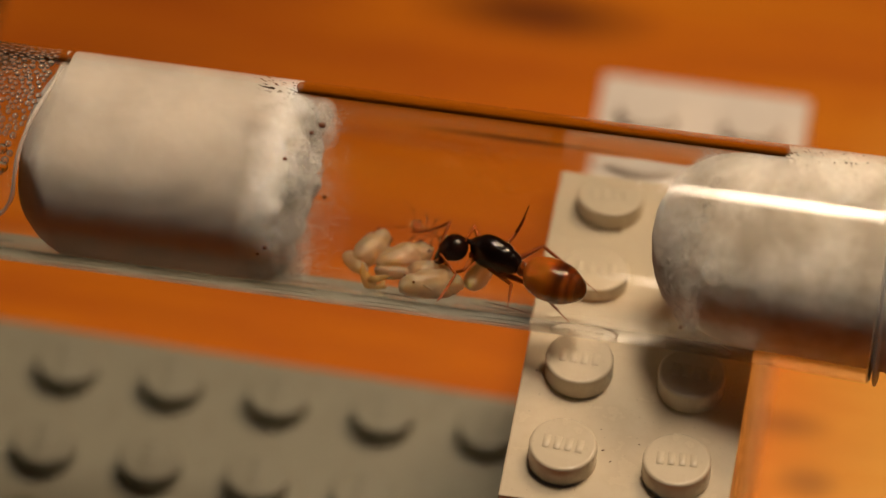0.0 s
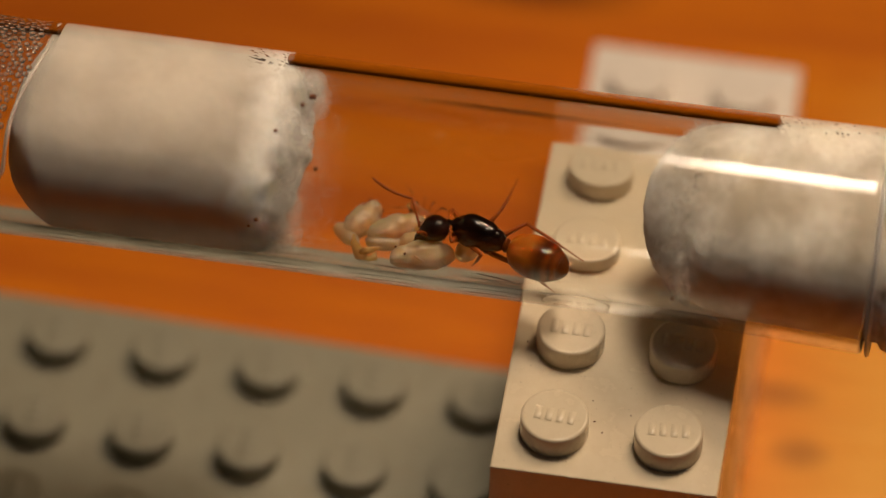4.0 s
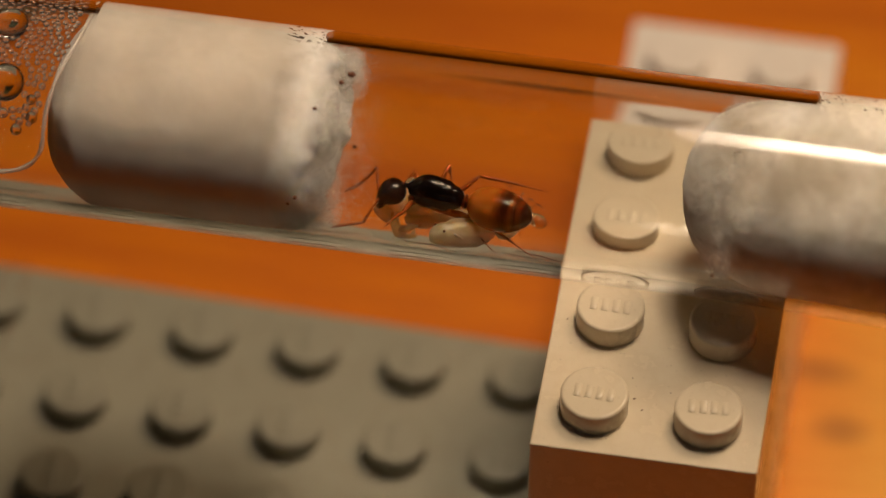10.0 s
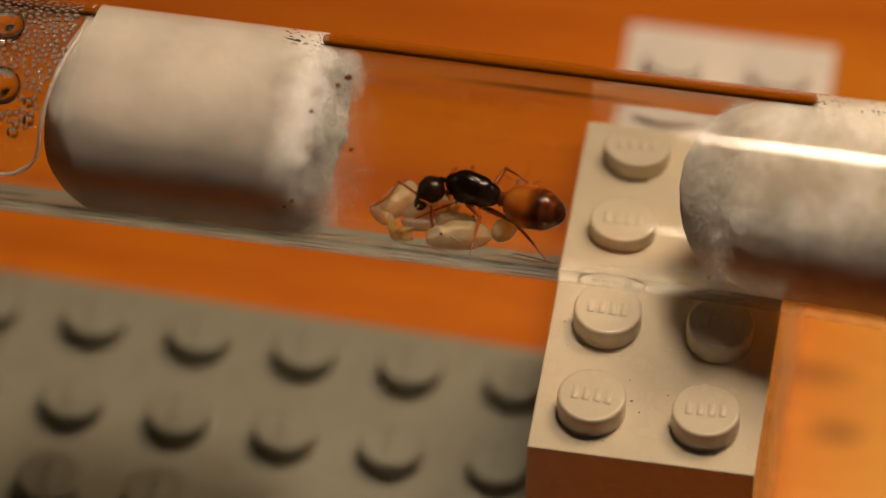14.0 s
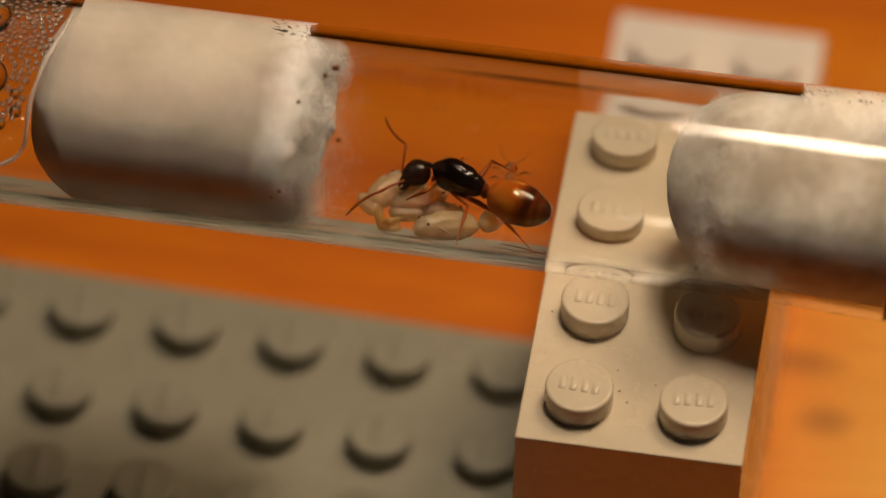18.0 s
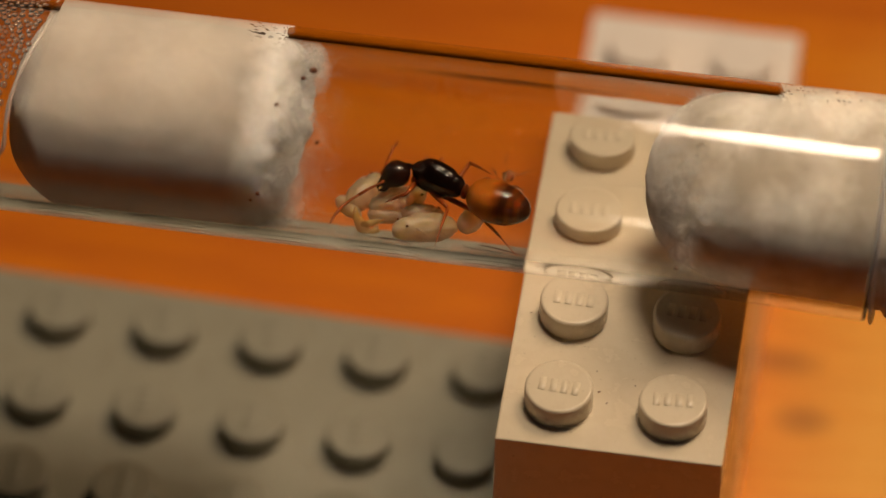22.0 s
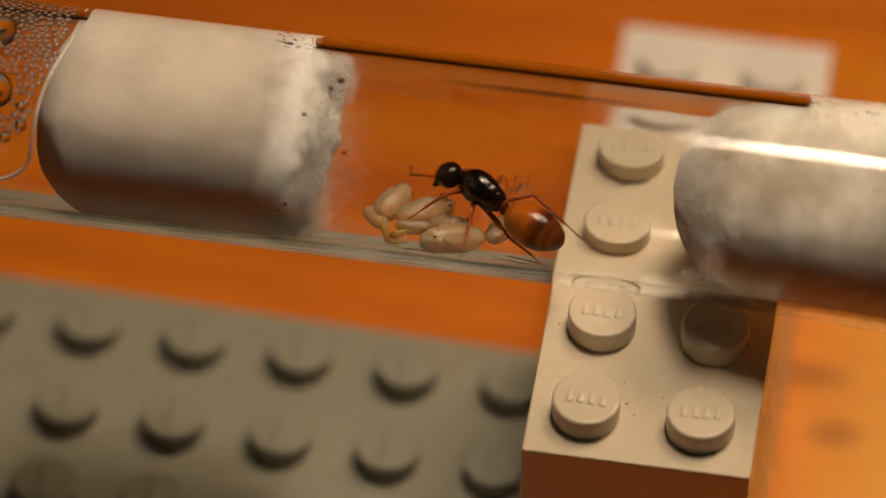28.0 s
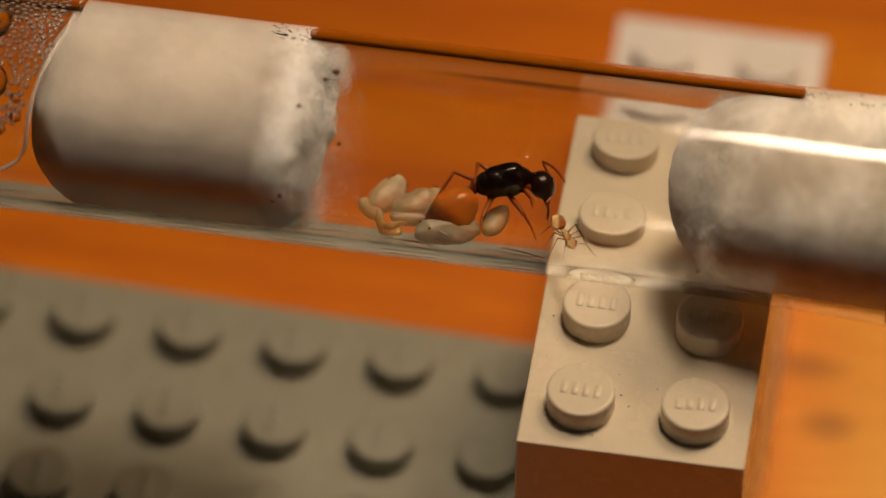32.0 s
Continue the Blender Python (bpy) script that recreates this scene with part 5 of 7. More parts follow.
    walk(QUEEN["Rf_fem"], [
        (0, pose(0.00125, -0.00055, -0.00075, 9.7, 1.0, -42.8)), (1, pose(0.00125, -0.00055, -0.00075, 9.7, -7.4, -48.7)),
        (2, pose(0.00125, -0.00055, -0.00075, 9.4, 3.0, -44.8)), (3, pose(0.00125, -0.00055, -0.00075, 8.6, 3.9, -53.6)),
        (4, pose(0.00125, -0.00055, -0.00075, 10.2, 9.3, -42.4)), (7, pose(0.00125, -0.00055, -0.00075, 7.8, 16.7, -56.1)),
        (8, pose(0.00125, -0.00055, -0.00075, 4.8, 5.8, -71.8)), (9, pose(0.00125, -0.00055, -0.00075, 4.7, 0.3, -78.4)),
        (10, pose(0.00125, -0.00055, -0.00075, 6.3, 12.1, -64.8)), (11, pose(0.00125, -0.00055, -0.00075, 6.7, 10.3, -67.7)),
        (12, pose(0.00125, -0.00055, -0.00075, 7.8, 13.5, -64.4)), (13, pose(0.00125, -0.00055, -0.00075, -0.0, 20.9, -84.5)),
        (14, pose(0.00125, -0.00055, -0.00075, 4.3, 15.6, -65.6)), (17, pose(0.00125, -0.00055, -0.00075, 2.2, 23.8, -63.9)),
        (18, pose(0.00125, -0.00055, -0.00075, 1.9, 19.9, -63.9)), (19, pose(0.00125, -0.00055, -0.00075, 1.3, 20.1, -67.5)),
        (20, pose(0.00125, -0.00055, -0.00075, 0.6, 20.3, -70.5)), (21, pose(0.00125, -0.00055, -0.00075, 1.7, 19.9, -65.6)),
        (22, pose(0.00125, -0.00055, -0.00075, 2.0, 19.8, -64.0)), (23, pose(0.00125, -0.00055, -0.00075, 2.7, 13.5, -63.4)),
        (24, pose(0.00125, -0.00055, -0.00075, 1.6, 19.8, -65.8)), (26.6, pose(0.00125, -0.00055, -0.00075, 1.5, 11.8, -66.3)),
        (27, pose(0.00125, -0.00055, -0.00075, 4.0, 6.4, -39.0)), (28, pose(0.00125, -0.00055, -0.00075, -10.1, 26.8, -82.0)),
        (28.25, pose(0.00125, -0.00055, -0.00075, -16.4, -8.8, -125.8)), (28.5, pose(0.00125, -0.00055, -0.00075, 7.5, -37.6, -178.4)),
        (29, pose(0.00125, -0.00055, -0.00075, 12.6, -65.4, -176.3)), (29.5, pose(0.00125, -0.00055, -0.00075, 14.5, -63.1, -174.5)),
        (30, pose(0.00125, -0.00055, -0.00075, 4.2, -47.3, -155.8)), (30.5, pose(0.00125, -0.00055, -0.00075, 3.5, -50.7, -139.8)),
        (31, pose(0.00125, -0.00055, -0.00075, 9.5, -36.8, -129.1)), (31.4, pose(0.00125, -0.00055, -0.00075, 9.6, -14.2, -117.9)),
        (31.7, pose(0.00125, -0.00055, -0.00075, 13.7, -23.8, -110.7)), (32, pose(0.00125, -0.00055, -0.00075, 16.5, -32.2, -93.2)),
    ])
    walk(QUEEN["Rm_fem"], [
        (0, pose(0.00005, -0.00060, -0.00090, -0.9, -16.9, -96.2)), (1, pose(0.00005, -0.00060, -0.00090, -3.0, -19.5, -95.0)),
        (2, pose(0.00005, -0.00060, -0.00090, -3.1, -13.0, -97.4)), (3, pose(0.00005, -0.00060, -0.00090, 0.8, -33.2, -101.4)),
        (4, pose(0.00005, -0.00060, -0.00090, 4.5, -30.1, -111.7)), (7, pose(0.00005, -0.00060, -0.00090, 7.9, -26.1, -121.7)),
        (8, pose(0.00005, -0.00060, -0.00090, 8.5, -25.2, -123.8)), (9, pose(0.00005, -0.00060, -0.00090, -1.0, -22.3, -103.9)),
        (10, pose(0.00005, -0.00060, -0.00090, -2.4, -36.3, -102.9)), (11, pose(0.00005, -0.00060, -0.00090, -2.5, -36.4, -107.3)),
        (12, pose(0.00005, -0.00060, -0.00090, -11.9, -19.7, -89.9)), (13, pose(0.00005, -0.00060, -0.00090, -12.4, 2.0, -80.8)),
        (14, pose(0.00005, -0.00060, -0.00090, -12.3, -0.5, -68.2)), (17, pose(0.00005, -0.00060, -0.00090, -12.4, 7.7, -62.6)),
        (18, pose(0.00005, -0.00060, -0.00090, -12.8, 5.9, -64.9)), (19, pose(0.00005, -0.00060, -0.00090, -12.8, 5.9, -66.7)),
        (20, pose(0.00005, -0.00060, -0.00090, -13.0, 8.0, -69.3)), (21, pose(0.00005, -0.00060, -0.00090, -12.7, 5.8, -65.1)),
        (22, pose(0.00005, -0.00060, -0.00090, -12.7, 5.9, -64.6)), (23, pose(0.00005, -0.00060, -0.00090, -12.6, -2.5, -64.1)),
        (24, pose(0.00005, -0.00060, -0.00090, -12.9, 7.9, -67.3)), (26.6, pose(0.00005, -0.00060, -0.00090, -12.8, -6.3, -66.1)),
        (27, pose(0.00005, -0.00060, -0.00090, -11.1, -8.0, -68.5)), (28, pose(0.00005, -0.00060, -0.00090, -11.4, 11.0, -76.0)),
        (28.25, pose(0.00005, -0.00060, -0.00090, -5.0, -27.8, -95.7)), (28.5, pose(0.00005, -0.00060, -0.00090, 30.5, -58.6, -140.0)),
        (29, pose(0.00005, -0.00060, -0.00090, 22.2, -39.6, -120.8)), (29.5, pose(0.00005, -0.00060, -0.00090, 20.0, -10.5, -111.8)),
        (30, pose(0.00005, -0.00060, -0.00090, 20.0, 0.9, -106.4)), (30.5, pose(0.00005, -0.00060, -0.00090, 21.6, -11.0, -108.9)),
        (31, pose(0.00005, -0.00060, -0.00090, 24.5, -15.1, -102.6)), (31.4, pose(0.00005, -0.00060, -0.00090, 22.2, 22.7, -123.6)),
        (31.7, pose(0.00005, -0.00060, -0.00090, 23.0, 9.1, -101.1)), (32, pose(0.00005, -0.00060, -0.00090, 23.2, 1.8, -75.2)),
    ])
    walk(QUEEN["Rh_fem"], [
        (0, pose(-0.00115, -0.00055, -0.00085, -7.6, -19.5, -124.3)), (1, pose(-0.00115, -0.00055, -0.00085, -10.1, -23.8, -123.2)),
        (2, pose(-0.00115, -0.00055, -0.00085, -11.1, -25.2, -123.5)), (3, pose(-0.00115, -0.00055, -0.00085, -11.4, -25.7, -117.0)),
        (4, pose(-0.00115, -0.00055, -0.00085, -7.7, -19.4, -130.0)), (7, pose(-0.00115, -0.00055, -0.00085, -7.1, -18.1, -134.3)),
        (8, pose(-0.00115, -0.00055, -0.00085, -5.3, -12.5, -142.2)), (9, pose(-0.00115, -0.00055, -0.00085, -12.5, -26.4, -124.4)),
        (10, pose(-0.00115, -0.00055, -0.00085, -10.9, -24.7, -129.7)), (11, pose(-0.00115, -0.00055, -0.00085, -10.8, -24.5, -134.7)),
        (12, pose(-0.00115, -0.00055, -0.00085, -18.1, -32.1, -121.4)), (13, pose(-0.00115, -0.00055, -0.00085, -20.0, -10.1, -110.6)),
        (14, pose(-0.00115, -0.00055, -0.00085, -21.6, -11.6, -96.5)), (17, pose(-0.00115, -0.00055, -0.00085, -21.9, -1.6, -86.5)),
        (18, pose(-0.00115, -0.00055, -0.00085, -21.7, -4.8, -88.8)), (19, pose(-0.00115, -0.00055, -0.00085, -21.7, -2.4, -91.0)),
        (20, pose(-0.00115, -0.00055, -0.00085, -21.7, -0.5, -91.8)), (21, pose(-0.00115, -0.00055, -0.00085, -21.7, 1.1, -88.6)),
        (22, pose(-0.00115, -0.00055, -0.00085, -21.7, 0.4, -86.3)), (23, pose(-0.00115, -0.00055, -0.00085, -21.8, -4.8, -85.4)),
        (24, pose(-0.00115, -0.00055, -0.00085, -21.6, 1.3, -89.1)), (26.6, pose(-0.00115, -0.00055, -0.00085, -21.6, -3.7, -87.5)),
        (27, pose(-0.00115, -0.00055, -0.00085, -19.7, -16.7, -86.6)), (28, pose(-0.00115, -0.00055, -0.00085, -10.2, -7.1, -127.2)),
        (28.5, pose(-0.00115, -0.00055, -0.00085, -10.0, -5.5, -117.4)), (29, pose(-0.00115, -0.00055, -0.00085, -10.2, -7.1, -107.3)),
        (29.5, pose(-0.00115, -0.00055, -0.00085, -9.9, -4.4, -106.5)), (30, pose(-0.00115, -0.00055, -0.00085, -5.4, -29.1, -115.4)),
        (30.5, pose(-0.00115, -0.00055, -0.00085, 11.8, -42.0, -129.3)), (31, pose(-0.00115, -0.00055, -0.00085, 13.6, -25.0, -113.2)),
        (31.4, pose(-0.00115, -0.00055, -0.00085, 13.3, 21.5, -91.3)), (31.7, pose(-0.00115, -0.00055, -0.00085, 4.2, -8.5, -140.1)),
        (32, pose(-0.00115, -0.00055, -0.00085, 5.2, -9.9, -123.0)),
    ])
    walk(QUEEN["Lf_tib"], [
        (0, pose(0.00220, 0.00000, -0.00000, -12.0, 38.5, -141.5)), (1, pose(0.00220, 0.00000, 0.00000, -13.3, 34.4, -130.9)),
        (2, pose(0.00220, -0.00000, 0.00000, -16.3, 55.7, -155.5)), (3, pose(0.00220, 0.00000, -0.00000, -21.8, 50.4, -170.4)),
        (4, pose(0.00220, 0.00000, 0.00000, -29.5, -7.4, -165.1)), (5.5, pose(0.00220, -0.00000, 0.00000, -22.2, 20.1, -131.1)),
        (7, pose(0.00220, -0.00000, 0.00000, 4.1, 36.8, -85.0)), (8, pose(0.00220, 0.00000, 0.00000, 1.5, 40.5, -95.3)),
        (9, pose(0.00220, -0.00000, -0.00000, -13.1, 31.2, -121.7)), (9.5, pose(0.00220, 0.00000, -0.00000, 25.7, 26.8, -55.2)),
        (10, pose(0.00220, 0.00000, 0.00000, 40.0, -4.3, -5.2)), (11, pose(0.00220, 0.00000, 0.00000, 40.4, -6.3, -12.9)),
        (12, pose(0.00220, 0.00000, -0.00000, 31.6, 30.7, -51.1)), (13, pose(0.00220, 0.00000, -0.00000, 43.7, 12.1, -35.3)),
        (13.5, pose(0.00220, 0.00000, 0.00000, 23.7, 31.5, -72.2)), (14, pose(0.00220, -0.00000, 0.00000, -8.0, 33.5, -119.0)),
        (17, pose(0.00220, -0.00000, -0.00000, -17.0, 34.4, -123.3)), (18, pose(0.00220, 0.00000, -0.00000, -18.4, 34.3, -125.9)),
        (19, pose(0.00220, -0.00000, 0.00000, -26.4, 33.4, -132.1)), (20, pose(0.00220, 0.00000, -0.00000, -18.4, 34.0, -129.4)),
        (21, pose(0.00220, -0.00000, 0.00000, -18.1, 33.7, -129.5)), (22, pose(0.00220, 0.00000, -0.00000, -13.8, 36.3, -123.0)),
        (23, pose(0.00220, -0.00000, -0.00000, -28.0, 31.0, -128.3)), (24, pose(0.00220, -0.00000, 0.00000, -13.5, 35.0, -129.6)),
        (26.6, pose(0.00220, 0.00000, -0.00000, -14.2, 34.4, -119.4)), (27, pose(0.00220, -0.00000, -0.00000, -10.2, 46.5, -97.0)),
        (28, pose(0.00220, -0.00000, 0.00000, 18.4, 40.8, -48.8)), (28.5, pose(0.00220, -0.00000, 0.00000, -7.0, 30.4, -85.4)),
        (29, pose(0.00220, 0.00000, 0.00000, -22.1, 46.0, -94.7)), (29.5, pose(0.00220, 0.00000, 0.00000, -59.9, 32.1, -136.5)),
        (30, pose(0.00220, 0.00000, 0.00000, -63.0, 35.0, -148.5)), (30.5, pose(0.00220, 0.00000, 0.00000, -70.7, 9.9, -144.7)),
        (31, pose(0.00220, -0.00000, 0.00000, -67.9, 27.7, -117.9)), (31.4, pose(0.00220, -0.00000, 0.00000, -74.8, 2.4, -159.1)),
        (31.7, pose(0.00220, 0.00000, 0.00000, -126.8, 7.0, -179.5)), (32, pose(0.00220, 0.00000, -0.00000, -127.3, 12.7, 168.7)),
    ])
    walk(QUEEN["Lm_tib"], [
        (0, pose(0.00230, 0.00000, -0.00000, 1.8, -19.5, -54.7)), (1, pose(0.00230, -0.00000, 0.00000, 6.1, -31.5, -54.8)),
        (2, pose(0.00230, 0.00000, 0.00000, -8.2, -19.4, -37.0)), (2.33, pose(0.00230, 0.00000, -0.00000, -7.8, 34.7, -47.6)),
        (2.67, pose(0.00230, 0.00000, -0.00000, -86.9, 81.6, -133.0)), (3, pose(0.00230, 0.00000, -0.00000, -165.3, 34.6, 142.1)),
        (4, pose(0.00230, 0.00000, 0.00000, -154.7, 30.5, 178.2)), (5.5, pose(0.00230, 0.00000, 0.00000, -45.7, 60.1, -77.6)),
        (7, pose(0.00230, -0.00000, 0.00000, -2.1, -4.0, -40.1)), (8, pose(0.00230, -0.00000, 0.00000, 7.7, -6.1, -64.4)),
        (9, pose(0.00230, -0.00000, 0.00000, 7.0, -9.5, -45.7)), (10, pose(0.00230, -0.00000, 0.00000, 4.1, 4.8, -31.4)),
        (11, pose(0.00230, -0.00000, -0.00000, 4.9, 4.1, -27.7)), (12, pose(0.00230, -0.00000, 0.00000, 5.2, -1.0, -49.7)),
        (13, pose(0.00230, -0.00000, -0.00000, 14.4, -11.0, -47.5)), (14, pose(0.00230, -0.00000, 0.00000, -3.9, 12.2, -34.5)),
        (17, pose(0.00230, 0.00000, 0.00000, -0.8, 9.5, -37.9)), (18, pose(0.00230, 0.00000, -0.00000, -3.2, 14.2, -42.1)),
        (19, pose(0.00230, 0.00000, -0.00000, -4.4, 17.6, -41.3)), (20, pose(0.00230, 0.00000, 0.00000, -1.7, 12.4, -42.8)),
        (21, pose(0.00230, 0.00000, -0.00000, -1.6, 14.2, -43.2)), (22, pose(0.00230, 0.00000, -0.00000, -0.5, 10.8, -44.1)),
        (23, pose(0.00230, 0.00000, -0.00000, -2.7, 6.1, -35.5)), (24, pose(0.00230, -0.00000, 0.00000, -0.6, 13.4, -40.6)),
        (26.6, pose(0.00230, -0.00000, 0.00000, -3.7, 3.8, -35.8)), (27, pose(0.00230, -0.00000, 0.00000, -4.8, 14.9, -35.9)),
        (28, pose(0.00230, -0.00000, 0.00000, -4.3, 17.6, -5.2)), (28.5, pose(0.00230, -0.00000, -0.00000, -3.9, 16.8, 3.5)),
        (28.75, pose(0.00230, -0.00000, -0.00000, -32.6, 46.4, -31.9)), (29, pose(0.00230, -0.00000, -0.00000, -89.2, 46.9, -94.1)),
        (29.5, pose(0.00230, -0.00000, 0.00000, -81.7, 50.7, -77.9)), (30, pose(0.00230, -0.00000, -0.00000, -81.6, 50.6, -80.2)),
        (30.5, pose(0.00230, -0.00000, 0.00000, -59.6, 44.2, -23.0)), (31, pose(0.00230, -0.00000, 0.00000, -45.8, 24.9, 12.1)),
        (31.2, pose(0.00230, -0.00000, 0.00000, -90.8, 61.9, -68.7)), (31.4, pose(0.00230, -0.00000, -0.00000, -144.8, 29.2, -157.5)),
        (31.55, pose(0.00230, -0.00000, -0.00000, 129.0, 58.2, 139.4)), (31.7, pose(0.00230, -0.00000, -0.00000, 60.9, 17.7, 96.0)),
        (32, pose(0.00230, 0.00000, 0.00000, 70.2, 16.1, 100.1)),
    ])
    walk(QUEEN["Lh_tib"], [
        (0, pose(0.00260, 0.00000, -0.00000, 5.2, -9.1, -37.4)), (1, pose(0.00260, 0.00000, -0.00000, 13.5, -30.6, -71.3)),
        (2, pose(0.00260, 0.00000, 0.00000, 15.9, -32.6, -72.7)), (3, pose(0.00260, 0.00000, -0.00000, 2.9, -12.1, -45.7)),
        (4, pose(0.00260, -0.00000, -0.00000, 3.3, -14.3, -30.1)), (7, pose(0.00260, 0.00000, -0.00000, 0.4, -1.8, -9.0)),
        (8, pose(0.00260, -0.00000, 0.00000, 1.1, -7.6, -36.2)), (9, pose(0.00260, -0.00000, 0.00000, -0.3, -6.5, -29.0)),
        (10, pose(0.00260, 0.00000, -0.00000, -1.5, 1.8, -22.8)), (11, pose(0.00260, 0.00000, -0.00000, -1.8, 3.2, -24.2)),
        (12, pose(0.00260, 0.00000, -0.00000, -0.6, -2.3, -33.0)), (13, pose(0.00260, 0.00000, -0.00000, 2.7, -7.9, -36.1)),
        (14, pose(0.00260, 0.00000, 0.00000, 3.5, -9.4, -40.2)), (17, pose(0.00260, 0.00000, 0.00000, 2.5, -6.7, -43.2)),
        (18, pose(0.00260, -0.00000, -0.00000, 4.7, -13.3, -36.5)), (19, pose(0.00260, -0.00000, 0.00000, 4.9, -12.5, -40.1)),
        (20, pose(0.00260, 0.00000, 0.00000, 4.9, -12.0, -35.0)), (21, pose(0.00260, -0.00000, 0.00000, 3.5, -8.7, -32.5)),
        (22, pose(0.00260, -0.00000, 0.00000, 3.5, -8.7, -35.3)), (23, pose(0.00260, 0.00000, -0.00000, 3.0, -11.2, -41.1)),
        (24, pose(0.00260, -0.00000, -0.00000, 3.2, -7.2, -31.1)), (26.6, pose(0.00260, -0.00000, 0.00000, 5.4, -17.8, -46.2)),
        (27, pose(0.00260, 0.00000, -0.00000, 2.6, -12.5, -31.7)), (28, pose(0.00260, 0.00000, -0.00000, 16.2, -36.1, -30.2)),
        (28.5, pose(0.00260, 0.00000, -0.00000, 27.9, -21.6, -11.2)), (28.67, pose(0.00260, 0.00000, -0.00000, 31.5, 24.7, 22.5)),
        (28.83, pose(0.00260, 0.00000, 0.00000, 80.5, 53.6, 89.1)), (29, pose(0.00260, -0.00000, 0.00000, 132.0, 26.4, 158.0)),
        (29.17, pose(0.00260, -0.00000, 0.00000, 134.5, -23.2, -168.5)), (29.33, pose(0.00260, -0.00000, 0.00000, 85.6, -59.2, -100.2)),
        (29.5, pose(0.00260, -0.00000, 0.00000, 25.3, -29.8, -21.2)), (30, pose(0.00260, 0.00000, -0.00000, 28.1, -37.3, -25.6)),
        (30.5, pose(0.00260, -0.00000, 0.00000, 67.7, -63.8, -64.2)), (31, pose(0.00260, -0.00000, 0.00000, 61.7, -35.4, -23.7)),
        (31.2, pose(0.00260, -0.00000, -0.00000, 46.4, -5.9, 22.5)), (31.4, pose(0.00260, 0.00000, -0.00000, 56.5, 25.3, 65.0)),
        (31.7, pose(0.00260, 0.00000, -0.00000, 32.4, 11.8, 74.1)), (32, pose(0.00260, -0.00000, 0.00000, 34.2, 16.1, 80.7)),
    ])
    walk(QUEEN["Rf_tib"], [
        (0, pose(0.00220, -0.00000, -0.00000, 3.9, -23.5, 148.3)), (1, pose(0.00220, 0.00000, -0.00000, 8.6, -28.4, 146.1)),
        (2, pose(0.00220, -0.00000, -0.00000, 2.3, -21.9, 141.8)), (3, pose(0.00220, 0.00000, 0.00000, 7.3, -29.9, 146.6)),
        (4, pose(0.00220, 0.00000, -0.00000, -2.8, -21.6, 147.9)), (7, pose(0.00220, 0.00000, 0.00000, -4.7, -22.3, 158.3)),
        (8, pose(0.00220, 0.00000, 0.00000, 1.2, -27.2, 165.9)), (9, pose(0.00220, -0.00000, 0.00000, 1.5, -32.2, 170.0)),
        (10, pose(0.00220, -0.00000, -0.00000, -1.8, -18.1, 155.6)), (11, pose(0.00220, 0.00000, -0.00000, -1.2, -17.1, 153.7)),
        (12, pose(0.00220, -0.00000, -0.00000, -3.9, -16.9, 152.4)), (13, pose(0.00220, 0.00000, 0.00000, -3.5, -10.6, 168.5)),
        (14, pose(0.00220, 0.00000, 0.00000, -4.5, -19.0, 163.5)), (17, pose(0.00220, 0.00000, 0.00000, -6.1, -12.1, 169.4)),
        (18, pose(0.00220, 0.00000, -0.00000, -5.4, -15.8, 169.8)), (19, pose(0.00220, -0.00000, 0.00000, -6.1, -16.6, 174.0)),
        (20, pose(0.00220, -0.00000, 0.00000, -5.7, -17.3, 174.2)), (21, pose(0.00220, -0.00000, -0.00000, -5.9, -17.2, 171.9)),
        (22, pose(0.00220, -0.00000, 0.00000, -5.5, -17.9, 169.9)), (23, pose(0.00220, -0.00000, 0.00000, -4.7, -23.1, 168.2)),
        (24, pose(0.00220, -0.00000, -0.00000, -5.9, -19.4, 172.7)), (26.6, pose(0.00220, 0.00000, 0.00000, -3.8, -23.9, 170.1)),
        (27, pose(0.00220, 0.00000, 0.00000, -3.2, -29.4, 155.6)), (28, pose(0.00220, -0.00000, -0.00000, -7.3, -12.5, -142.4)),
        (28.25, pose(0.00220, -0.00000, 0.00000, 59.9, -10.2, 174.1)), (28.5, pose(0.00220, -0.00000, 0.00000, 115.0, 28.5, 155.6)),
        (29, pose(0.00220, -0.00000, 0.00000, 126.6, 2.6, 161.7)), (29.5, pose(0.00220, -0.00000, -0.00000, 126.2, 1.3, 168.3)),
        (30, pose(0.00220, 0.00000, 0.00000, 123.2, 16.0, 166.8)), (30.5, pose(0.00220, 0.00000, 0.00000, 125.7, 17.4, 172.9)),
        (31, pose(0.00220, -0.00000, 0.00000, 131.1, 22.5, -165.8)), (31.4, pose(0.00220, 0.00000, -0.00000, 127.6, 43.8, -174.2)),
        (31.7, pose(0.00220, 0.00000, 0.00000, 126.0, 27.0, -164.3)), (31.8, pose(0.00220, 0.00000, 0.00000, 151.8, 31.0, -105.5)),
        (31.9, pose(0.00220, 0.00000, 0.00000, 169.1, 14.5, -52.7)), (32, pose(0.00220, 0.00000, 0.00000, 167.0, -8.2, -6.8)),
    ])
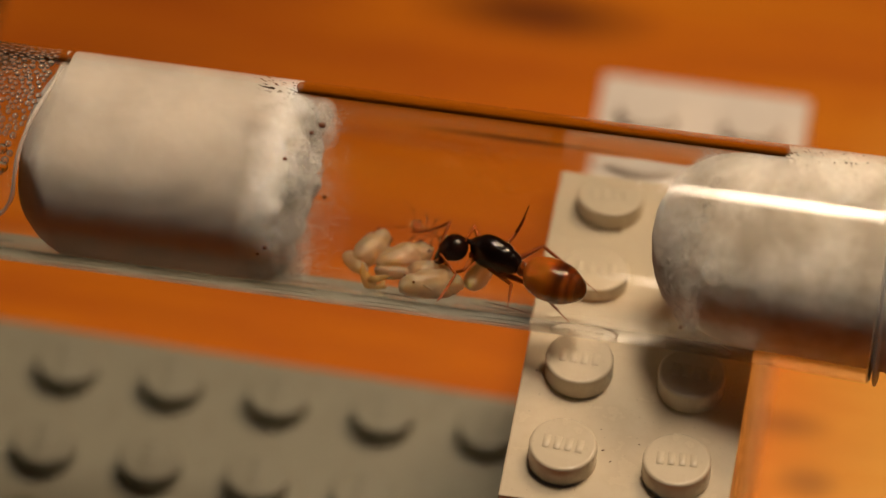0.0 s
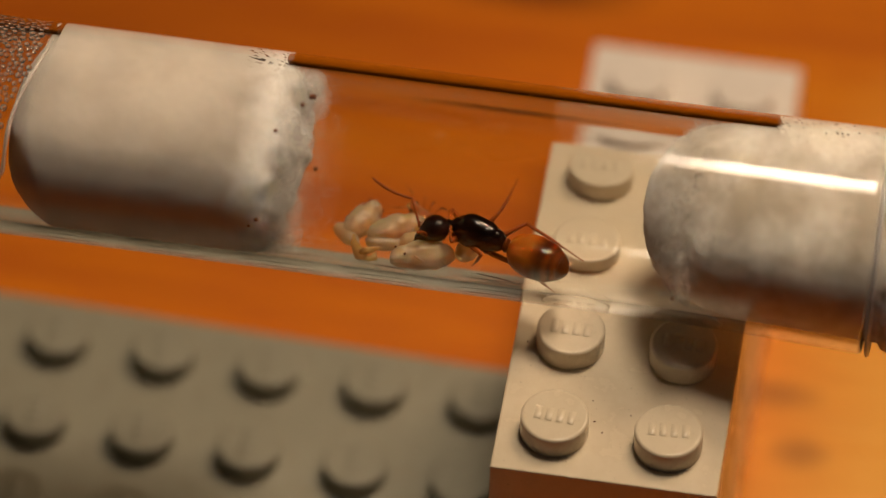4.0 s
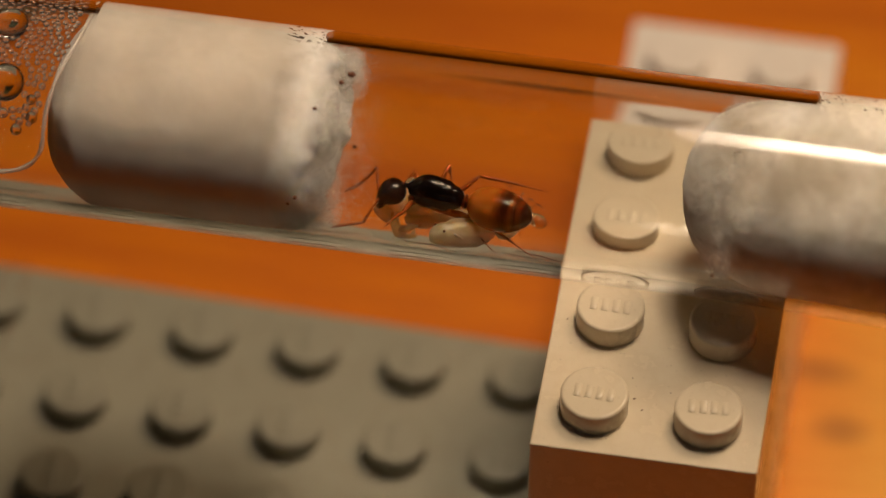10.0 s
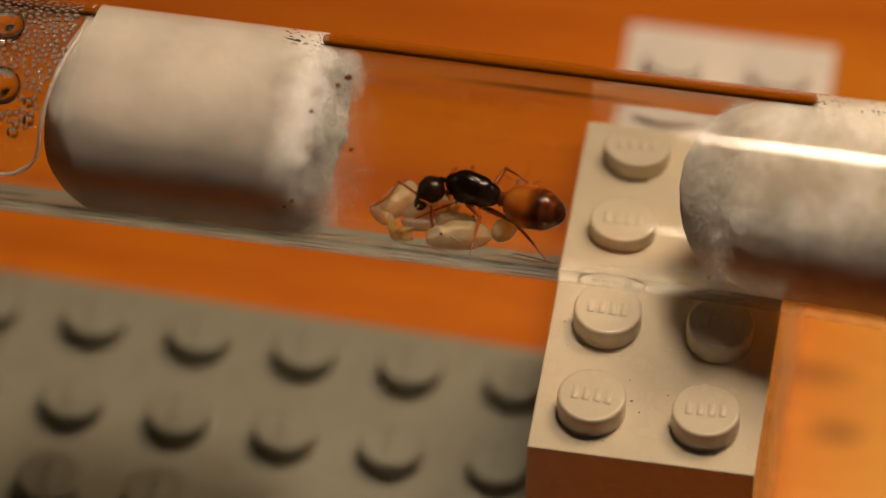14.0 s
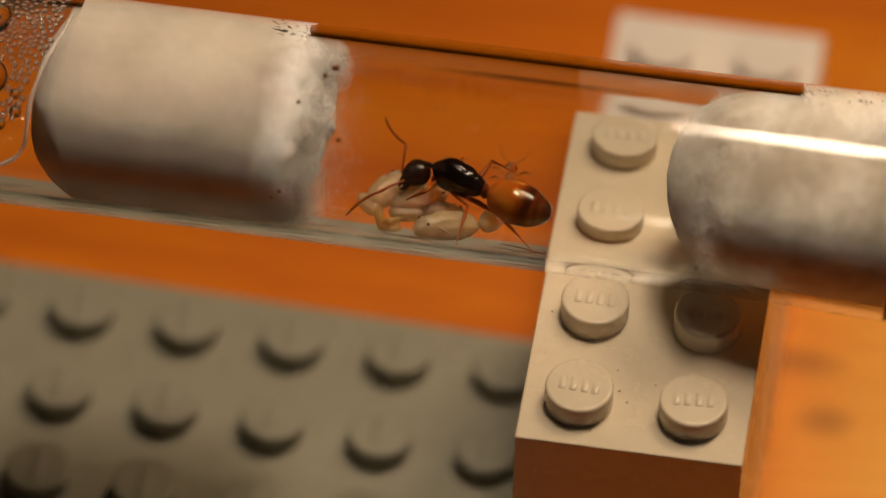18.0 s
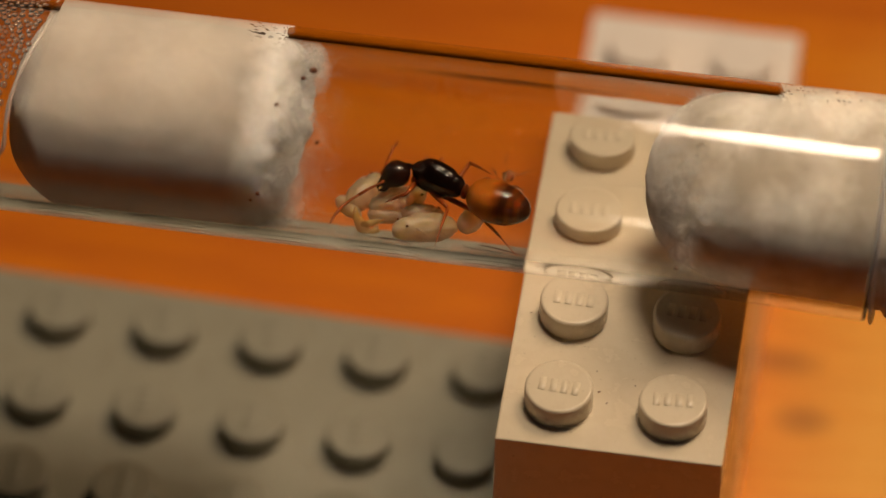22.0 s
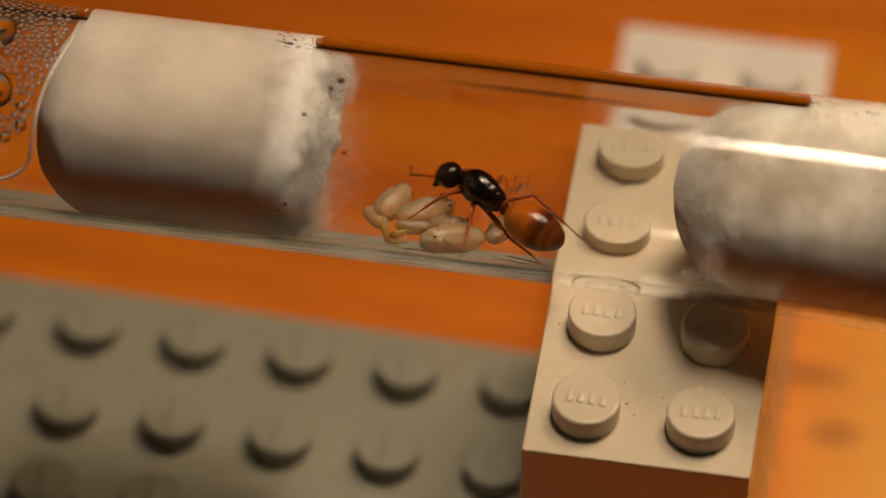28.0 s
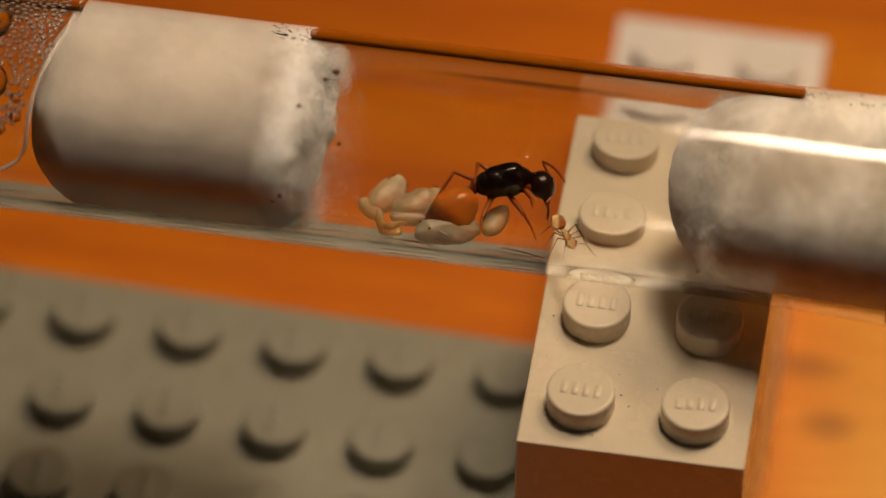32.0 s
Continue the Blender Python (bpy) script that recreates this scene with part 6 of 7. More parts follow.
    walk(QUEEN["Rm_tib"], [
        (0, pose(0.00230, -0.00000, -0.00000, 163.1, -65.9, -44.2)), (0.5, pose(0.00230, -0.00000, -0.00000, 125.0, -20.3, 4.3)),
        (1, pose(0.00230, -0.00000, 0.00000, 125.9, 31.5, 24.1)), (2, pose(0.00230, 0.00000, 0.00000, 123.8, 23.2, 23.7)),
        (3, pose(0.00230, -0.00000, -0.00000, 133.8, 39.4, 36.2)), (4, pose(0.00230, 0.00000, -0.00000, 126.2, 36.7, 32.1)),
        (5.5, pose(0.00230, 0.00000, -0.00000, 115.6, -13.5, -21.5)), (7, pose(0.00230, 0.00000, 0.00000, 162.6, -46.4, -98.4)),
        (8, pose(0.00230, -0.00000, -0.00000, 159.9, -41.8, -92.4)), (9, pose(0.00230, -0.00000, 0.00000, 170.7, -55.1, -124.3)),
        (9.5, pose(0.00230, -0.00000, -0.00000, 173.4, 14.9, -144.8)), (10, pose(0.00230, -0.00000, -0.00000, 102.8, 72.4, 137.7)),
        (11, pose(0.00230, -0.00000, 0.00000, 89.8, 73.7, 124.0)), (11.5, pose(0.00230, 0.00000, -0.00000, 167.3, 18.0, -156.5)),
        (12, pose(0.00230, 0.00000, -0.00000, 172.7, -51.1, -145.0)), (13, pose(0.00230, 0.00000, -0.00000, -171.3, -32.0, -167.9)),
        (14, pose(0.00230, -0.00000, 0.00000, -172.6, -40.0, -173.2)), (17, pose(0.00230, -0.00000, 0.00000, -170.7, -32.3, -174.6)),
        (18, pose(0.00230, -0.00000, 0.00000, -171.0, -33.3, -171.0)), (19, pose(0.00230, -0.00000, 0.00000, -171.8, -32.6, -169.4)),
        (20, pose(0.00230, 0.00000, -0.00000, -171.2, -30.2, -168.9)), (21, pose(0.00230, 0.00000, -0.00000, -171.8, -32.9, -170.5)),
        (22, pose(0.00230, -0.00000, -0.00000, -171.1, -33.3, -171.4)), (23, pose(0.00230, -0.00000, 0.00000, -173.1, -41.4, -170.3)),
        (24, pose(0.00230, -0.00000, 0.00000, -170.5, -30.8, -170.0)), (26.6, pose(0.00230, -0.00000, 0.00000, -174.9, -44.1, -165.0)),
        (27, pose(0.00230, 0.00000, -0.00000, -172.4, -42.1, -154.4)), (28, pose(0.00230, 0.00000, -0.00000, -161.7, -21.2, -152.9)),
        (28.25, pose(0.00230, -0.00000, -0.00000, 176.6, 7.7, -165.7)), (28.5, pose(0.00230, -0.00000, -0.00000, 145.3, 28.1, 168.8)),
        (29, pose(0.00230, 0.00000, -0.00000, 141.5, 72.1, 169.2)), (29.25, pose(0.00230, 0.00000, -0.00000, -93.3, 35.3, -69.6)),
        (29.5, pose(0.00230, -0.00000, -0.00000, -80.8, -29.7, -64.8)), (30, pose(0.00230, 0.00000, -0.00000, -70.4, -40.5, -64.6)),
        (30.5, pose(0.00230, 0.00000, 0.00000, -83.1, -40.9, -49.7)), (31, pose(0.00230, 0.00000, 0.00000, -83.6, -46.6, -45.7)),
        (31.4, pose(0.00230, 0.00000, 0.00000, -75.7, -46.7, -3.3)), (31.7, pose(0.00230, -0.00000, -0.00000, -81.8, -38.3, -2.7)),
        (32, pose(0.00230, 0.00000, 0.00000, -83.8, -32.2, -4.9)),
    ])
    walk(QUEEN["Rh_tib"], [
        (0, pose(0.00260, 0.00000, 0.00000, -28.9, 42.8, -61.6)), (1, pose(0.00260, -0.00000, 0.00000, -38.2, 45.4, -75.3)),
        (2, pose(0.00260, 0.00000, 0.00000, -38.7, 45.2, -76.3)), (3, pose(0.00260, 0.00000, -0.00000, -35.0, 44.4, -70.9)),
        (4, pose(0.00260, -0.00000, 0.00000, -23.1, 39.8, -52.8)), (7, pose(0.00260, -0.00000, -0.00000, -4.5, 17.4, -15.8)),
        (8, pose(0.00260, 0.00000, 0.00000, -2.6, 8.8, -6.3)), (9, pose(0.00260, -0.00000, 0.00000, -13.1, 48.5, -35.0)),
        (10, pose(0.00260, -0.00000, 0.00000, -17.9, 34.6, -40.9)), (11, pose(0.00260, 0.00000, -0.00000, -17.9, 34.7, -41.0)),
        (12, pose(0.00260, -0.00000, 0.00000, -34.1, -20.2, -85.2)), (13, pose(0.00260, 0.00000, -0.00000, -12.5, -21.5, -107.7)),
        (14, pose(0.00260, 0.00000, -0.00000, -16.2, -24.6, -115.4)), (17, pose(0.00260, -0.00000, 0.00000, -9.3, -22.1, -121.2)),
        (18, pose(0.00260, 0.00000, -0.00000, -10.2, -24.1, -118.8)), (19, pose(0.00260, 0.00000, -0.00000, -8.2, -21.0, -119.2)),
        (20, pose(0.00260, 0.00000, -0.00000, -6.3, -22.1, -121.6)), (21, pose(0.00260, -0.00000, 0.00000, -5.4, -21.3, -124.3)),
        (22, pose(0.00260, -0.00000, 0.00000, -6.7, -20.5, -124.2)), (23, pose(0.00260, 0.00000, -0.00000, -11.7, -25.5, -123.5)),
        (24, pose(0.00260, 0.00000, -0.00000, -5.0, -21.4, -123.3)), (26.6, pose(0.00260, -0.00000, 0.00000, -10.1, -22.2, -120.8)),
        (27, pose(0.00260, 0.00000, 0.00000, -17.1, -24.5, -106.4)), (27.5, pose(0.00260, -0.00000, 0.00000, -14.2, 11.1, -78.3)),
        (28, pose(0.00260, -0.00000, 0.00000, 10.3, 39.5, -39.0)), (28.5, pose(0.00260, -0.00000, 0.00000, 14.9, 39.9, -31.4)),
        (29, pose(0.00260, 0.00000, -0.00000, 12.4, 37.4, -35.6)), (29.5, pose(0.00260, 0.00000, 0.00000, 18.3, 41.3, -25.6)),
        (30, pose(0.00260, 0.00000, 0.00000, -16.6, 58.2, -43.0)), (30.5, pose(0.00260, 0.00000, 0.00000, -42.2, 26.2, -45.1)),
        (31, pose(0.00260, 0.00000, 0.00000, -29.1, 32.8, -29.5)), (31.2, pose(0.00260, 0.00000, 0.00000, -17.0, -5.0, -29.6)),
        (31.4, pose(0.00260, 0.00000, 0.00000, -0.7, -41.8, -39.5)), (31.7, pose(0.00260, 0.00000, 0.00000, 1.5, -30.6, 10.4)),
        (32, pose(0.00260, -0.00000, 0.00000, 1.9, -28.7, 16.6)),
    ])
    walk(QUEEN["L_sc"], [
        (0, pose(0.00325, 0.00173, -0.00049, -11.4, 0.3, 152.3)), (1, pose(0.00321, 0.00176, -0.00048, -13.5, -12.9, 165.1)),
        (2, pose(0.00294, 0.00183, -0.00070, -16.5, 2.3, -165.6)), (2.5, pose(0.00305, 0.00182, -0.00057, -13.8, -6.9, 140.7)),
        (3, pose(0.00317, 0.00180, -0.00045, -4.6, -10.0, 85.9)), (4, pose(0.00338, 0.00168, -0.00036, -16.1, -55.0, 102.1)),
        (7, pose(0.00373, 0.00105, -0.00090, 12.0, -5.5, 50.9)), (8, pose(0.00360, 0.00122, -0.00089, 12.7, -14.7, 45.6)),
        (9, pose(0.00369, 0.00118, -0.00081, 2.3, -14.0, 82.6)), (10, pose(0.00369, 0.00105, -0.00096, 2.0, 20.9, 75.6)),
        (10.5, pose(0.00361, 0.00106, -0.00105, 7.2, -7.5, 119.6)), (11, pose(0.00353, 0.00108, -0.00114, -10.8, -30.9, 169.1)),
        (12, pose(0.00312, 0.00173, -0.00071, 0.2, -31.1, 145.8)), (13, pose(0.00278, 0.00183, -0.00085, 12.2, -32.4, 129.2)),
        (14, pose(0.00298, 0.00182, -0.00069, 9.9, -35.5, 138.6)), (15.5, pose(0.00309, 0.00179, -0.00058, 46.9, -28.5, 77.7)),
        (17, pose(0.00321, 0.00177, -0.00048, 60.9, 0.5, 33.4)), (18, pose(0.00321, 0.00172, -0.00062, 58.7, -7.2, 69.3)),
        (19, pose(0.00332, 0.00160, -0.00073, 54.7, -16.0, 87.8)), (20, pose(0.00317, 0.00179, -0.00047, 54.9, -20.8, 86.0)),
        (21, pose(0.00313, 0.00182, -0.00046, 58.5, -6.7, 72.6)), (22, pose(0.00312, 0.00182, -0.00046, 58.2, 9.3, 60.8)),
        (23, pose(0.00371, 0.00126, -0.00064, 58.3, -25.0, 57.9)), (24, pose(0.00356, 0.00129, -0.00087, 75.9, -16.7, 12.4)),
        (26.6, pose(0.00327, 0.00165, -0.00068, 42.4, -26.1, 91.0)), (27, pose(0.00295, 0.00189, -0.00050, 51.5, -53.2, 88.8)),
        (28, pose(0.00374, 0.00083, -0.00107, 68.1, -28.7, 67.4)), (28.5, pose(0.00354, 0.00086, -0.00131, 78.8, -45.6, 61.8)),
        (29, pose(0.00358, 0.00121, -0.00094, 89.9, -40.6, 54.1)), (29.5, pose(0.00348, 0.00130, -0.00097, 64.7, -33.8, 98.5)),
        (30, pose(0.00410, 0.00017, -0.00076, 40.4, -38.5, 144.7)), (30.5, pose(0.00418, -0.00002, -0.00052, 56.0, -42.9, 136.2)),
        (31, pose(0.00318, -0.00098, -0.00153, 109.0, -26.4, 73.7)), (31.4, pose(0.00330, -0.00096, -0.00145, 113.3, -28.5, 75.7)),
        (31.7, pose(0.00346, -0.00023, -0.00160, 120.7, -33.9, 81.1)), (32, pose(0.00342, -0.00027, -0.00163, 122.9, -35.0, 100.7)),
    ])
    walk(QUEEN["R_sc"], [
        (0, pose(0.00380, 0.00112, -0.00066, 2.9, -24.0, -81.9)), (1, pose(0.00378, 0.00116, -0.00065, -5.8, -38.7, -70.8)),
        (2, pose(0.00355, 0.00129, -0.00088, -31.1, -32.8, -31.5)), (3, pose(0.00375, 0.00122, -0.00062, -34.1, 4.1, -14.6)),
        (4, pose(0.00390, 0.00104, -0.00051, -25.6, -37.0, -45.4)), (7, pose(0.00398, 0.00025, -0.00097, -24.3, 24.4, -58.6)),
        (8, pose(0.00393, 0.00046, -0.00099, -23.1, 2.9, -54.6)), (9, pose(0.00399, 0.00040, -0.00090, -24.3, -7.2, -27.6)),
        (10, pose(0.00395, 0.00025, -0.00104, -19.5, -6.3, -68.4)), (11, pose(0.00381, 0.00029, -0.00123, -19.3, 7.0, -41.2)),
        (12, pose(0.00368, 0.00113, -0.00088, -25.5, 18.2, -71.3)), (13, pose(0.00341, 0.00131, -0.00104, -31.8, 19.0, -85.0)),
        (14, pose(0.00358, 0.00126, -0.00087, -15.7, 16.0, -29.2)), (17, pose(0.00377, 0.00117, -0.00065, -2.3, -35.6, -84.8)),
        (18, pose(0.00375, 0.00110, -0.00079, -12.1, -38.0, -67.9)), (19, pose(0.00381, 0.00093, -0.00087, -19.1, 0.8, -49.0)),
        (20, pose(0.00374, 0.00121, -0.00065, -19.4, -13.0, -47.9)), (21, pose(0.00372, 0.00124, -0.00063, -11.9, -38.4, -63.0)),
        (22, pose(0.00371, 0.00126, -0.00064, 2.9, -30.7, -87.8)), (23, pose(0.00405, 0.00050, -0.00074, 11.8, -28.7, -107.6)),
        (24, pose(0.00392, 0.00054, -0.00098, 4.4, -33.9, -92.1)), (26.6, pose(0.00379, 0.00101, -0.00083, 13.3, -27.0, -109.6)),
        (27, pose(0.00359, 0.00137, -0.00068, 18.8, -18.8, -112.2)), (28, pose(0.00391, 0.00001, -0.00112, 22.8, 0.3, -132.9)),
        (28.5, pose(0.00373, 0.00004, -0.00136, 24.1, 6.0, -96.7)), (29, pose(0.00391, 0.00044, -0.00104, 23.1, -1.0, -111.4)),
        (29.5, pose(0.00385, 0.00056, -0.00108, 22.7, -7.9, -102.4)), (30, pose(0.00400, -0.00067, -0.00073, 22.0, 11.2, -118.8)),
        (30.5, pose(0.00402, -0.00084, -0.00048, 21.0, -8.8, -150.6)), (31, pose(0.00258, -0.00154, -0.00136, 18.1, -51.2, -125.9)),
        (31.4, pose(0.00273, -0.00156, -0.00128, 21.0, -6.4, -120.0)), (31.7, pose(0.00317, -0.00101, -0.00152, 29.5, -16.8, -140.9)),
        (32, pose(0.00311, -0.00105, -0.00154, 30.5, -36.8, -119.7)),
    ])
    walk(QUEEN["L_fu"], [
        (0, pose(0.00210, 0.00000, -0.00000, 4.5, -6.5, -54.0)), (1, pose(0.00210, -0.00000, 0.00000, -5.4, 9.8, -23.9)),
        (2, pose(0.00210, 0.00000, -0.00000, -0.3, 4.1, -43.9)), (2.5, pose(0.00210, -0.00000, 0.00000, -40.0, 30.5, -43.0)),
        (3, pose(0.00210, -0.00000, 0.00000, -96.2, 49.2, -67.7)), (3.5, pose(0.00210, -0.00000, 0.00000, -168.8, 46.3, -152.0)),
        (4, pose(0.00210, -0.00000, -0.00000, 168.8, 3.5, 170.6)), (5, pose(0.00210, -0.00000, -0.00000, -160.9, -49.4, 149.0)),
        (6, pose(0.00210, -0.00000, -0.00000, -58.5, -52.4, 52.9)), (7, pose(0.00210, -0.00000, 0.00000, -25.2, -0.4, 28.0)),
        (8, pose(0.00210, 0.00000, -0.00000, -55.6, 51.8, -30.4)), (9, pose(0.00210, -0.00000, -0.00000, -66.7, 40.6, -89.1)),
        (9.5, pose(0.00210, 0.00000, -0.00000, -36.9, -1.8, -51.1)), (10, pose(0.00210, 0.00000, -0.00000, -34.1, -52.2, -25.3)),
        (10.5, pose(0.00210, -0.00000, -0.00000, -52.3, -9.5, -39.4)), (11, pose(0.00210, -0.00000, -0.00000, -82.3, 24.8, -67.8)),
        (11.5, pose(0.00210, -0.00000, -0.00000, -120.4, 42.7, -120.3)), (12, pose(0.00210, -0.00000, -0.00000, -160.3, 26.8, -174.4)),
        (13, pose(0.00210, -0.00000, 0.00000, -167.5, 32.3, -169.2)), (14, pose(0.00210, 0.00000, -0.00000, -166.3, 57.5, -171.1)),
        (15, pose(0.00210, 0.00000, -0.00000, -142.4, 44.5, -101.1)), (16, pose(0.00210, 0.00000, -0.00000, -146.4, 25.0, -52.2)),
        (17, pose(0.00210, 0.00000, 0.00000, -163.9, 14.2, -7.0)), (18, pose(0.00210, 0.00000, 0.00000, -154.6, 7.2, -50.8)),
        (19, pose(0.00210, 0.00000, 0.00000, -138.8, 15.7, -30.4)), (20, pose(0.00210, -0.00000, -0.00000, -147.7, 10.9, -62.0)),
        (21, pose(0.00210, 0.00000, 0.00000, -152.4, 16.1, -47.2)), (22, pose(0.00210, -0.00000, -0.00000, -139.8, 14.6, 20.4)),
        (22.5, pose(0.00210, -0.00000, -0.00000, -156.7, 19.5, -33.1)), (23, pose(0.00210, -0.00000, -0.00000, -170.9, 9.6, -85.2)),
        (23.5, pose(0.00210, -0.00000, -0.00000, 178.7, 9.7, -48.5)), (24, pose(0.00210, -0.00000, -0.00000, 170.2, 16.0, -11.9)),
        (25.3, pose(0.00210, -0.00000, -0.00000, -169.8, -3.5, -58.9)), (26.6, pose(0.00210, -0.00000, -0.00000, -142.2, -1.3, -109.2)),
        (27, pose(0.00210, 0.00000, -0.00000, -172.0, -34.9, -104.9)), (28, pose(0.00210, -0.00000, 0.00000, -144.1, -30.6, -129.0)),
        (28.5, pose(0.00210, -0.00000, -0.00000, -164.7, -56.0, -126.5)), (28.75, pose(0.00210, -0.00000, -0.00000, 137.2, -45.3, -56.7)),
        (29, pose(0.00210, -0.00000, 0.00000, 119.9, -11.2, -25.1)), (29.25, pose(0.00210, 0.00000, 0.00000, 147.2, -29.4, -63.0)),
        (29.5, pose(0.00210, 0.00000, 0.00000, -177.6, -25.8, -107.8)), (29.75, pose(0.00210, 0.00000, 0.00000, 167.0, -16.4, -49.1)),
        (30, pose(0.00210, -0.00000, -0.00000, 166.6, 0.7, 4.1)), (30.5, pose(0.00210, -0.00000, -0.00000, 169.8, -10.5, 26.1)),
        (30.75, pose(0.00210, -0.00000, 0.00000, -170.1, 22.5, 47.3)), (31, pose(0.00210, -0.00000, 0.00000, -129.8, 40.8, 88.3)),
        (31.4, pose(0.00210, -0.00000, -0.00000, -117.3, 8.9, 96.8)), (31.7, pose(0.00210, 0.00000, -0.00000, -102.1, 20.5, 113.9)),
        (32, pose(0.00210, 0.00000, 0.00000, -92.2, 22.2, 133.5)),
    ])
    walk(QUEEN["R_fu"], [
        (0, pose(0.00210, 0.00000, 0.00000, 38.7, 21.6, 120.4)), (1, pose(0.00210, 0.00000, -0.00000, 54.3, 17.7, 116.2)),
        (2, pose(0.00210, -0.00000, -0.00000, 57.6, 2.8, 70.6)), (3, pose(0.00210, -0.00000, 0.00000, 37.1, -21.8, 41.7)),
        (4, pose(0.00210, -0.00000, 0.00000, 62.1, -9.4, 48.3)), (5.5, pose(0.00210, -0.00000, -0.00000, 20.3, -54.4, 76.3)),
        (7, pose(0.00210, 0.00000, -0.00000, -73.9, -46.5, 159.0)), (7.5, pose(0.00210, 0.00000, -0.00000, -13.7, -29.0, 88.9)),
        (8, pose(0.00210, 0.00000, -0.00000, 3.1, 17.6, 56.5)), (9, pose(0.00210, 0.00000, -0.00000, 19.6, 20.2, 38.2)),
        (10, pose(0.00210, -0.00000, 0.00000, 16.6, 22.8, 102.5)), (11, pose(0.00210, -0.00000, 0.00000, 26.0, -1.8, 123.2)),
        (11.5, pose(0.00210, -0.00000, 0.00000, 17.6, -28.2, 163.9)), (12, pose(0.00210, -0.00000, 0.00000, -12.8, -40.0, -140.3)),
        (13, pose(0.00210, 0.00000, -0.00000, -3.9, -27.6, -130.1)), (13.5, pose(0.00210, 0.00000, -0.00000, 20.7, -32.0, 165.3)),
        (14, pose(0.00210, 0.00000, -0.00000, 35.9, -15.2, 106.9)), (15.5, pose(0.00210, 0.00000, -0.00000, 78.4, -7.8, 61.4)),
        (17, pose(0.00210, -0.00000, 0.00000, 106.4, 24.6, 29.2)), (18, pose(0.00210, 0.00000, -0.00000, 123.1, 26.1, 49.3)),
        (18.5, pose(0.00210, 0.00000, -0.00000, 97.6, -28.9, 65.5)), (19, pose(0.00210, 0.00000, -0.00000, 19.7, -53.6, 138.3)),
        (19.5, pose(0.00210, 0.00000, -0.00000, 73.5, -22.4, 71.9)), (20, pose(0.00210, 0.00000, -0.00000, 80.2, 28.1, 41.7)),
        (21, pose(0.00210, -0.00000, 0.00000, 78.3, 27.2, 35.2)), (22, pose(0.00210, 0.00000, -0.00000, 56.9, 68.3, 34.1)),
        (23, pose(0.00210, -0.00000, -0.00000, 20.7, 25.8, 4.5)), (23.5, pose(0.00210, 0.00000, -0.00000, 17.3, -25.9, 4.9)),
        (24, pose(0.00210, 0.00000, -0.00000, 2.2, -77.3, 18.5)), (25.3, pose(0.00210, -0.00000, -0.00000, 18.3, -19.4, 3.6)),
        (26.6, pose(0.00210, -0.00000, -0.00000, 21.6, 39.0, 3.1)), (27, pose(0.00210, -0.00000, -0.00000, 7.8, 5.3, -18.0)),
        (27.5, pose(0.00210, -0.00000, -0.00000, 22.1, -33.7, -29.2)), (28, pose(0.00210, 0.00000, -0.00000, 68.7, -63.6, -73.7)),
        (28.5, pose(0.00210, 0.00000, 0.00000, 92.1, -47.1, -112.0)), (29, pose(0.00210, 0.00000, 0.00000, 47.1, -17.7, -38.3)),
        (29.5, pose(0.00210, -0.00000, -0.00000, 41.6, 5.9, -12.6)), (30, pose(0.00210, 0.00000, 0.00000, 40.8, 5.2, -10.2)),
        (30.5, pose(0.00210, 0.00000, 0.00000, 37.7, 42.3, 15.8)), (31, pose(0.00210, 0.00000, 0.00000, 19.6, 82.0, -23.7)),
        (31.2, pose(0.00210, 0.00000, 0.00000, 29.5, 24.8, -13.0)), (31.4, pose(0.00210, -0.00000, 0.00000, 29.3, -32.5, -11.2)),
        (31.7, pose(0.00210, 0.00000, 0.00000, 32.3, 17.1, 29.3)), (31.85, pose(0.00210, -0.00000, -0.00000, 37.1, 83.7, 27.9)),
        (32, pose(0.00210, -0.00000, -0.00000, -142.1, 29.7, -157.0)),
    ])
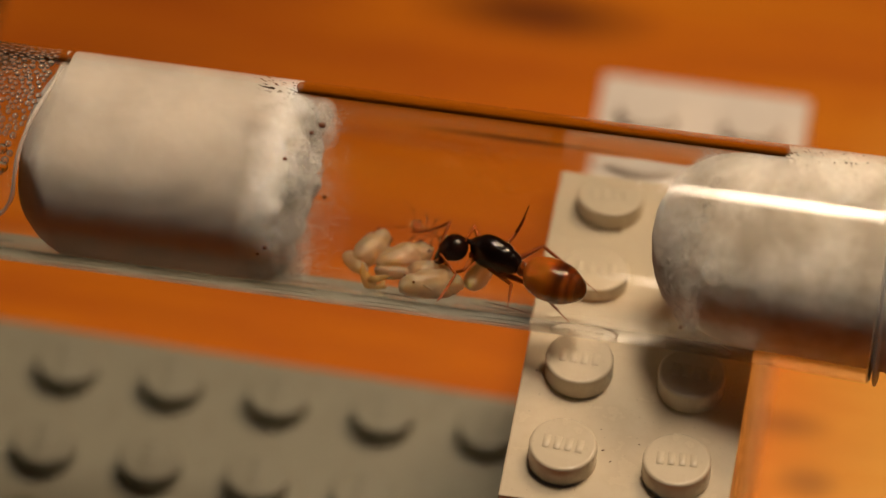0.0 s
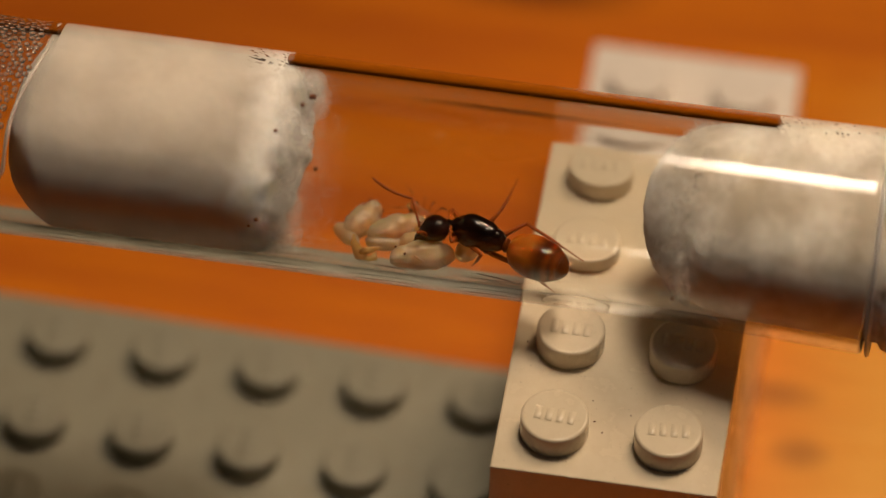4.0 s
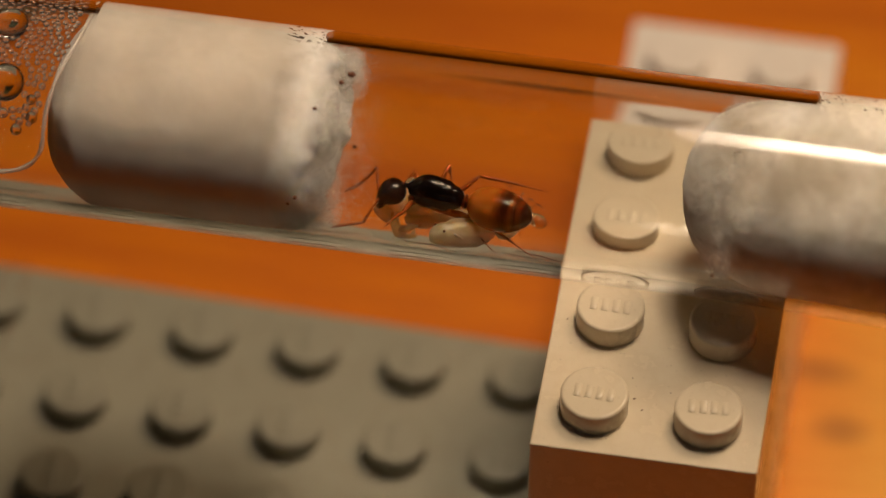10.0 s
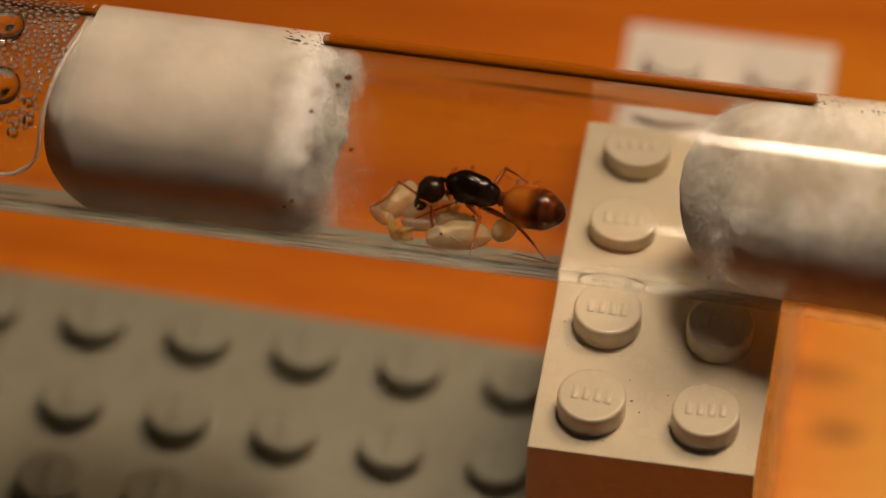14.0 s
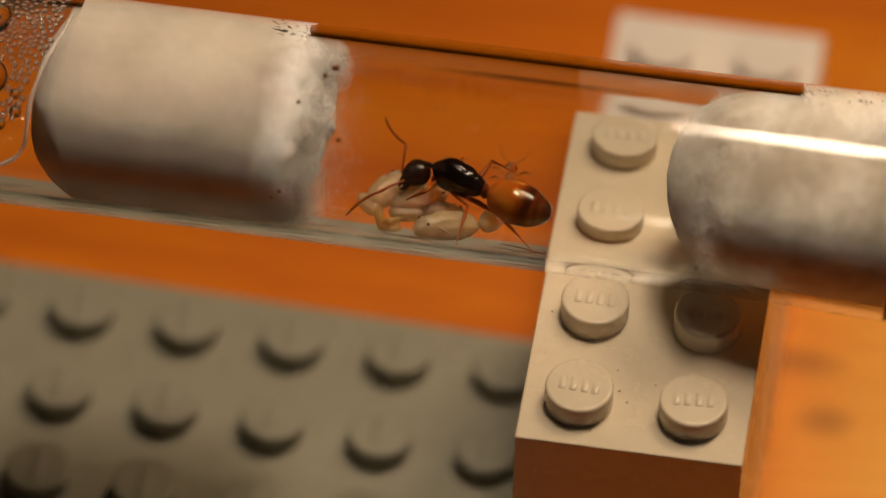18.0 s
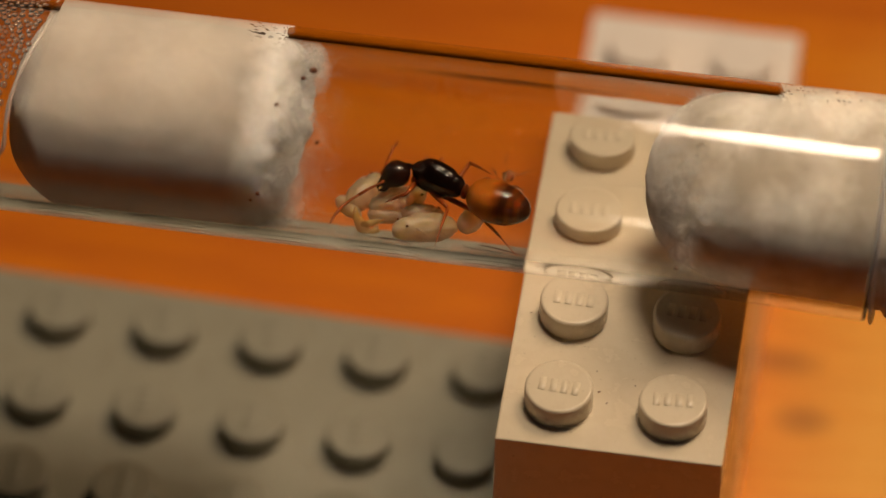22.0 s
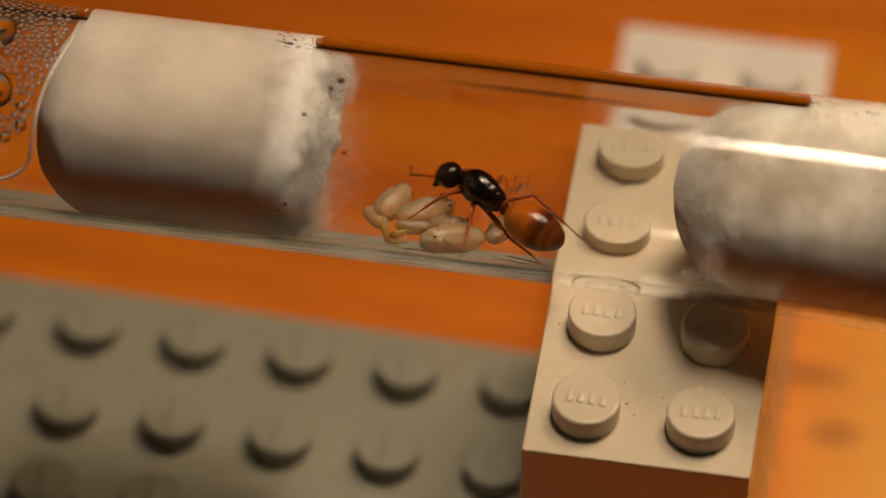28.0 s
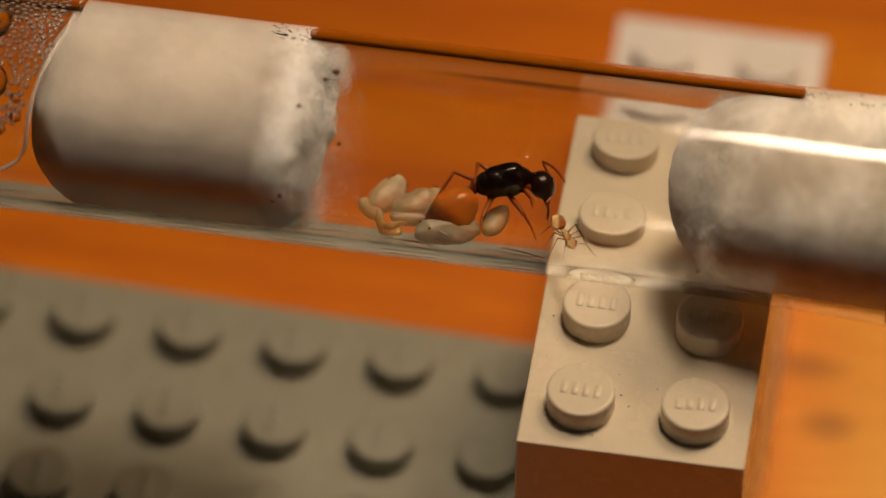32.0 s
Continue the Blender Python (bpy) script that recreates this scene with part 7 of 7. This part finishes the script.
    walk(PALE_ANT, [
        (0, pose(-0.00876, 0.01958, 0.03326, -18.0, -8.2, 159.0)), (1, pose(-0.00855, 0.01951, 0.03322, -17.5, -7.5, 160.0)),
        (2, pose(-0.00807, 0.01921, 0.03310, -14.4, -7.3, 154.6)), (3, pose(-0.00801, 0.01883, 0.03297, -11.6, -5.2, 156.1)),
        (4, pose(-0.00822, 0.01891, 0.03299, -12.0, -5.9, 154.9)), (7, pose(-0.00590, 0.01845, 0.03287, -9.1, -2.6, 165.2)),
        (9, pose(-0.00375, 0.01828, 0.03284, -6.0, -3.2, 138.0)), (10, pose(-0.00404, 0.01818, 0.03282, -6.0, -2.8, 146.6)),
        (12, pose(-0.00281, 0.01930, 0.03314, -7.7, -11.3, 117.4)), (14, pose(-0.00324, 0.01972, 0.03332, -9.7, -15.8, 118.5)),
        (17, pose(-0.00336, 0.02015, 0.03356, 1.9, -21.9, 85.5)), (18, pose(-0.00322, 0.02017, 0.03358, 1.7, -21.7, 86.1)),
        (19, pose(-0.00319, 0.02013, 0.03355, 3.4, -21.4, 81.7)), (20, pose(-0.00315, 0.02017, 0.03358, 2.6, -21.4, 83.9)),
        (21, pose(-0.00259, 0.02021, 0.03360, 5.7, -22.0, 76.5)), (22, pose(-0.00190, 0.01982, 0.03338, 11.0, -16.8, 58.8)),
        (23, pose(-0.00240, 0.01993, 0.03343, 6.3, -18.3, 73.3)), (24, pose(-0.00292, 0.02026, 0.03364, 5.6, -21.8, 77.2)),
        (26.6, pose(-0.00445, 0.02085, 0.03408, 2.1, -30.1, 86.0)), (27, pose(-0.00473, 0.02092, 0.03414, 6.7, -30.7, 77.5)),
        (28, pose(-0.00284, 0.01963, 0.03328, 18.4, -7.8, 21.0)), (28.5, pose(-0.00213, 0.01982, 0.03337, 19.5, -9.7, 24.3)),
        (29, pose(-0.00140, 0.01950, 0.03322, 18.5, -2.8, 6.8)), (29.5, pose(-0.00060, 0.01931, 0.03314, 16.7, 3.8, -8.4)),
        (30, pose(-0.00022, 0.01865, 0.03292, 10.3, 8.9, -22.8)), (30.5, pose(0.00023, 0.01719, 0.03275, -0.5, 11.8, -53.0)),
        (31, pose(0.00018, 0.01570, 0.03299, -4.3, 3.0, -71.8)), (31.4, pose(-0.00004, 0.01589, 0.03294, -1.1, 2.8, -84.7)),
        (31.7, pose(0.00051, 0.01543, 0.03309, -5.3, -4.2, -70.4)), (32, pose(0.00174, 0.01425, 0.03369, -12.5, -11.6, -61.9)),
    ])


motions()
